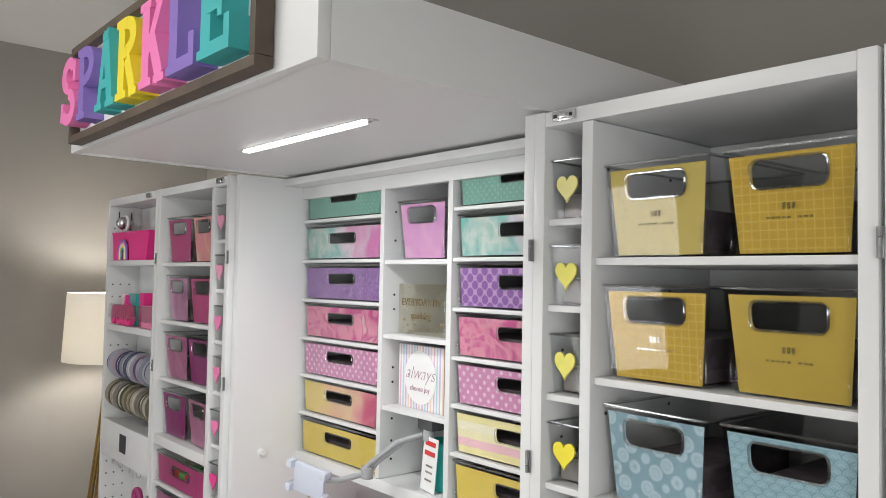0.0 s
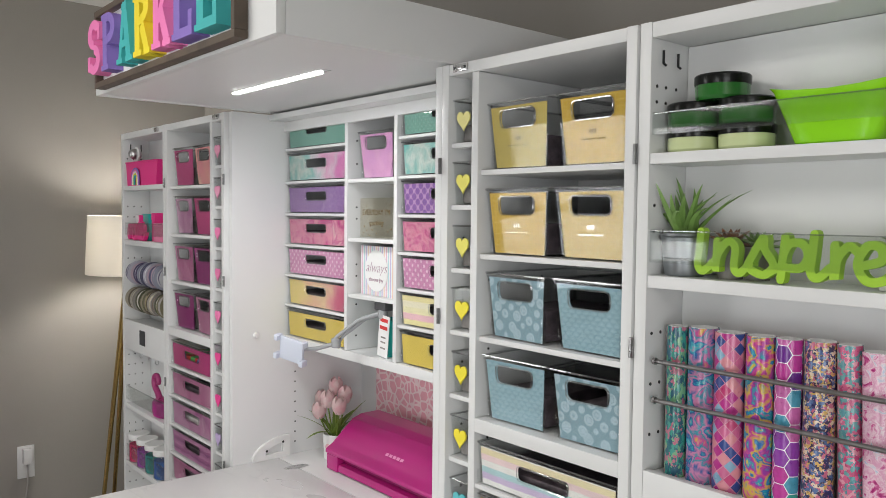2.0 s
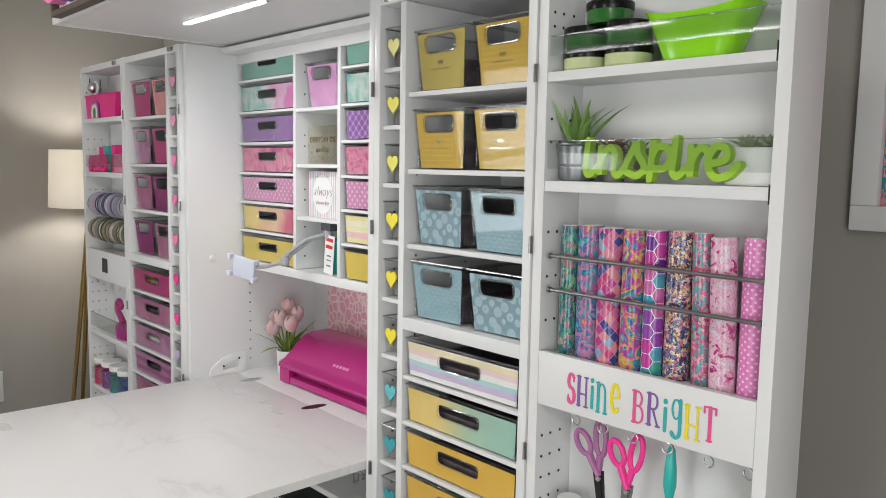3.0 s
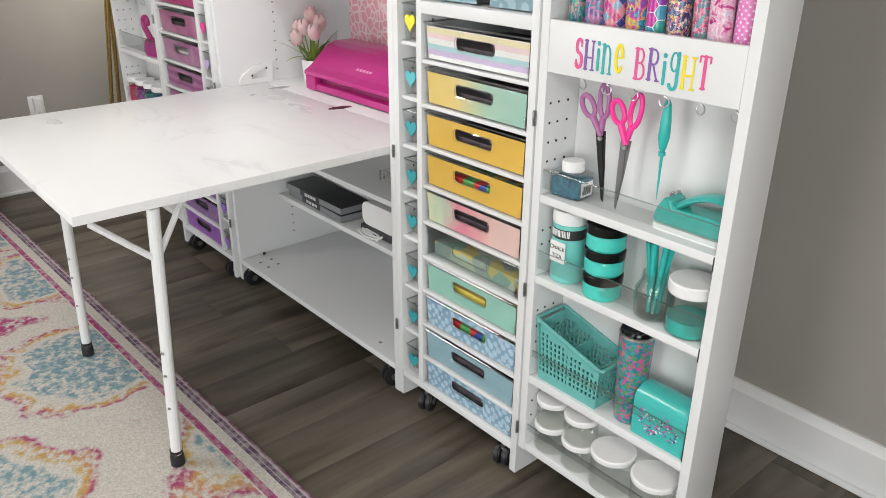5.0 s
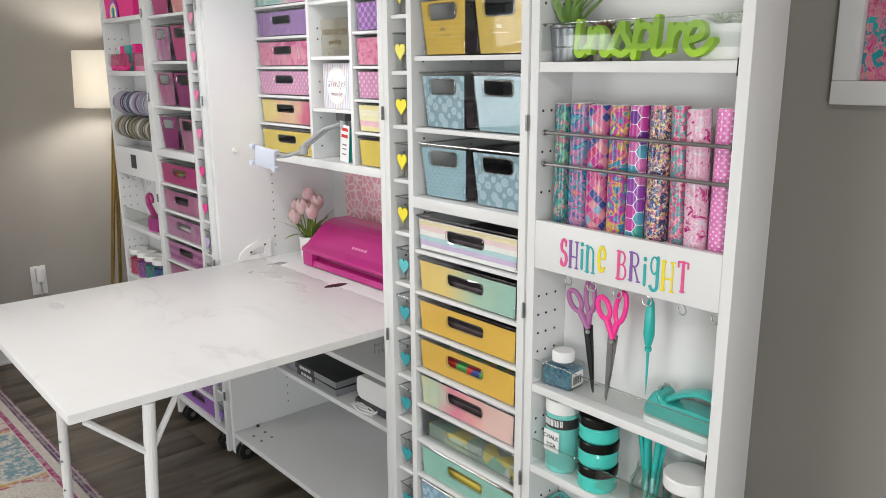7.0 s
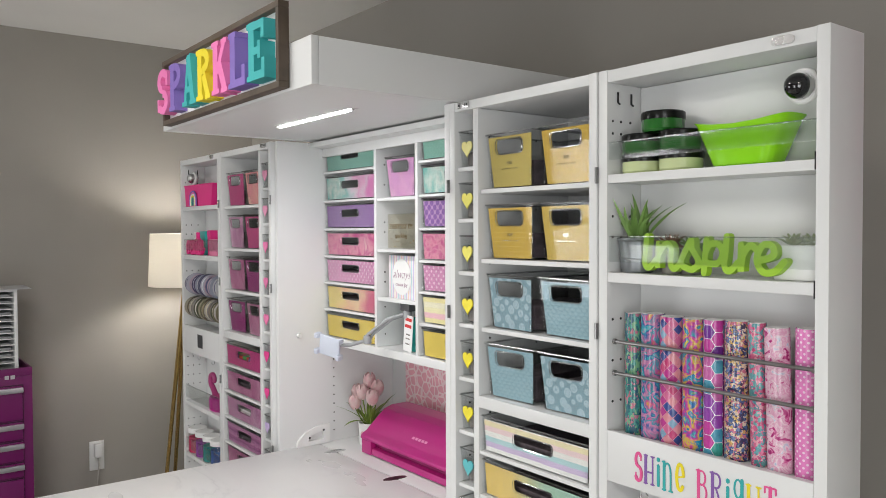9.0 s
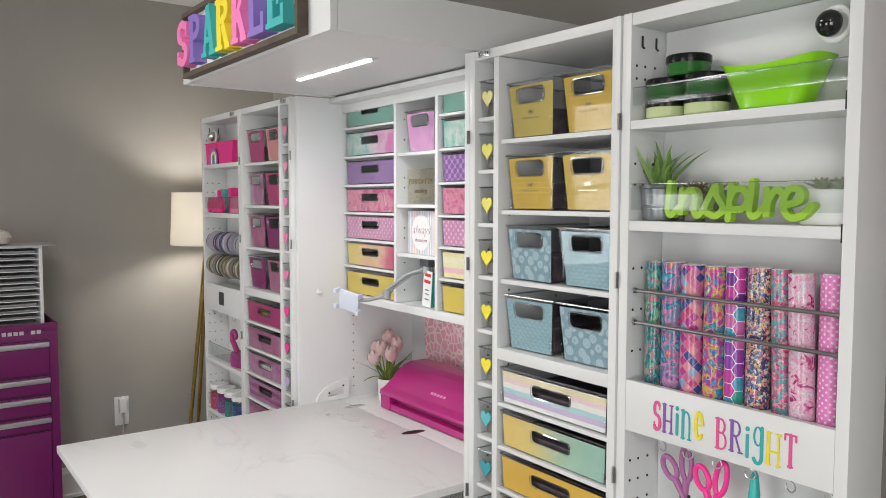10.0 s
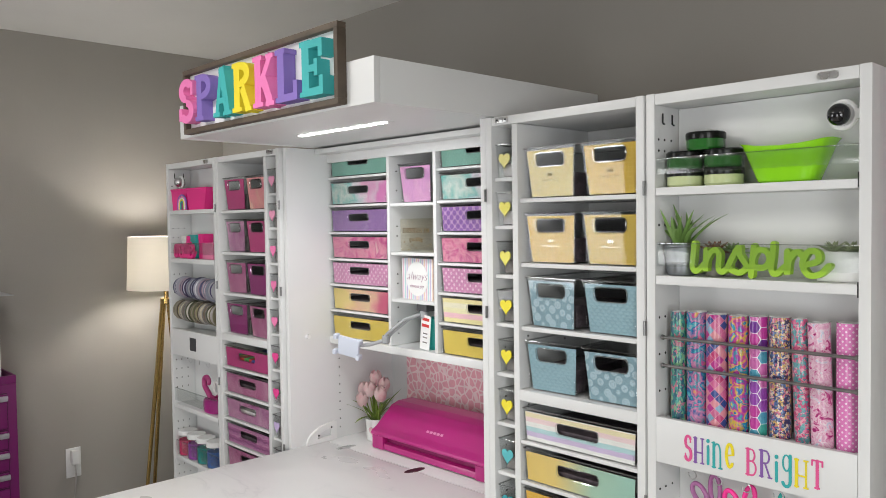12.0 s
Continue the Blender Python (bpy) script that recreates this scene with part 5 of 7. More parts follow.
# strokes in a unit box: points, and whether the stroke is heavy
FEET = [([(-0.16, 0.0), (0.2, 0.0)], False), ([(-0.16, 1.0), (0.2, 1.0)], False)]
PLAYFUL = {
    "S": [(bow(0.5, 0.76, 0.42, 0.24, 35, 270) + bow(0.5, 0.26, 0.46, 0.26, 84, -150), True), ([(0.84, 0.98), (0.86, 0.76)], False), ([(0.08, 0.02), (0.08, 0.26)], False)],
    "H": FEET + [([(0.02, 0), (0.02, 1)], True), ([(0.9, 0), (0.9, 0.98)], False), ([(0.02, 0.42), (0.9, 0.42)], False), ([(0.72, 0.0), (1.08, 0.0)], False), ([(0.72, 1.0), (1.08, 1.0)], False)],
    "i": [([(0.5, 0), (0.5, 0.7)], True), ([(0.15, 0.0), (0.85, 0.0)], False), ([(0.1, 0.7), (0.5, 0.7)], False), (bow(0.5, 0.92, 0.12, 0.03, 0, 340), True)],
    "n": [([(0.1, 0), (0.1, 0.98)], True), ([(-0.1, 0.98), (0.1, 0.98)], False), (bow(0.48, 0.6, 0.38, 0.36, 170, 0) + [(0.86, 0.0)], False), ([(-0.08, 0), (0.28, 0)], False), ([(0.7, 0), (1.04, 0)], False)],
    "e": [([(0.12, 0.47), (0.88, 0.55)], False), (bow(0.5, 0.5, 0.42, 0.46, 8, 318), True)],
    "B": FEET + [([(0.06, 0), (0.06, 1)], True), ([(0.06, 1.0)] + bow(0.42, 0.77, 0.36, 0.23, 90, -90) + [(0.06, 0.54)], False), ([(0.06, 0.54)] + bow(0.46, 0.27, 0.46, 0.27, 90, -90) + [(0.06, 0.0)], False)],
    "R": FEET + [([(0.06, 0), (0.06, 1)], True), ([(0.06, 1.0)] + bow(0.44, 0.76, 0.38, 0.24, 90, -90) + [(0.06, 0.52)], False), ([(0.4, 0.52), (0.9, 0.0)], False), ([(0.74, 0.0), (1.08, 0.0)], False)],
    "g": [(bow(0.46, 0.68, 0.38, 0.3, 10, 370), False), ([(0.86, 0.98), (0.86, 0.1)] + bow(0.46, 0.0, 0.4, 0.2, 0, -160), True)],
    "T": [([(0.5, 0), (0.5, 1)], True), ([(0.0, 1.0), (1.0, 1.0)], False), ([(0.0, 1.0), (0.0, 0.82)], False), ([(1.0, 1.0), (1.0, 0.82)], False), ([(0.3, 0.0), (0.7, 0.0)], False)],
}
x = -0.172
for ch, w, color in (("S", 0.029, VP), ("H", 0.033, VU), ("i", 0.016, VT), ("n", 0.034, VT), ("e", 0.032, VY), (" ", 0.024, None), ("B", 0.034, VP), ("R", 0.035, VU), ("i", 0.016, VT), ("g", 0.033, VT), ("H", 0.036, VY), ("T", 0.034, VP)):
    if color:
        bm = bmesh.new()
        for i, (line, heavy) in enumerate(PLAYFUL[ch]):
            ribbon(bm, [((px - 0.5) * (w - 0.011), (pz - 0.5) * 0.064) for px, pz in line], 0.0036 if heavy else 0.0019, -0.0008 - 0.0001 * i, 0)
        bmesh.ops.recalc_face_normals(bm, faces=bm.faces)
        part("letter", bm, color, lett, f"letter {ch}", at=(x + w / 2, -0.0004, 0.004 * math.sin(x * 90)))
    x += w

for x in (-0.243, -0.172, -0.097, -0.017, 0.072, 0.151):
    hk = thing("cup_hook", (x, 1.085, 1.26), rnd.uniform(-25, 25), "small chrome cup hook under the panel", "hook", "hooks under the panel")
    bm = bmesh.new()
    tube(bm, [(0, 0, 0), (0, 0, -0.008)] + [(0.011 * math.sin(radians(a)), 0, -0.019 + 0.011 * math.cos(radians(a))) for a in range(0, 290, 24)], 0.0017, 8)
    part("hook", bm, CHROME, hk)


def scissors(at, grip, blade_m, label, turn):
    s = thing("scissors", at, 0, label, "scissors", "tools on the hooks")
    s.rotation_euler[1] = radians(turn)
    for k, (cx, cz, rx, rz, q) in enumerate(((-0.03, -0.056, 0.0165, 0.027, 0.45), (0.012, -0.045, 0.0135, 0.039, -0.1))):
        bm = bmesh.new()
        loop = []
        for i in range(22):
            a = 2 * math.pi * i / 22
            px, pz = rx * math.cos(a), rz * math.sin(a)
            loop.append((cx + px * math.cos(q) - pz * math.sin(q), 0.004 * (k * 2 - 1), cz + px * math.sin(q) + pz * math.cos(q)))
        tube(bm, loop, 0.0062, 8, closed=True)
        tube(bm, [(cx * 0.6, 0.004 * (k * 2 - 1), cz - rz * 0.9), (cx * -0.1, 0.002 * (k * 2 - 1), -0.125)], 0.0085, 8, 0.007)
        part("handle", bm, grip, s)
        bl = bmesh.new()
        tip = -0.29
        e = 0.006 * (1 if k else -1)
        plate(bl, [(-0.008 + e, -0.115), (0.008 + e, -0.115), (0.007 + e * 0.3, -0.2), (0.001, tip), (-0.004, tip + 0.01), (-0.008 + e * 0.3, -0.2)], (), 0.002 * k, 0.002 * k + 0.0018)
        part("blade", bl, blade_m, s)
    part("pivot", lathe(bmesh.new(), [(0.007, 0), (0.006, 0.003)], (0, 0, 0), 12), CHROME, s, at=(0, -0.001, -0.132), turn=(90, 0, 0))


BLACKBL = mat("black_coated_steel", (0.02, 0.02, 0.022), 0.35, 0.3, var=0.1)
scissors((-0.207, 1.1, 1.252), mat("mauve_grip", (0.36, 0.13, 0.30), 0.4), BLACKBL, "mauve handled scissors with black blades on a hook", -8)
scissors((-0.106, 1.098, 1.248), mat("hot_pink_grip", (0.86, 0.04, 0.30), 0.35), mat("grey_blade_steel", (0.28, 0.28, 0.29), 0.3, 0.8), "hot pink scissors with grey blades on a hook", 4)
tool = thing("weeding_tool", (-0.016, 1.1, 1.245), 0, "teal handled craft pick hanging on a hook", "craft tool", "tools on the hooks")
TEALP = mat("teal_plastic", (0.02, 0.42, 0.38), 0.35, var=0.05, coat=0.2)
part("handle", lathe(bmesh.new(), [(0.003, 0.0), (0.008, -0.01), (0.012, -0.05), (0.013, -0.085), (0.008, -0.11), (0.004, -0.118)]), TEALP, tool)
part("guard", lathe(bmesh.new(), [(0.008, -0.118), (0.008, -0.126)]), TEALP, tool)
part("point", lathe(bmesh.new(), [(0.0035, -0.126), (0.0025, -0.19), (0.0005, -0.235)]), TEALP, tool)

glit = thing("glitter_bottle", (-0.284, 1.125, 0.9455), 4, "square clear bottle of blue glitter with white cap", "bottle")
part("glitter", B(-0.042, 0.042, -0.032, 0.032, 0.003, 0.052, bevel=0.004), confetti("blue_glitter", [(0.01, 0.1, 0.2), (0.02, 0.2, 0.32), (0.05, 0.32, 0.42), (0.01, 0.06, 0.16)], 260), glit)
part("bottle", B(-0.045, 0.045, -0.035, 0.035, 0.0, 0.066, bevel=0.005), GLASS, glit)
part("label", B(0.0455, 0.0462, -0.024, 0.024, 0.008, 0.046), WLID, glit, "white printed label")
bm = bmesh.new()
for i in range(9):
    box(bm, 0.0463, 0.0467, -0.018 + i * 0.004, -0.0162 + i * 0.004 + 0.001 * (i % 2), 0.014, 0.036)
tagged(part("print_bars", bm, DARK, glit), kind="stuff")
part("cap", lathe(bmesh.new(), [(0.026, 0.066), (0.029, 0.068), (0.029, 0.09), (0.026, 0.094), (0, 0.094)]), WLID, glit, "white screw cap")

TURQ = mat("turquoise_plastic", (0.05, 0.44, 0.40), 0.3, var=0.04, coat=0.3)
disp = thing("tape_dispenser", (0.066, 1.135, 0.9455), 0, "turquoise desk tape dispenser with a white base", "tape dispenser")
bm = bmesh.new()
plate(bm, [(-0.092, 0.016), (0.098, 0.016), (0.098, 0.045), (0.085, 0.058), (0.04, 0.06), (-0.01, 0.058), (-0.038, 0.056), (-0.05, 0.078), (-0.064, 0.08), (-0.084, 0.046)], (), -0.034, 0.034)
bmesh.ops.bevel(bm, geom=[e for e in bm.edges if len(e.link_faces) == 2 and e.calc_face_angle(0) > 0.3], offset=0.007, segments=3, affect="EDGES")
part("body", bm, TURQ, disp)
bm = bmesh.new()
tube(bm, [tuple(p) for p in smooth_line([(-0.04, 0, 0.058), (-0.005, 0, 0.082), (0.04, 0, 0.098), (0.078, 0, 0.094), (0.096, 0, 0.07), (0.094, 0, 0.045)])], 0.009, 12)
for v in bm.verts:
    v.co.y *= 2.6
part("arch", bm, TURQ, disp, "broad turquoise arch over the tape")
base = bmesh.new()
plate(base, rounded(-0.094, 0.1, -0.038, 0.038, 0.026, 5), (), 0.0, 0.0155)
bmesh.ops.rotate(base, verts=base.verts, cent=(0, 0, 0), matrix=pose(0, 0, 0, 90).to_3x3())
bmesh.ops.translate(base, verts=base.verts, vec=(0, 0, -min(v.co.z for v in base.verts)))
part("base", base, WLID, disp, "white base")
for y in (-0.012, 0.012):
    part("cutter", B(-0.062, -0.052, y - 0.005, y + 0.005, 0.0805, 0.09, bevel=0.001), CHROME, disp, "steel cutter tooth")

chalk = jar("chalk_paint_bottle", (-0.275, 1.12, 0.7135), 0.044, 0.2, mat("teal_paint_in_bottle", (0.16, 0.55, 0.50), 0.3, coat=0.3), WLID, "teal chalk paint bottle with white lid and label", "", 0.035)
bm = bmesh.new()
lathe(bm, [(0.0446, 0.125), (0.0446, 0.152)])
part("label_band", bm, mat("black_label", (0.03, 0.03, 0.03), 0.4), chalk, "black label band")
bm = bmesh.new()
for i in range(15):
    a = radians(-128 + i * 5.4)
    m = Matrix.Translation((0.0452 * math.cos(a), 0.0452 * math.sin(a), 0.141)) @ pose(0, 0, 0, 0, 0, -128 + i * 5.4) @ Matrix.Diagonal((0.0008, 0.0014 + 0.0008 * (i % 3), 0.018, 1))
    bmesh.ops.create_cube(bm, size=1, matrix=m)
tagged(part("print_bars", bm, WLID, chalk), kind="stuff")
part("label_patch", B(-0.024, 0.026, -0.0458, -0.0442, 0.06, 0.118), WLID, chalk, "white label")
for txt, z, sz in (("CHALK", 0.1, 0.016), ("TIZA", 0.078, 0.015)):
    part("label_text", text_bm(txt, sz, 0.0008), DARK, chalk, f"printed word {txt.lower()}", at=(0.0, -0.0464, z))
TEALJ = mat("teal_jar", (0.06, 0.56, 0.48), 0.25, var=0.04, coat=0.3)
for i in range(3):
    jar("stacking_jar", (-0.153, 1.115, 0.7135 + i * 0.0665), 0.05, 0.066, TEALJ, BLID, "teal stacking jar with a black lid", "stack of teal jars", 0.024)
mason = thing("mason_jar", (0.0, 1.12, 0.7135), 0, "clear ribbed glass jar holding teal brushes", "jar")
part("glass", lathe(bmesh.new(), [(0.03, 0), (0.046, 0.006), (0.05, 0.05), (0.048, 0.075), (0.034, 0.1), (0.036, 0.104), (0.034, 0.118), (0.031, 0.118), (0.031, 0.1), (0.045, 0.07), (0.046, 0.01), (0, 0.008)]), GLASS, mason)
for i in range(6):
    bm = bmesh.new()
    a = i * 1.05
    tube(bm, [(0.012 * math.cos(a), 0.012 * math.sin(a), 0.012), (0.02 * math.cos(a + 0.4), 0.02 * math.sin(a + 0.4), 0.13), (0.028 * math.cos(a + 0.5), 0.026 * math.sin(a + 0.5), 0.19 + 0.008 * (i % 3))], 0.005, 8, 0.0075)
    part("brush", bm, TEALP, mason, "teal brush handle")
jar("lidded_glass_jar", (0.098, 1.12, 0.7135), 0.055, 0.135, GLASS, WLID, "clear jar with white lid and teal filling", "", 0.03, TEALP, 0.3)

# basket with a lattice of square openings
AQ = mat("aqua_basket_plastic", (0.13, 0.42, 0.39), 0.45, var=0.04)
bas = thing("lattice_basket", (-0.212, 1.128, 0.3955), 0, "aqua plastic basket with square lattice and sloped rim", "basket")


def lattice(w, h0, h1, nx, nz, k=0.9):
    bm = bmesh.new()
    step = w / nx
    holes = []
    hz = min(h0, h1)
    for i in range(nx):
        cx = -w / 2 + (i + 0.5) * step
        top = h0 + (h1 - h0) * (i + 0.5) / nx
        z = 0.03
        while z + 0.014 < top - 0.018:
            holes.append([(cx - step * 0.26, z), (cx + step * 0.26, z), (cx + step * 0.26, z + 0.0105), (cx - step * 0.26, z + 0.0105)])
            z += 0.0165
    plate(bm, [(-w / 2, 0), (w / 2, 0), (w / 2, h1), (-w / 2, h0)], holes, -0.0015, 0.0015)
    for v in bm.verts:
        v.co.x *= k + (1 - k) * min(v.co.z / 0.19, 1)
    return bm


for y in (-1, 1):
    part("lattice_wall", lattice(0.226, 0.19, 0.125, 15, 10), AQ, bas, at=(0, y * 0.049, 0), turn=(-y * 2.2, 0, 0))
part("lattice_wall", lattice(0.108, 0.186, 0.186, 7, 10), AQ, bas, at=(-0.1005, 0, 0), turn=(0, -4.2, 90))
part("lattice_wall", lattice(0.108, 0.122, 0.122, 7, 8), AQ, bas, at=(0.1005, 0, 0), turn=(0, 4.2, 90))
part("lattice_wall", lattice(0.108, 0.135, 0.135, 7, 8), AQ, bas, "inner divider", at=(0.0, 0, 0), turn=(0, 0, 90))
part("floor_panel", B(-0.1, 0.1, -0.048, 0.048, 0.0005, 0.004), AQ, bas)
bm = bmesh.new()
tube(bm, [(-0.108, -0.058, 0.189), (0.108, -0.058, 0.128), (0.116, -0.05, 0.125), (0.116, 0.05, 0.125), (0.108, 0.058, 0.128), (-0.108, 0.058, 0.189), (-0.116, 0.05, 0.19), (-0.116, -0.05, 0.19)], 0.0055, 8, closed=True)
part("rim", bm, AQ, bas)
tum = thing("tumbler", (-0.034, 1.12, 0.3955), 0, "floral printed steel tumbler with a clear lid", "tumbler")
part("body", lathe(bmesh.new(), [(0.034, 0), (0.036, 0.003), (0.045, 0.245), (0.045, 0.25)]), confetti("tropical_floral_print", [(0.02, 0.22, 0.28), (0.52, 0.07, 0.24), (0.03, 0.29, 0.30), (0.07, 0.28, 0.08), (0.02, 0.18, 0.25), (0.40, 0.16, 0.14)], 165, wrap=True), tum)
part("steel_rim", lathe(bmesh.new(), [(0.0455, 0.25), (0.0455, 0.258), (0.04, 0.26)]), CHROME, tum)
part("lid", lathe(bmesh.new(), [(0.04, 0.258), (0.043, 0.262), (0.041, 0.268), (0.03, 0.264), (0, 0.264)]), clear("smoky_lid", (0.25, 0.25, 0.27), 0.08), tum)
tin = thing("teal_box", (0.083, 1.122, 0.3955), 0, "teal box with a curved lid and printed flowers", "box")
bm = bmesh.new()
prof = [(-0.045, 0), (0.045, 0), (0.045, 0.1)] + [(0.045 * math.cos(radians(a)), 0.1 + 0.035 * math.sin(radians(a))) for a in range(10, 180, 14)] + [(-0.045, 0.1)]
va = [bm.verts.new((-0.075, y, z)) for y, z in prof]
vb = [bm.verts.new((0.075, y, z)) for y, z in prof]
for i in range(len(prof)):
    j = (i + 1) % len(prof)
    bm.faces.new((va[i], va[j], vb[j], vb[i]))
bm.faces.new(va), bm.faces.new(vb)
bmesh.ops.recalc_face_normals(bm, faces=bm.faces)
part("body", bm, TURQ, tin)
sprig = random.Random(21)
for k, (nm, c) in enumerate((("white_print", (0.75, 0.75, 0.76)), ("navy_print", (0.04, 0.06, 0.18)), ("pink_print", (0.62, 0.12, 0.34)), ("violet_print", (0.26, 0.16, 0.42)))):
    bm = bmesh.new()
    for i in range(26):
        px = sprig.uniform(-0.055, 0.055)
        pz = 0.055 + sprig.uniform(-0.026, 0.026) + 0.012 * math.sin(px * 90)
        pr = sprig.uniform(0.0016, 0.0036)
        plate(bm, [(px + pr * math.cos(a), pz + pr * (0.5 + 0.5 * (i % 2)) * math.sin(a)) for a in [2 * math.pi * q / 7 + i for q in range(7)]], (), -0.0462 - 0.0002 * k, -0.0451)
    tagged(part("printed_flowers", bm, mat(nm, c, 0.45), tin, "small printed flowers"), kind="stuff")
part("lid_seam", B(-0.0755, 0.0755, -0.0454, 0.0454, 0.1, 0.101), TEALP, tin)
for x, z, r, h in ((-0.283, 0.1555, 0.05, 0.088), (-0.283, 0.244, 0.048, 0.084), (-0.178, 0.1555, 0.05, 0.088), (-0.178, 0.244, 0.048, 0.084), (-0.062, 0.1555, 0.06, 0.118), (0.072, 0.1555, 0.06, 0.118)):
    jar("clear_storage_jar", (x, 1.118, z), r, h, GLASS, WLID, "empty clear jar with a white screw lid", "clear jars with white lids", 0.016)

# ---- upper niche of the cabinet ----
acry = thing("acrylic_quote_block", (-1.585, 1.315, 1.7965), -4, "clear block with gold confetti and printed quote", "quote block")
part("block", B(-0.105, 0.105, 0, 0.018, 0, 0.135, bevel=0.002), clear("faintly_gold_acrylic", (0.93, 0.915, 0.85), 0.06, 1.0, 0.09), acry)
dots = random.Random(8)
bm = bmesh.new()
for i in range(34):
    dx, dz, dr = dots.uniform(-0.098, 0.098), dots.uniform(0.006, 0.129), dots.uniform(0.0016, 0.0034)
    if abs(dz - 0.07) > 0.032:
        plate(bm, [(dx + dr * math.cos(a * math.pi / 4), dz + dr * math.sin(a * math.pi / 4)) for a in range(8)], (), -0.0011, -0.0004)
tagged(part("confetti", bm, mat("gold_confetti", (0.42, 0.30, 0.12), 0.35, 0.6), acry, "scattered gold dots"), kind="stuff")
GOLDT = mat("dark_gold_print", (0.16, 0.10, 0.03), 0.4)
part("printed_line", text_bm("EVERYDAY I'M", 0.028, 0.0008), GOLDT, acry, "printed words everyday i'm", at=(0, -0.001, 0.085))
part("printed_line", text_bm("sparkling", 0.026, 0.0008, shear=0.35), GOLDT, acry, "printed word sparkling", at=(0, -0.001, 0.05))
card = thing("striped_card", (-1.58, 1.315, 1.6005), -3, "rainbow striped card with a white circle and writing", "greeting card")
part("board", B(-0.1, 0.1, 0, 0.02, 0, 0.168, bevel=0.001), stripes("rainbow_pinstripe", [(0.8, 0.78, 0.78), (0.70, 0.44, 0.56), (0.76, 0.75, 0.75), (0.40, 0.62, 0.66), (0.74, 0.73, 0.74), (0.54, 0.46, 0.68), (0.76, 0.75, 0.75), (0.78, 0.58, 0.46)], 0.04, "X"), card)
bm = bmesh.new()
plate(bm, [(0.07 * math.cos(a), 0.085 + 0.07 * math.sin(a)) for a in [2 * math.pi * i / 32 for i in range(32)]], (), -0.0015, -0.0004)
part("circle", bm, WLID, card, "white circle")
part("lettering", text_bm("always", 0.05, 0.0006, -0.0011, shear=0.35), mat("rose_ink", (0.42, 0.26, 0.34), 0.5), card, "written word always", at=(0, -0.0024, 0.095))
part("lettering", text_bm("choose joy", 0.02, 0.0006), mat("rose_ink", (0.42, 0.26, 0.34), 0.5), card, "written words choose joy", at=(0, -0.0024, 0.055))

cup = thing("teal_cup", (-1.525, 1.36, 1.4005), 0, "teal cup with a white product tag", "cup")
part("body", lathe(bmesh.new(), [(0.034, 0), (0.036, 0.004), (0.046, 0.12), (0.05, 0.124), (0.047, 0.126), (0.033, 0.01)]), TEALP, cup)
part("tag", B(-0.03, 0.026, -0.06, -0.058, 0.003, 0.142), WLID, cup, "white paper tag", turn=(0, 6, 0))
RED = mat("red_print", (0.6, 0.03, 0.03), 0.5)
for z in (0.095, 0.12):
    part("red_bar", B(-0.022, 0.018, -0.0612, -0.0604, z, z + 0.012), RED, cup, turn=(0, 6, 0))
for z in (0.03, 0.05, 0.066):
    part("print_bar", B(-0.014, 0.012, -0.0612, -0.0604, z, z + 0.005), C_GREY, cup, turn=(0, 6, 0))

ARMG = mat("grey_arm_plastic", (0.34, 0.35, 0.36), 0.4, var=0.05)
arm = thing("tablet_arm", (-1.535, 1.33, 1.545), 0, "grey jointed arm with a white tablet holder", "tablet holder")
part("clamp", B(-0.03, 0.03, -0.035, 0.035, 0.012, 0.052, bevel=0.004), mat("dark_clamp", (0.06, 0.06, 0.065), 0.4), arm)
for dy in (-0.012, 0.012):
    bm = bmesh.new()
    tube(bm, [(-0.01, dy - 0.02, 0.0), (-0.05, dy - 0.07, -0.02), (-0.09, dy - 0.13, -0.075), (-0.1, dy - 0.14, -0.095)], 0.0065, 10)
    part("upper_arm", bm, ARMG, arm)
for p in ((0.0, -0.02, 0.0), (-0.1, -0.14, -0.098)):
    bm = bmesh.new()
    lathe(bm, [(0.014, -0.016), (0.016, -0.012), (0.016, 0.012), (0.014, 0.016)], (0, 0, 0), 16)
    part("joint", bm, ARMG, arm, at=p)
bm = bmesh.new()
tube(bm, [(-0.1, -0.14, -0.1), (-0.14, -0.19, -0.118), (-0.175, -0.22, -0.122)], 0.0075, 10)
part("lower_arm", bm, ARMG, arm)
LAV = mat("pale_holder_plastic", (0.62, 0.66, 0.76), 0.35, var=0.02)
bm = bmesh.new()
box(bm, -0.05, 0.05, -0.006, 0.006, -0.04, 0.04, 0.004)
for s in (-1, 1):
    for z in (-0.04, 0.025):
        box(bm, s * 0.056 - 0.008, s * 0.056 + 0.008, -0.022, 0.006, z, z + 0.02, 0.003)
part("holder", bm, LAV, arm, "pale tablet holder", at=(-0.215, -0.24, -0.128), turn=(8, 10, 20))

# ---- on the worktop ----
quad = thing("table_stay", (-2.149, 1.3, 0.922), 0, "white quarter-round plastic table stay on the side panel", "bracket")
bm = bmesh.new()
plate(bm, [(0, 0)] + [(0.16 * math.cos(radians(a)), 0.085 * math.sin(radians(a))) for a in range(0, 91, 9)], [[(0.03 + 0.075 * math.cos(radians(a)), 0.02 + 0.036 * math.sin(radians(a))) for a in range(0, 91, 15)] + [(0.03, 0.02)]], -0.016, 0.0)
bmesh.ops.rotate(bm, verts=bm.verts, cent=(0, 0, 0), matrix=pose(0, 0, 0, 0, 0, -90).to_3x3())
part("bracket", bm, TRIM, quad, at=(0.013, 0, 0))
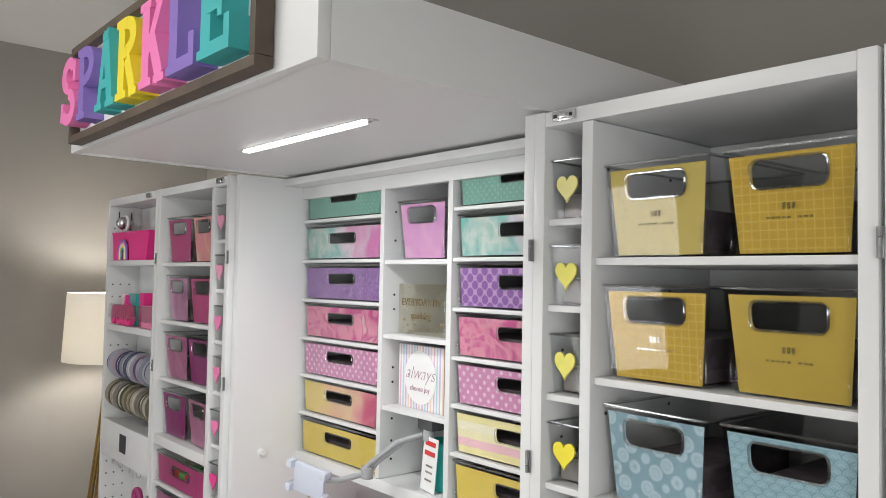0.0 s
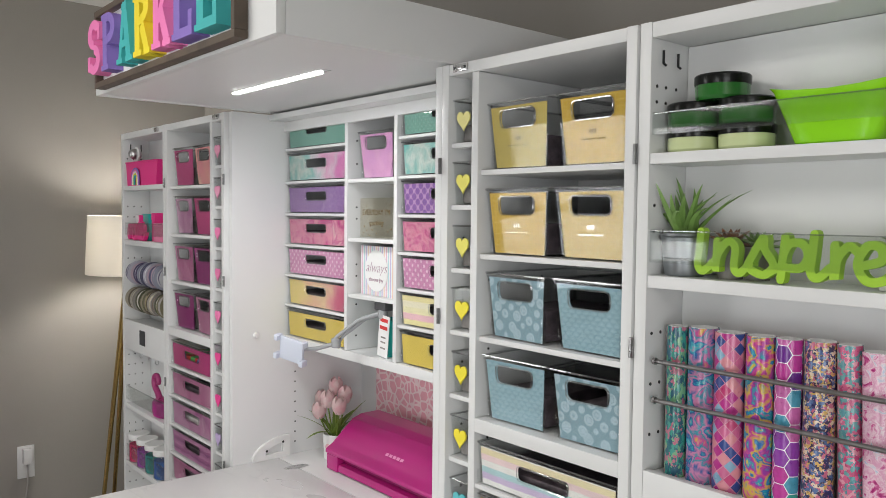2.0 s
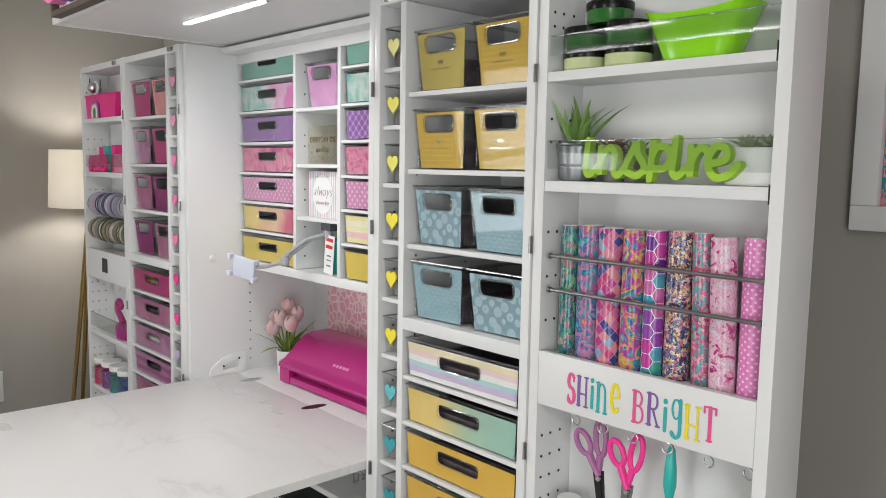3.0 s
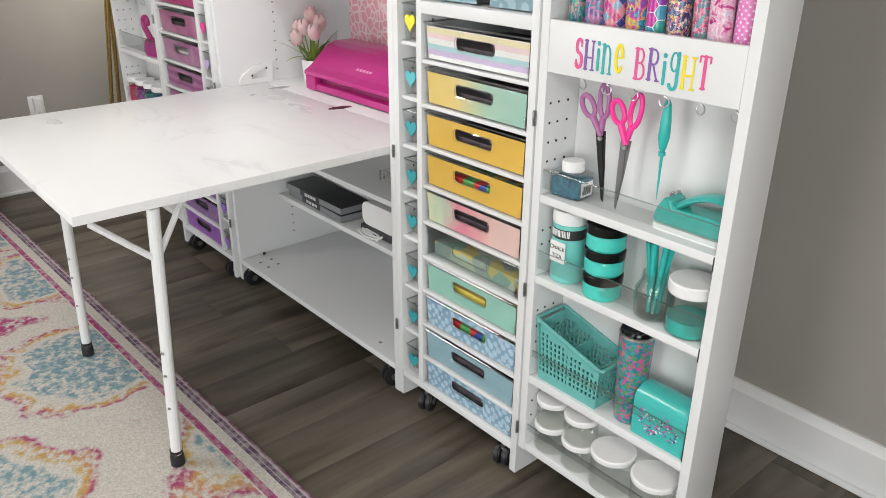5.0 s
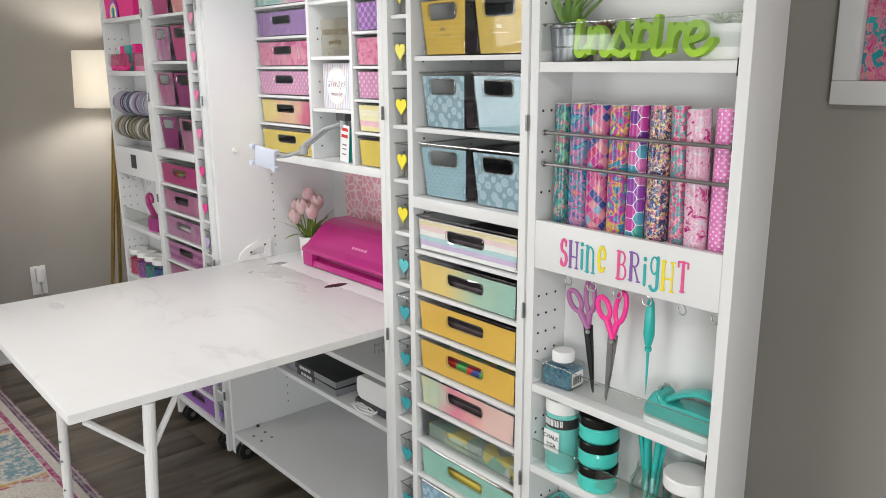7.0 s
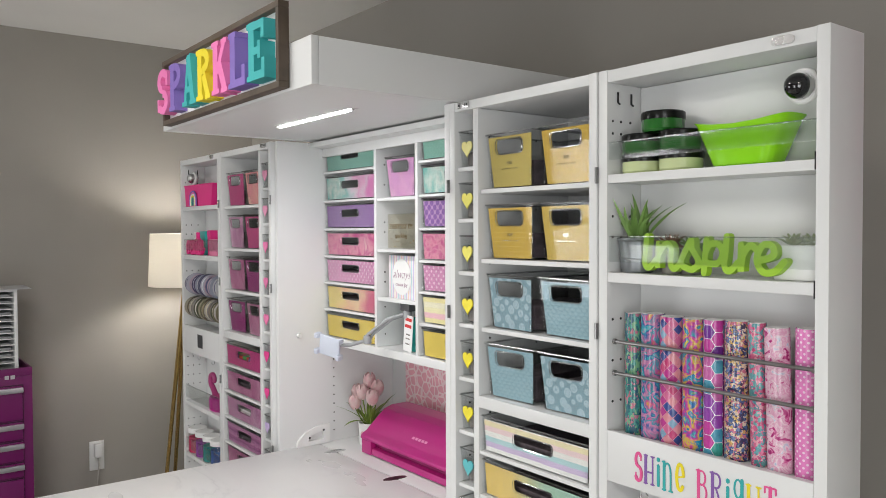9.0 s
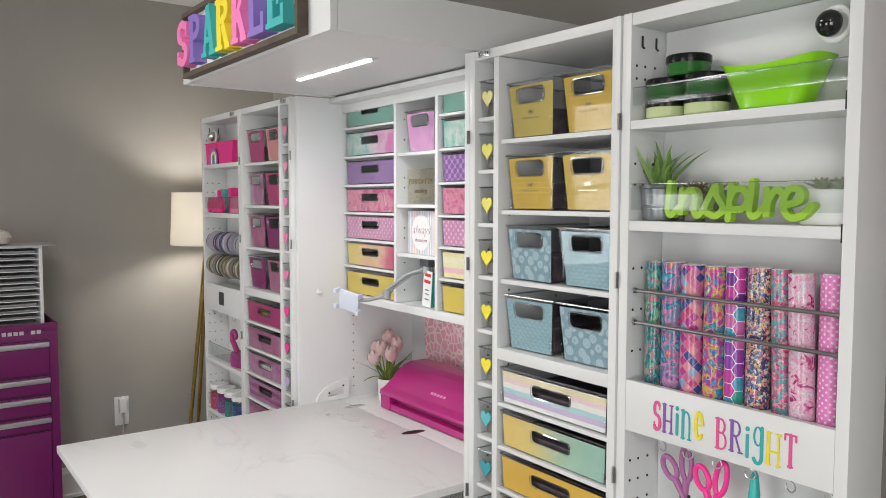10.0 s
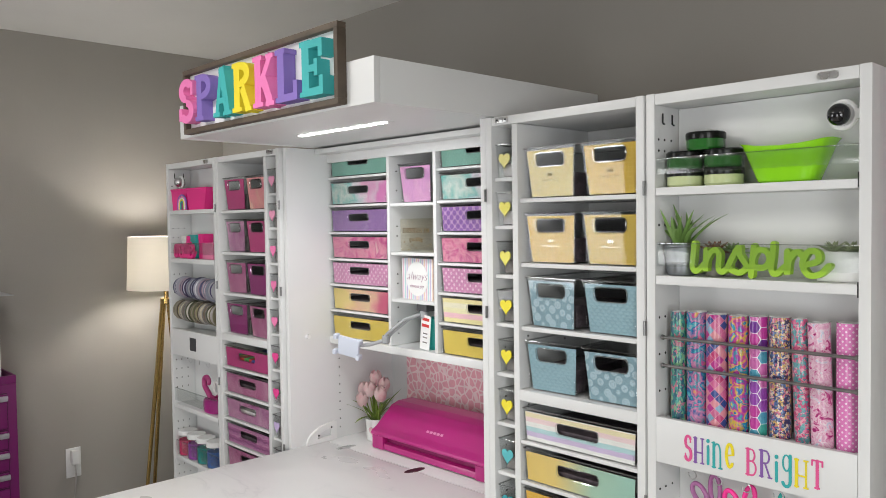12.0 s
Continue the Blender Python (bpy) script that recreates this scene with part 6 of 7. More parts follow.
for y, z in ((-0.03, 0.06), (-0.1, 0.035)):
    part("screw", lathe(bmesh.new(), [(0.005, 0), (0.004, 0.002)], (0, 0, 0), 8), DARK, quad, at=(0.0135, y, z), turn=(0, 90, 0))
for x, dark in ((-2.0, False), (-1.54, True)):
    hg = thing("flap_plate", (x, 1.25, 0.9215), 6, "flat steel flap plate let into the worktop", "steel plate", "flap plates")
    bm = bmesh.new()
    plate(bm, [(0.05 * math.cos(a), 0.02 * math.sin(a)) for a in [2 * math.pi * i / 20 for i in range(20)]], (), -0.0015, 0)
    bmesh.ops.rotate(bm, verts=bm.verts, cent=(0, 0, 0), matrix=pose(0, 0, 0, 90, 0, 0).to_3x3())
    part("leaf", bm, mat("dark_bronze", (0.10, 0.055, 0.06), 0.35, 0.8) if dark else CHROME, hg, at=(0, 0, 0.0002), turn=(0, 0, 78))

pot = thing("tulip_pot", (-2.0, 1.425, 0.9215), 0, "white pot of pale pink artificial tulips", "potted flowers")
part("pot", lathe(bmesh.new(), [(0.042, 0), (0.045, 0.003), (0.05, 0.098), (0.049, 0.1), (0.045, 0.098), (0.043, 0.08), (0, 0.08)]), WLID, pot, "white ceramic pot")
bm = bmesh.new()
plate(bm, [(x, z + 0.05) for x, z in heart_outline(0.022)], (), -0.0505, -0.0475)
part("heart_print", bm, mat("faint_pink_print", (0.78, 0.5, 0.54), 0.5), pot, at=(0.012, 0.001, 0), turn=(0, 0, 20))
TULIP = wash("pale_pink_petal", [(0.82, 0.52, 0.55), (0.86, 0.66, 0.66), (0.87, 0.76, 0.73)], 30, 0.5, False, 0.0)
STEM = mat("tulip_green", (0.15, 0.23, 0.03), 0.5, var=0.25, scale=30)
trng = random.Random(5)
for i, (dx, dy, h) in enumerate(((-0.05, -0.03, 0.225), (0.005, -0.04, 0.235), (0.07, -0.03, 0.22), (0.0, 0.0, 0.28), (-0.025, -0.06, 0.19), (0.035, 0.02, 0.25))):
    st = bmesh.new()
    tube(st, [(dx * 0.2, dy * 0.2, 0.08), (dx * 0.6, dy * 0.6, h * 0.6), (dx, dy, h - 0.02)], 0.003, 6)
    part("stem", st, STEM, pot)
    for k in range(5):
        pe = bmesh.new()
        a = k * 2 * math.pi / 5 + i
        rings = []
        for q in range(7):
            t = q / 6
            rad = 0.029 * math.sin(math.pi * (0.12 + 0.72 * t)) ** 0.8
            w = 0.75 * math.sin(math.pi * (0.15 + 0.8 * t)) ** 0.7
            rings.append([pe.verts.new((dx + rad * math.cos(a + w * u), dy + rad * math.sin(a + w * u), h - 0.03 + 0.068 * t)) for u in (-1, -0.5, 0, 0.5, 1)])
        for r0, r1 in zip(rings, rings[1:]):
            for u in range(4):
                pe.faces.new((r0[u], r0[u + 1], r1[u + 1], r1[u])).smooth = True
        bmesh.ops.solidify(pe, geom=pe.faces[:], thickness=0.0012)
        part("petal", pe, TULIP, pot)
for i in range(9):
    bm = bmesh.new()
    blade(bm, (0, 0, 0.082), i * 2.4 + 0.2, trng.uniform(0.75, 1.3), trng.uniform(0.15, 0.19), 0.02, trng.uniform(0.2, 0.6), 0.12, 8)
    part("leaf", bm, STEM, pot)

MAG = mat("magenta_machine_plastic", (0.45, 0.013, 0.19), 0.32, var=0.04, coat=0.25)
# darker copy of the machine's magenta, with the shade below the lid put in
MAGD = mat("magenta_shadow_plastic", (0.32, 0.01, 0.135), 0.4, var=0.04)
cut = thing("cutting_machine", (-1.56, 1.335, 0.9215), 0, "magenta desktop craft cutting machine with a sloped lid", "cutting machine")


def slab_x(prof, x0, x1, bevel=0.0):
    bm = bmesh.new()
    a = [bm.verts.new((x0, y, z)) for y, z in prof]
    b = [bm.verts.new((x1, y, z)) for y, z in prof]
    for i in range(len(prof)):
        j = (i + 1) % len(prof)
        bm.faces.new((a[i], a[j], b[j], b[i]))
    bm.faces.new(a), bm.faces.new(b)
    bmesh.ops.recalc_face_normals(bm, faces=bm.faces)
    if bevel:
        bmesh.ops.bevel(bm, geom=bm.edges[:], offset=bevel, segments=3, profile=0.6, affect="EDGES")
    return bm


part("lid", slab_x([(-0.012, 0.062), (-0.01, 0.078), (0.02, 0.094), (0.11, 0.172), (0.15, 0.185), (0.235, 0.185), (0.24, 0.062)], -0.355, 0.355, 0.006), MAG, cut, "sloped magenta lid")
part("lower_body", slab_x([(0.025, 0.004), (0.025, 0.0615), (0.24, 0.0615), (0.24, 0.004)], -0.35, 0.35, 0.003), MAGD, cut)
for s in (-1, 1):
    a, b = sorted((s * 0.352, s * 0.28))
    part("end_block", slab_x([(-0.006, 0.002), (-0.006, 0.0605), (0.024, 0.0605), (0.024, 0.002)], a, b, 0.004), MAG, cut)
part("front_flap", slab_x([(-0.004, 0.006), (0.0, 0.03), (0.0235, 0.034), (0.0235, 0.006)], -0.279, 0.279, 0.002), MAG, cut)
bm = bmesh.new()
for i in range(5):
    box(bm, -0.05 + i * 0.021, -0.05 + i * 0.021 + 0.015, -0.0004, 0.0004, -0.006, 0.005)
part("printed_mark", bm, mat("pale_pink_print", (0.74, 0.30, 0.50), 0.4), cut, "pale printed bars", at=(0.0, 0.047, 0.1185), turn=(-49, 0, 0))

# ---- lower shelves of the cabinet ----
CASEK = mat("charcoal_case", (0.035, 0.037, 0.04), 0.4, var=0.15)
SLV = mat("silver_case", (0.30, 0.31, 0.32), 0.35, 0.4, var=0.1)
for i, (z, y) in enumerate(((0.401, 1.305), (0.434, 1.3))):
    cs = thing("flat_tool_case", (-1.875, y, z), -2 + 2 * i, "flat charcoal tool case with a silver end", "tool case", "stacked cases on the lower shelf")
    part("case", B(-0.22, 0.23, 0, 0.15, 0, 0.031, bevel=0.004), CASEK, cs)
    part("end_band", B(0.06, 0.2305, -0.0015, 0.15, 0.003, 0.029), SLV, cs)
    part("sleeve", B(-0.2205, -0.1, -0.0015, 0.15, 0.003, 0.029), SLV, cs)
    bm = bmesh.new()
    for q in range(4):
        box(bm, -0.06 + q * 0.024, -0.043 + q * 0.024, -0.002, -0.0004, 0.009, 0.022)
    part("printed_mark", bm, C_WHITE, cs, "pale printed bars")
lam = thing("laminator", (-1.83, 1.475, 0.401), -2, "long white and grey laminator on the lower shelf", "laminator")
part("body", B(-0.25, 0.25, 0, 0.16, 0, 0.06, bevel=0.012), C_GREY, lam)
part("trim", B(-0.245, 0.245, -0.006, 0.02, 0.045, 0.066, bevel=0.003), WLID, lam, "white edge trim")
iron = thing("heat_press", (-1.42, 1.38, 0.401), 0, "white hand heat press with a black base and cord", "heat press")
part("plate", B(-0.12, 0.12, -0.06, 0.14, 0.0, 0.03, bevel=0.01), CASEK, iron)
bm = bmesh.new()
plate(bm, rounded(-0.115, 0.115, 0.031, 0.13, 0.035, 6), (), -0.05, 0.13)
part("housing", bm, WLID, iron, "white housing")
bm = bmesh.new()
tube(bm, [(-0.03 + 0.07 * math.cos(a * 0.5), -0.09 + 0.016 * math.sin(a * 0.5) + 0.001 * a, 0.007 + 0.0012 * (a % 9)) for a in range(36)], 0.0045, 6)
part("cord", bm, WLID, iron)
rackw = thing("wire_rack", (-1.36, 1.4, 0.6055), 0, "grey wire rack on the upper inner shelf", "wire rack")
for i in range(8):
    bm = bmesh.new()
    tube(bm, [(-0.14, 0.02 * i, 0.003), (-0.14, 0.02 * i, 0.045), (0.14, 0.02 * i, 0.045), (0.14, 0.02 * i, 0.003)], 0.003, 6)
    part("wire", bm, CHROME, rackw)
for x, y in ((-2.057, 1.114), (-2.059, 1.172), (-1.991, 1.118), (-1.994, 1.171), (-1.13, 1.112)):
    pl = lone("screw_cap", lathe(bmesh.new(), [(0.007, 0), (0.006, 0.002), (0, 0.0025)], (0, 0, 0), 12), C_GREY, (x, y, 0.1255), label="small grey screw cap on the cabinet floor", category="screw cap", group="screw caps")
lone("cable_plug", lathe(bmesh.new(), [(0.006, 0), (0.008, 0.003), (0.006, 0.009)], (0, 0, 0), 10), DARK, (-2.131, 1.175, 0.1255), label="small black rubber plug on the cabinet floor", category="plug")

# ---- outer wing of pink supplies ----
PK = mat("hot_pink_plastic", (0.80, 0.03, 0.25), 0.35, var=0.04, coat=0.2)
for x, w in ((-3.2, 0.17), (-3.0, 0.2)):
    pb = thing("pink_tub", (x, 1.125, 1.9975), 3, "hot pink open tub on the top shelf", "tub", "pink tubs")
    bm = bmesh.new()
    for q in (-1, 1):
        a, b = sorted((q * w / 2, q * (w / 2 - 0.004)))
        box(bm, a, b, -0.045, 0.045, 0, 0.11)
    box(bm, -w / 2 + 0.0045, w / 2 - 0.0045, -0.045, -0.041, 0, 0.11)
    box(bm, -w / 2 + 0.0045, w / 2 - 0.0045, 0.041, 0.045, 0, 0.11)
    box(bm, -w / 2 + 0.0045, w / 2 - 0.0045, -0.0405, 0.0405, 0, 0.004)
    taper(bm, w, 0.8, 0.11, 0.0)
    part("body", bm, PK, pb)
    rim = bmesh.new()
    tube(rim, [(-w / 2, -0.046, 0.11), (w / 2, -0.046, 0.11), (w / 2, 0.046, 0.11), (-w / 2, 0.046, 0.11)], 0.004, 6, closed=True)
    part("rim", rim, PK, pb)
rb = thing("rainbow_ornament", (-3.15, 1.074, 1.9975), 0, "small pastel rainbow ornament leaning on the tub", "ornament")
for i, c in enumerate((TEALL, YELL, WLID, PINKL, PURL)):
    r = 0.016 + i * 0.0085
    bm = bmesh.new()
    tube(bm, [(r * math.cos(radians(a)), 0, 0.03 + r * math.sin(radians(a))) for a in range(0, 181, 15)], 0.0042, 6)
    tube(bm, [(-r, 0, 0.003), (-r, 0, 0.03)], 0.0042, 6), tube(bm, [(r, 0, 0.003), (r, 0, 0.03)], 0.0042, 6)
    part("band", bm, c, rb)
for x, w, h, m, lab in ((-3.21, 0.07, 0.12, WLID, "white packet with grey print"), (-3.12, 0.11, 0.125, TEALP, "teal box standing on the shelf"), (-3.02, 0.05, 0.13, PK, "pink carton standing on the shelf")):
    bxo = thing("small_box", (x, 1.14, 1.7405), rnd.uniform(-6, 6), lab, "box", "boxes on the shelf")
    part("carton", B(-w / 2, w / 2, -0.03, 0.03, 0, h, bevel=0.002), m, bxo)
    part("flap", B(-w / 2 + 0.001, w / 2 - 0.001, -0.0315, -0.0305, h * 0.75, h - 0.002), C_WHITE if m is WLID else m, bxo)
cw = thing("cut_out_word", (-3.262, 1.083, 1.7405), 0, "hot pink cut-out word create on the shelf", "word sign")
part("lettering", script_word("create", (0, 0.42, 0.86, 1.42, 2.02, 2.42), 0.072, 0.0075, 0.008, 0.0085, 0.85), PK, cw, "flowing letters reading create")
tray = lone("pink_tray", B(-0.055, 0.055, -0.035, 0.035, 0, 0.085, bevel=0.004), mat("pale_pink_plastic", (0.76, 0.22, 0.38), 0.35), (-2.9, 1.12, 1.7405), label="pale pink plastic tray on the shelf", category="tray")
for z, cols, lab in ((1.6, ((0.42, 0.44, 0.55), (0.80, 0.80, 0.84), (0.10, 0.10, 0.20), (0.72, 0.70, 0.82), (0.80, 0.60, 0.70), (0.07, 0.05, 0.16)), "lilac and navy"), (1.475, ((0.14, 0.15, 0.07), (0.36, 0.32, 0.18), (0.62, 0.55, 0.42), (0.22, 0.17, 0.12), (0.70, 0.66, 0.60), (0.45, 0.42, 0.40)), "olive and beige")):
    rod = thing("ribbon_rod", (-3.04, 1.12, z), 0, "thin steel rod that carries ribbon spools", "rod", "ribbon rods")
    bm = bmesh.new()
    tube(bm, [(-0.25, 0, 0), (0.25, 0, 0)], 0.005, 8)
    part("bar", bm, CHROME, rod)
    for i in range(12):
        sp = thing("ribbon_spool", (-3.25 + i * 0.037 + rnd.uniform(-0.003, 0.003), 1.115, z - 0.018), rnd.uniform(-12, 12), f"spool of {lab} ribbon hanging on a rod", "ribbon spool", "ribbon spools on rods")
        r = 0.056 + rnd.uniform(-0.004, 0.005)
        key = f"ribbon_{lab.split()[0]}_{i % 6}"
        bm = bmesh.new()
        lathe(bm, [(0.024, -0.013), (r - 0.006, -0.013), (r - 0.004, 0.0), (r - 0.006, 0.013), (0.024, 0.013), (0.024, -0.013)], (0, 0, 0), 24)
        part("ribbon", bm, mat(key, tuple(0.8 * q for q in cols[i % 6]), 0.5, var=0.15, scale=60), sp, turn=(0, 90, 0))
        for s in (-0.0145, 0.0145):
            bm = bmesh.new()
            lathe(bm, [(0.022, s - 0.001), (r, s - 0.001), (r, s + 0.001), (0.022, s + 0.001), (0.022, s - 0.001)], (0, 0, 0), 24)
            part("flange", bm, mat(key + "_rim", tuple(0.5 * q + 0.03 for q in cols[(i + 2) % 6]), 0.4), sp, turn=(0, 90, 0))
lone("label_square", B(-0.034, 0.034, -0.002, 0, -0.034, 0.034), mat("charcoal_vinyl", (0.045, 0.045, 0.048), 0.6, var=0.15), (-3.045, FY, 1.292), label="dark square vinyl label on the white panel", category="label")
for x in (-3.22, -3.12, -3.02, -2.92):
    hk = thing("cup_hook", (x, 1.085, 1.216), rnd.uniform(-25, 25), "small dark cup hook under the panel", "hook", "hooks under the panel")
    bm = bmesh.new()
    tube(bm, [(0, 0, 0), (0, 0, -0.008)] + [(0.011 * math.sin(radians(a)), 0, -0.019 + 0.011 * math.cos(radians(a))) for a in range(0, 290, 24)], 0.0017, 8)
    part("hook", bm, CHROME, hk)
fl = thing("pink_tape_dispenser", (-2.93, 1.12, 0.9455), 0, "magenta bird-shaped tape dispenser on the shelf", "tape dispenser")
MAGP = mat("magenta_plastic", (0.50, 0.015, 0.27), 0.32, var=0.05, coat=0.3)
BERRYP = mat("berry_plastic", (0.36, 0.035, 0.16), 0.4)
bm = bmesh.new()
lathe(bm, [(0.05, 0.0), (0.066, 0.004), (0.072, 0.03), (0.07, 0.06), (0.062, 0.07), (0.0, 0.072)], (0, 0, 0), 32)
for v in bm.verts:
    v.co.x *= 1.18
    v.co.y *= 0.66
part("body", bm, MAGP, fl, "glossy magenta base")
bm = bmesh.new()
tube(bm, [tuple(p) for p in smooth_line([(-0.02, -0.01, 0.07), (-0.05, -0.01, 0.1), (-0.082, -0.012, 0.13), (-0.08, -0.012, 0.168), (-0.05, -0.012, 0.178), (-0.03, -0.012, 0.158), (-0.036, -0.012, 0.142)])], 0.015, 12, 0.01)
part("neck", bm, BERRYP, fl, "curved berry pink neck")
bm = bmesh.new()
for yaw, lift, size in ((0.2, 0.75, 0.09), (0.5, 0.5, 0.085), (-0.2, 0.35, 0.08), (2.9, 0.5, 0.06)):
    blade(bm, (0.005, -0.005, 0.068), yaw, lift, size, 0.024, 0.3, 0.5, 6)
part("wing", bm, BERRYP, fl, "folded berry pink wing")
bm = bmesh.new()
tube(bm, [(0.005 + 0.03 * math.cos(a), 0.012, 0.122 + 0.034 * math.sin(a)) for a in [2 * math.pi * i / 20 for i in range(20)]], 0.008, 8, closed=True)
part("tape_roll", bm, C_WHITE, fl, "roll of clear tape")
for i, c in enumerate(((0.60, 0.03, 0.14), (0.30, 0.05, 0.36), (0.02, 0.26, 0.25), (0.04, 0.12, 0.36))):
    jar("craft_jar", (-3.24 + i * 0.108, 1.115, 0.6635), 0.048, 0.135, GLASS, WLID, "clear jar of coloured craft bits with white lid", "coloured craft jars", 0.026, mat(f"craft_bits_{i}", c, 0.5, var=0.4, scale=60), 0.62)

# ---- corner by the side wall ----
lampo = thing("floor_lamp", (-3.80, 1.24, 0.0), 0, "brass tripod floor lamp with a lit white drum shade", "floor lamp")


def shade_material():
    m, n, l, p = base_nodes("linen_shade")
    tr = n.new("ShaderNodeBsdfTranslucent")
    tr.inputs[0].default_value = (0.88, 0.84, 0.76, 1)
    df = n.new("ShaderNodeBsdfDiffuse")
    df.inputs[0].default_value = (0.82, 0.79, 0.73, 1)
    weave = node(n, "ShaderNodeTexNoise", Scale=260.0, Detail=2.0)
    l.new(coords(n, l, (1, 1, 0.3)), weave.inputs["Vector"])
    b = node(n, "ShaderNodeBump", Strength=0.2, Distance=0.001)
    l.new(weave.outputs["Fac"], b.inputs["Height"])
    l.new(b.outputs[0], df.inputs["Normal"])
    mx = n.new("ShaderNodeMixShader")
    mx.inputs[0].default_value = 0.2
    l.new(df.outputs[0], mx.inputs[1])
    l.new(tr.outputs[0], mx.inputs[2])
    l.new(mx.outputs[0], n["Material Output"].inputs[0])
    return m


bm = bmesh.new()
lathe(bm, [(0.222, 1.535), (0.208, 1.852), (0.206, 1.852), (0.22, 1.535), (0.222, 1.535)], (0, 0, 0), 48)
bmesh.ops.delete(bm, geom=[f for f in bm.faces if len(f.verts) > 4], context="FACES_ONLY")
part("shade", bm, shade_material(), lampo, "lit white linen drum shade")
part("hub", lathe(bmesh.new(), [(0.03, 1.44), (0.034, 1.445), (0.034, 1.475), (0.012, 1.48), (0.012, 1.57), (0.016, 1.572), (0.016, 1.59)]), GOLDMETAL, lampo, "brass hub")
for i, a in enumerate((200, 250, 20)):
    bm = bmesh.new()
    ca, sa = math.cos(radians(a)), math.sin(radians(a))
    tube(bm, [(0.02 * ca, 0.02 * sa, 1.45), (0.17 * ca, 0.17 * sa, 0.001)], 0.014, 10, 0.01)
    part("leg", bm, GOLDMETAL, lampo, "brass leg")
bulb = bmesh.new()
bmesh.ops.create_uvsphere(bulb, u_segments=16, v_segments=10, radius=0.03, matrix=Matrix.Translation((0, 0, 1.695)))
b = part("bulb", bulb, glow("warm_bulb", (1.0, 0.85, 0.62), 12.0), lampo)
b.visible_shadow = False

outlet = thing("wall_outlet", (XL + 0.0005, 0.795, 0.484), 90, "white wall outlet with a plugged-in charger", "outlet")
part("plate", B(-0.043, 0.043, -0.007, 0, -0.09, 0.09, bevel=0.003), TRIM, outlet)
part("charger", B(-0.02, 0.024, -0.05, -0.0075, -0.005, 0.08, bevel=0.005), TRIM, outlet, "white charger")
bm = bmesh.new()
box(bm, -0.018, 0.018, -0.009, -0.0072, -0.066, -0.018, 0.001)
part("socket", bm, TRIM, outlet)
bm = bmesh.new()
tube(bm, [tuple(p) for p in smooth_line([(0.0, -0.03, -0.005), (0.0, -0.04, -0.1), (-0.02, -0.035, -0.25), (-0.06, -0.03, -0.4), (-0.12, -0.05, -0.474)])], 0.004, 6)
part("cable", bm, mat("grey_cable", (0.4, 0.38, 0.36), 0.5), outlet)

PURP = mat("plum_powder_coat", (0.155, 0.008, 0.105), 0.32, var=0.05, scale=8, coat=0.3)
PURPD = mat("plum_shadow_gap", (0.05, 0.003, 0.035), 0.5, var=0.05)
ALU = mat("bright_aluminium", (0.75, 0.75, 0.78), 0.3, 0.9, var=0.05)
chest = thing("tool_chest", (-3.655, 0.02, 0.0), 90, "plum steel rolling tool chest with aluminium drawer pulls", "tool chest")
part("carcass", B(-0.344, 0.344, 0.002, 0.46, 0.06, 1.11, bevel=0.004), PURP, chest)
for x0, x1, y0, y1 in ((-0.344, 0.344, 0.0, 0.012), (-0.344, 0.344, 0.45, 0.46), (-0.344, -0.334, 0.0125, 0.4495), (0.334, 0.344, 0.0125, 0.4495)):
    part("top_rim", B(x0, x1, y0, y1, 1.1105, 1.153, bevel=0.002), PURP, chest)
zs = (1.068, 0.876, 0.772, 0.66, 0.575, 0.115, 0.065)
for z1, z0 in zip(zs, zs[1:]):
    # dark plum sheet: the shade in the gap around each drawer front
    part("drawer_gap_shade", B(-0.305, 0.3, -0.001, 0.0018, z0 + 0.002, z1 - 0.002), PURPD, chest)
    d = part("drawer_front", B(-0.3, 0.295, -0.012, -0.0012, z0 + 0.007, z1 - 0.007, bevel=0.003), PURP, chest)
    if z0 == 0.115:
        continue
    bm = bmesh.new()
    box(bm, -0.3, 0.298, -0.03, -0.0125, z1 - 0.042, z1 - 0.014, 0.006)
    part("pull", bm, ALU, d, "bright aluminium pull")
part("lock", lathe(bmesh.new(), [(0.014, 0), (0.014, 0.006), (0.01, 0.009)], (0, 0, 0), 14), ALU, chest, at=(-0.1, 0.002, 1.105), turn=(90, 0, 0))
bm = bmesh.new()
for i in range(7):
    if i != 4:
        box(bm, 0.08 + i * 0.027, 0.08 + i * 0.027 + 0.02, -0.0015, 0.0005, 1.098, 1.118)
part("printed_mark", bm, ALU, chest, "silver printed bars")
for x in (-0.28, 0.28):
    for y in (0.08, 0.4):
        bm = bmesh.new()
        bmesh.ops.create_cone(bm, cap_ends=True, segments=20, radius1=0.032, radius2=0.032, depth=0.024, matrix=Matrix.Translation((x, y, 0.032)) @ pose(0, 0, 0, 0, 90, 0))
        box(bm, x - 0.018, x + 0.018, y - 0.014, y + 0.014, 0.04, 0.0605)
        part("caster", bm, DARK, chest, "black caster")

PAPER = mat("white_paper_stack", (0.42, 0.42, 0.43), 0.7, var=0.05)
tower = thing("paper_organizer", (-3.70, 0.02, 1.112), 90, "white slotted paper organizer full of card sheets", "paper organizer")
for s in (-1, 1):
    a, b = sorted((s * 0.287, s * 0.271))
    part("side_panel", B(a, b, 0, 0.32, 0.0, 0.44, bevel=0.0015), WHITE, tower)
part("back_panel", B(-0.2705, 0.2705, 0.312, 0.32, 0.0, 0.44), WHITE, tower)
part("top_panel", B(-0.287, 0.287, 0, 0.32, 0.4402, 0.452, bevel=0.001), WHITE, tower)
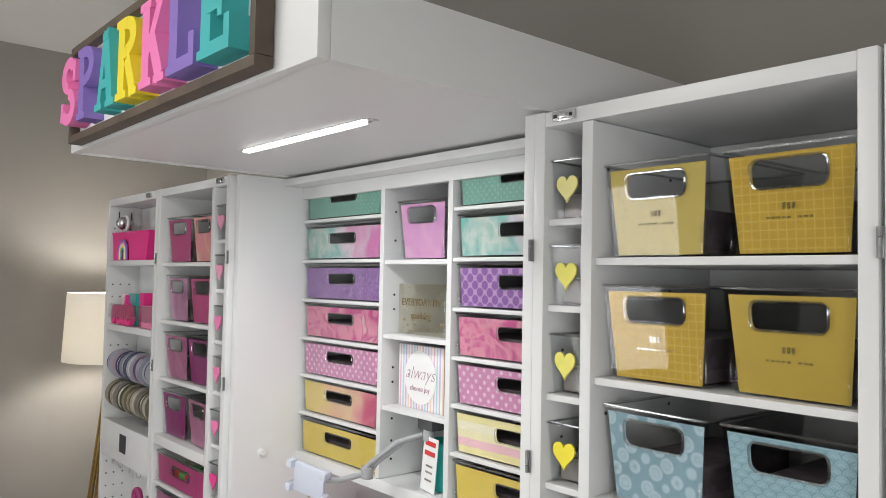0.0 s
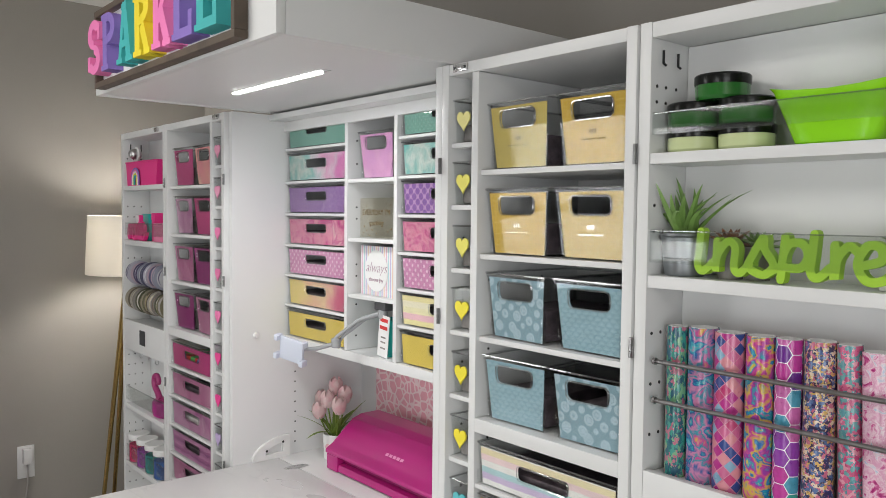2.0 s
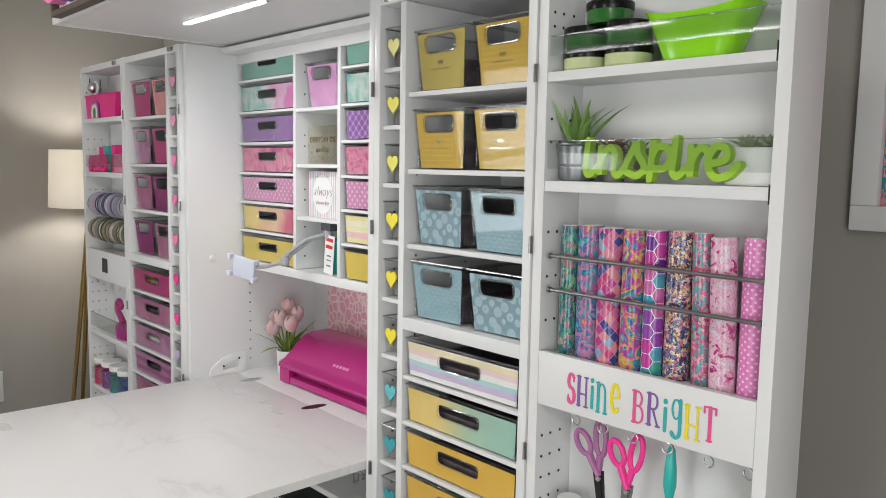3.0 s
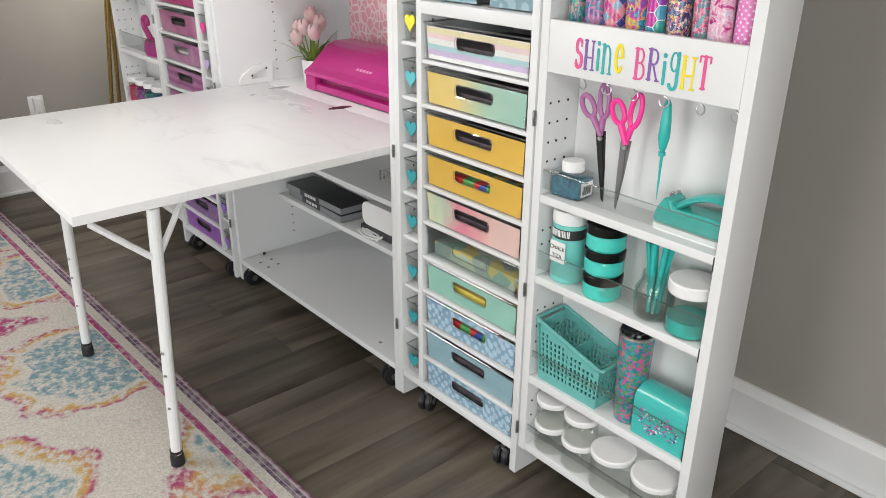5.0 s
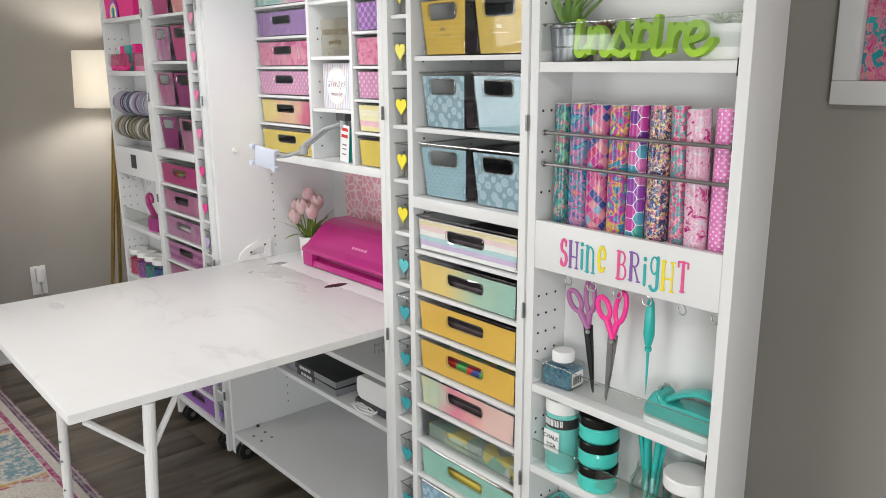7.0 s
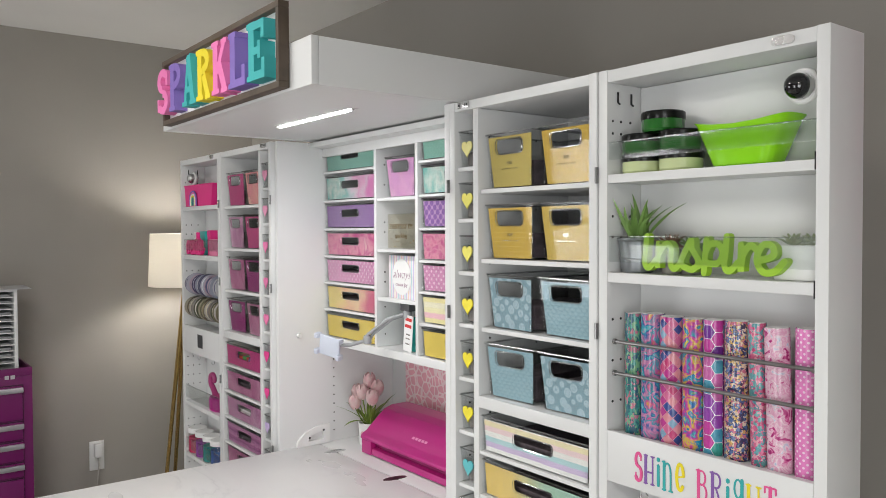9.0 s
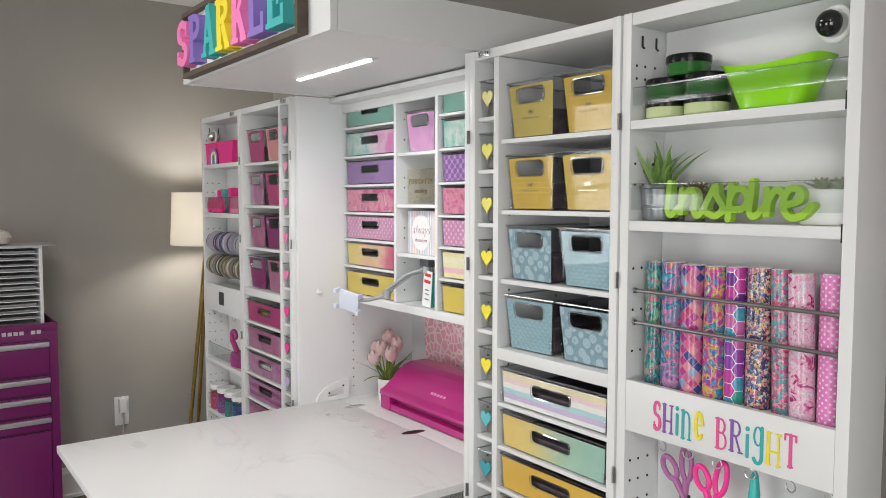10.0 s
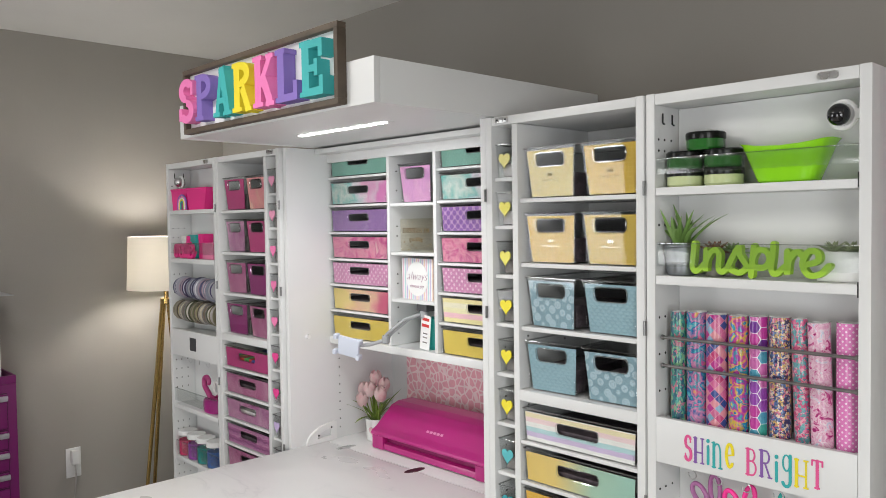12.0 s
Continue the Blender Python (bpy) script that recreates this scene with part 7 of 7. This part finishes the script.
part("bottom_panel", B(-0.2705, 0.2705, 0, 0.3115, 0.0, 0.03, bevel=0.001), WHITE, tower)
for i in range(12):
    z = 0.062 + i * 0.0315
    part("divider", B(-0.2705, 0.2705, 0.004, 0.3115, z, z + 0.004), WHITE, tower)
    part("paper_sheet", B(-0.262, 0.262, 0.05, 0.3, z + 0.0045, z + 0.008 + 0.003 * (i % 3)), PAPER, tower)
lone("paper_sheet_loose", B(-0.33, 0.33, -0.02, 0.3, 0, 0.003), PAPER, (-3.70, 0.04, 1.5645), (0, 0, 88), "loose sheets lying on the paper organizer", "paper")
bm = lathe(bmesh.new(), [(0.05, 0), (0.08, 0.01), (0.09, 0.04), (0.075, 0.07), (0.03, 0.085), (0, 0.086)])
lone("white_bowl", bm, mat("cream_plastic", (0.62, 0.58, 0.53), 0.5), (-3.8, 0.09, 1.568), label="upturned cream bowl on the loose sheets", category="bowl")

pic = thing("framed_picture", (0.446, YB - 0.001, 1.652), 0, "white framed pink and teal bird pattern print", "framed picture")
for x0, x1, z0, z1 in ((-0.41, 0.41, 0, 0.062), (-0.41, 0.41, 0.94, 1.0), (-0.41, -0.348, 0.0622, 0.9398), (0.348, 0.41, 0.0622, 0.9398)):
    part("frame_rail", B(x0, x1, -0.035, 0, z0, z1, bevel=0.004), TRIM, pic, "white frame")
part("print", B(-0.347, 0.347, -0.012, -0.004, 0.063, 0.939), confetti("pink_teal_bird_print", [(0.54, 0.05, 0.20), (0.62, 0.22, 0.30), (0.02, 0.29, 0.33), (0.56, 0.13, 0.26), (0.03, 0.36, 0.38), (0.60, 0.30, 0.24), (0.02, 0.20, 0.26)], 62, stretch=(1, 1, 0.7), ragged=0.05, lines=((0.62, 0.26, 0.34), 0.04)), pic)


# ---- rug ----
def rug_material():
    m, n, l, p = base_nodes("woven_medallion_rug")
    vec = coords(n, l)
    sep = n.new("ShaderNodeSeparateXYZ")
    l.new(vec, sep.inputs[0])
    warp = node(n, "ShaderNodeTexNoise", Scale=4.5, Detail=3.0)
    l.new(vec, warp.inputs["Vector"])
    mixv = n.new("ShaderNodeMix")
    mixv.data_type = "VECTOR"
    mixv.inputs[0].default_value = 0.24
    l.new(vec, mixv.inputs[4])
    l.new(warp.outputs["Color"], mixv.inputs[5])
    v = node(n, "ShaderNodeTexVoronoi", Scale=2.0, Randomness=0.4)
    l.new(mixv.outputs[1], v.inputs["Vector"])
    cream, teal, gold, orange, pink = (0.56, 0.53, 0.475), (0.17, 0.29, 0.33), (0.50, 0.34, 0.10), (0.50, 0.24, 0.12), (0.34, 0.04, 0.15)
    med = ramp(n, [(0.0, cream), (0.07, cream), (0.1, teal), (0.34, teal), (0.36, cream), (0.38, cream), (0.40, gold), (0.43, orange), (0.45, pink), (0.47, cream), (0.62, cream), (0.66, pink)])
    l.new(v.outputs["Distance"], med.inputs[0])
    # worn patches where the cream ground shows through
    wear = node(n, "ShaderNodeTexNoise", Scale=48.0, Detail=6.0)
    l.new(vec, wear.inputs["Vector"])
    wr = ramp(n, [(0.42, (0, 0, 0)), (0.62, (1, 1, 1))])
    l.new(wear.outputs["Fac"], wr.inputs[0])
    worn = n.new("ShaderNodeMix")
    worn.data_type = "RGBA"
    l.new(wr.outputs[0], worn.inputs[0])
    l.new(med.outputs[0], worn.inputs[6])
    worn.inputs[7].default_value = rgb(cream)
    # border bands along the long edge
    band = ramp(n, [(0.0, cream), (0.89, cream), (0.895, pink), (0.912, (0.34, 0.08, 0.19)), (0.92, cream), (0.955, (0.11, 0.06, 0.12)), (0.965, (0.36, 0.30, 0.32)), (0.972, (0.11, 0.05, 0.11)), (0.982, (0.40, 0.35, 0.36)), (0.99, (0.22, 0.06, 0.14))], True)
    edge = n.new("ShaderNodeMapRange")
    edge.inputs["From Min"].default_value, edge.inputs["From Max"].default_value = -1.0 * U, 0.0
    l.new(sep.outputs["Y"], edge.inputs["Value"])
    l.new(edge.outputs[0], band.inputs[0])
    gate = n.new("ShaderNodeMath")
    gate.operation = "GREATER_THAN"
    gate.inputs[1].default_value = 0.893
    l.new(edge.outputs[0], gate.inputs[0])
    fin = n.new("ShaderNodeMix")
    fin.data_type = "RGBA"
    l.new(gate.outputs[0], fin.inputs[0])
    l.new(worn.outputs[2], fin.inputs[6])
    thin = n.new("ShaderNodeMix")
    thin.data_type = "RGBA"
    part_worn = n.new("ShaderNodeMath")
    part_worn.operation = "MULTIPLY"
    part_worn.inputs[1].default_value = 0.45
    l.new(wr.outputs[0], part_worn.inputs[0])
    l.new(part_worn.outputs[0], thin.inputs[0])
    l.new(band.outputs[0], thin.inputs[6])
    thin.inputs[7].default_value = rgb(cream)
    l.new(thin.outputs[2], fin.inputs[7])
    finish(n, l, p, vec, fin.outputs[2], 0.95, 1.0, 420.0, 0.2, 190.0)
    return m


bm = bmesh.new()
box(bm, -2.1, 2.3, -2.6, 0, 0, 0.01, 0.003)
lone("patterned_rug", bm, rug_material(), (-1.9, 0.497, 0.0008), (0, 0, 2.0), "cream woven rug with worn teal and orange medallions", "rug")

# the two wings of pink supplies stand a little proud of the cabinet, with all that they hold
for ob in list(scene.objects):
    if ob.parent is None and -3.35 < ob.location.x / U < -2.17:
        ob.location.x -= 0.006
        ob.location.y -= 0.013

# ---- floor planks ----
def plank_material():
    m, n, l, p = base_nodes("dark_oak_plank")
    vec = coords(n, l, (9.0, 0.9, 1))
    info = n.new("ShaderNodeObjectInfo")
    add = n.new("ShaderNodeVectorMath")
    add.operation = "ADD"
    sc = n.new("ShaderNodeVectorMath")
    sc.operation = "SCALE"
    sc.inputs[3].default_value = 40.0
    comb = n.new("ShaderNodeCombineXYZ")
    for i in range(3):
        l.new(info.outputs["Random"], comb.inputs[i])
    l.new(comb.outputs[0], sc.inputs[0])
    l.new(vec, add.inputs[0])
    l.new(sc.outputs[0], add.inputs[1])
    nz = node(n, "ShaderNodeTexNoise", Scale=1.6, Detail=6.0, Distortion=0.8)
    l.new(add.outputs[0], nz.inputs["Vector"])
    r = ramp(n, [(0.3, (0.038, 0.030, 0.021)), (0.48, (0.104, 0.086, 0.063)), (0.72, (0.162, 0.137, 0.103))])
    l.new(nz.outputs["Fac"], r.inputs[0])
    grain = node(n, "ShaderNodeTexNoise", Scale=14.0, Detail=4.0)
    l.new(add.outputs[0], grain.inputs["Vector"])
    mr = n.new("ShaderNodeMapRange")
    mr.inputs["To Min"].default_value, mr.inputs["To Max"].default_value = 0.85, 1.15
    l.new(grain.outputs["Fac"], mr.inputs["Value"])
    tone = n.new("ShaderNodeMapRange")
    tone.inputs["To Min"].default_value, tone.inputs["To Max"].default_value = 0.85, 1.15
    l.new(info.outputs["Random"], tone.inputs["Value"])
    tone.inputs["To Min"].default_value, tone.inputs["To Max"].default_value = 0.78, 1.22
    mul = n.new("ShaderNodeMath")
    mul.operation = "MULTIPLY"
    l.new(mr.outputs[0], mul.inputs[0])
    l.new(tone.outputs[0], mul.inputs[1])
    hsv = n.new("ShaderNodeHueSaturation")
    l.new(mul.outputs[0], hsv.inputs["Value"])
    l.new(r.outputs[0], hsv.inputs["Color"])
    l.new(hsv.outputs[0], p.inputs["Base Color"])
    rr = n.new("ShaderNodeMapRange")
    rr.inputs["To Min"].default_value, rr.inputs["To Max"].default_value = 0.34, 0.55
    l.new(grain.outputs["Fac"], rr.inputs["Value"])
    l.new(rr.outputs[0], p.inputs["Roughness"])
    b = node(n, "ShaderNodeBump", Strength=0.25, Distance=0.001)
    l.new(grain.outputs["Fac"], b.inputs["Height"])
    l.new(b.outputs[0], p.inputs["Normal"])
    return m


floor = lone("floor", B(XL - T, XR + T, YF - T, YB + T, -0.12, -0.008), mat("floor_joint_dark", (0.02, 0.017, 0.015), 0.8), label="dark grey-brown wood plank floor", category="floor", kind="structure")
PLANK = plank_material()
PW, PL = 0.225, 1.52
MADE = {}
x = XL + PW / 2
while x < XR:
    y = YF - rnd.uniform(0.0, PL)
    while y < YB:
        y0, y1 = max(y, YF), min(y + PL, YB)
        if y1 - y0 > 0.02 and x + PW / 2 <= XR + 0.02:
            size = round(y1 - y0, 3)
            if size in MADE:
                twin(MADE[size], "plank", floor, (x, y0, rnd.uniform(-0.0004, 0.0)))
            else:
                bm = bmesh.new()
                box(bm, -PW / 2 + 0.0003, PW / 2 - 0.0003, 0.0003, size - 0.0003, -0.0079, 0.0, 0.0006)
                MADE[size] = part("plank", bm, PLANK, floor, at=(x, y0, 0))
        y += PL
    x += PW
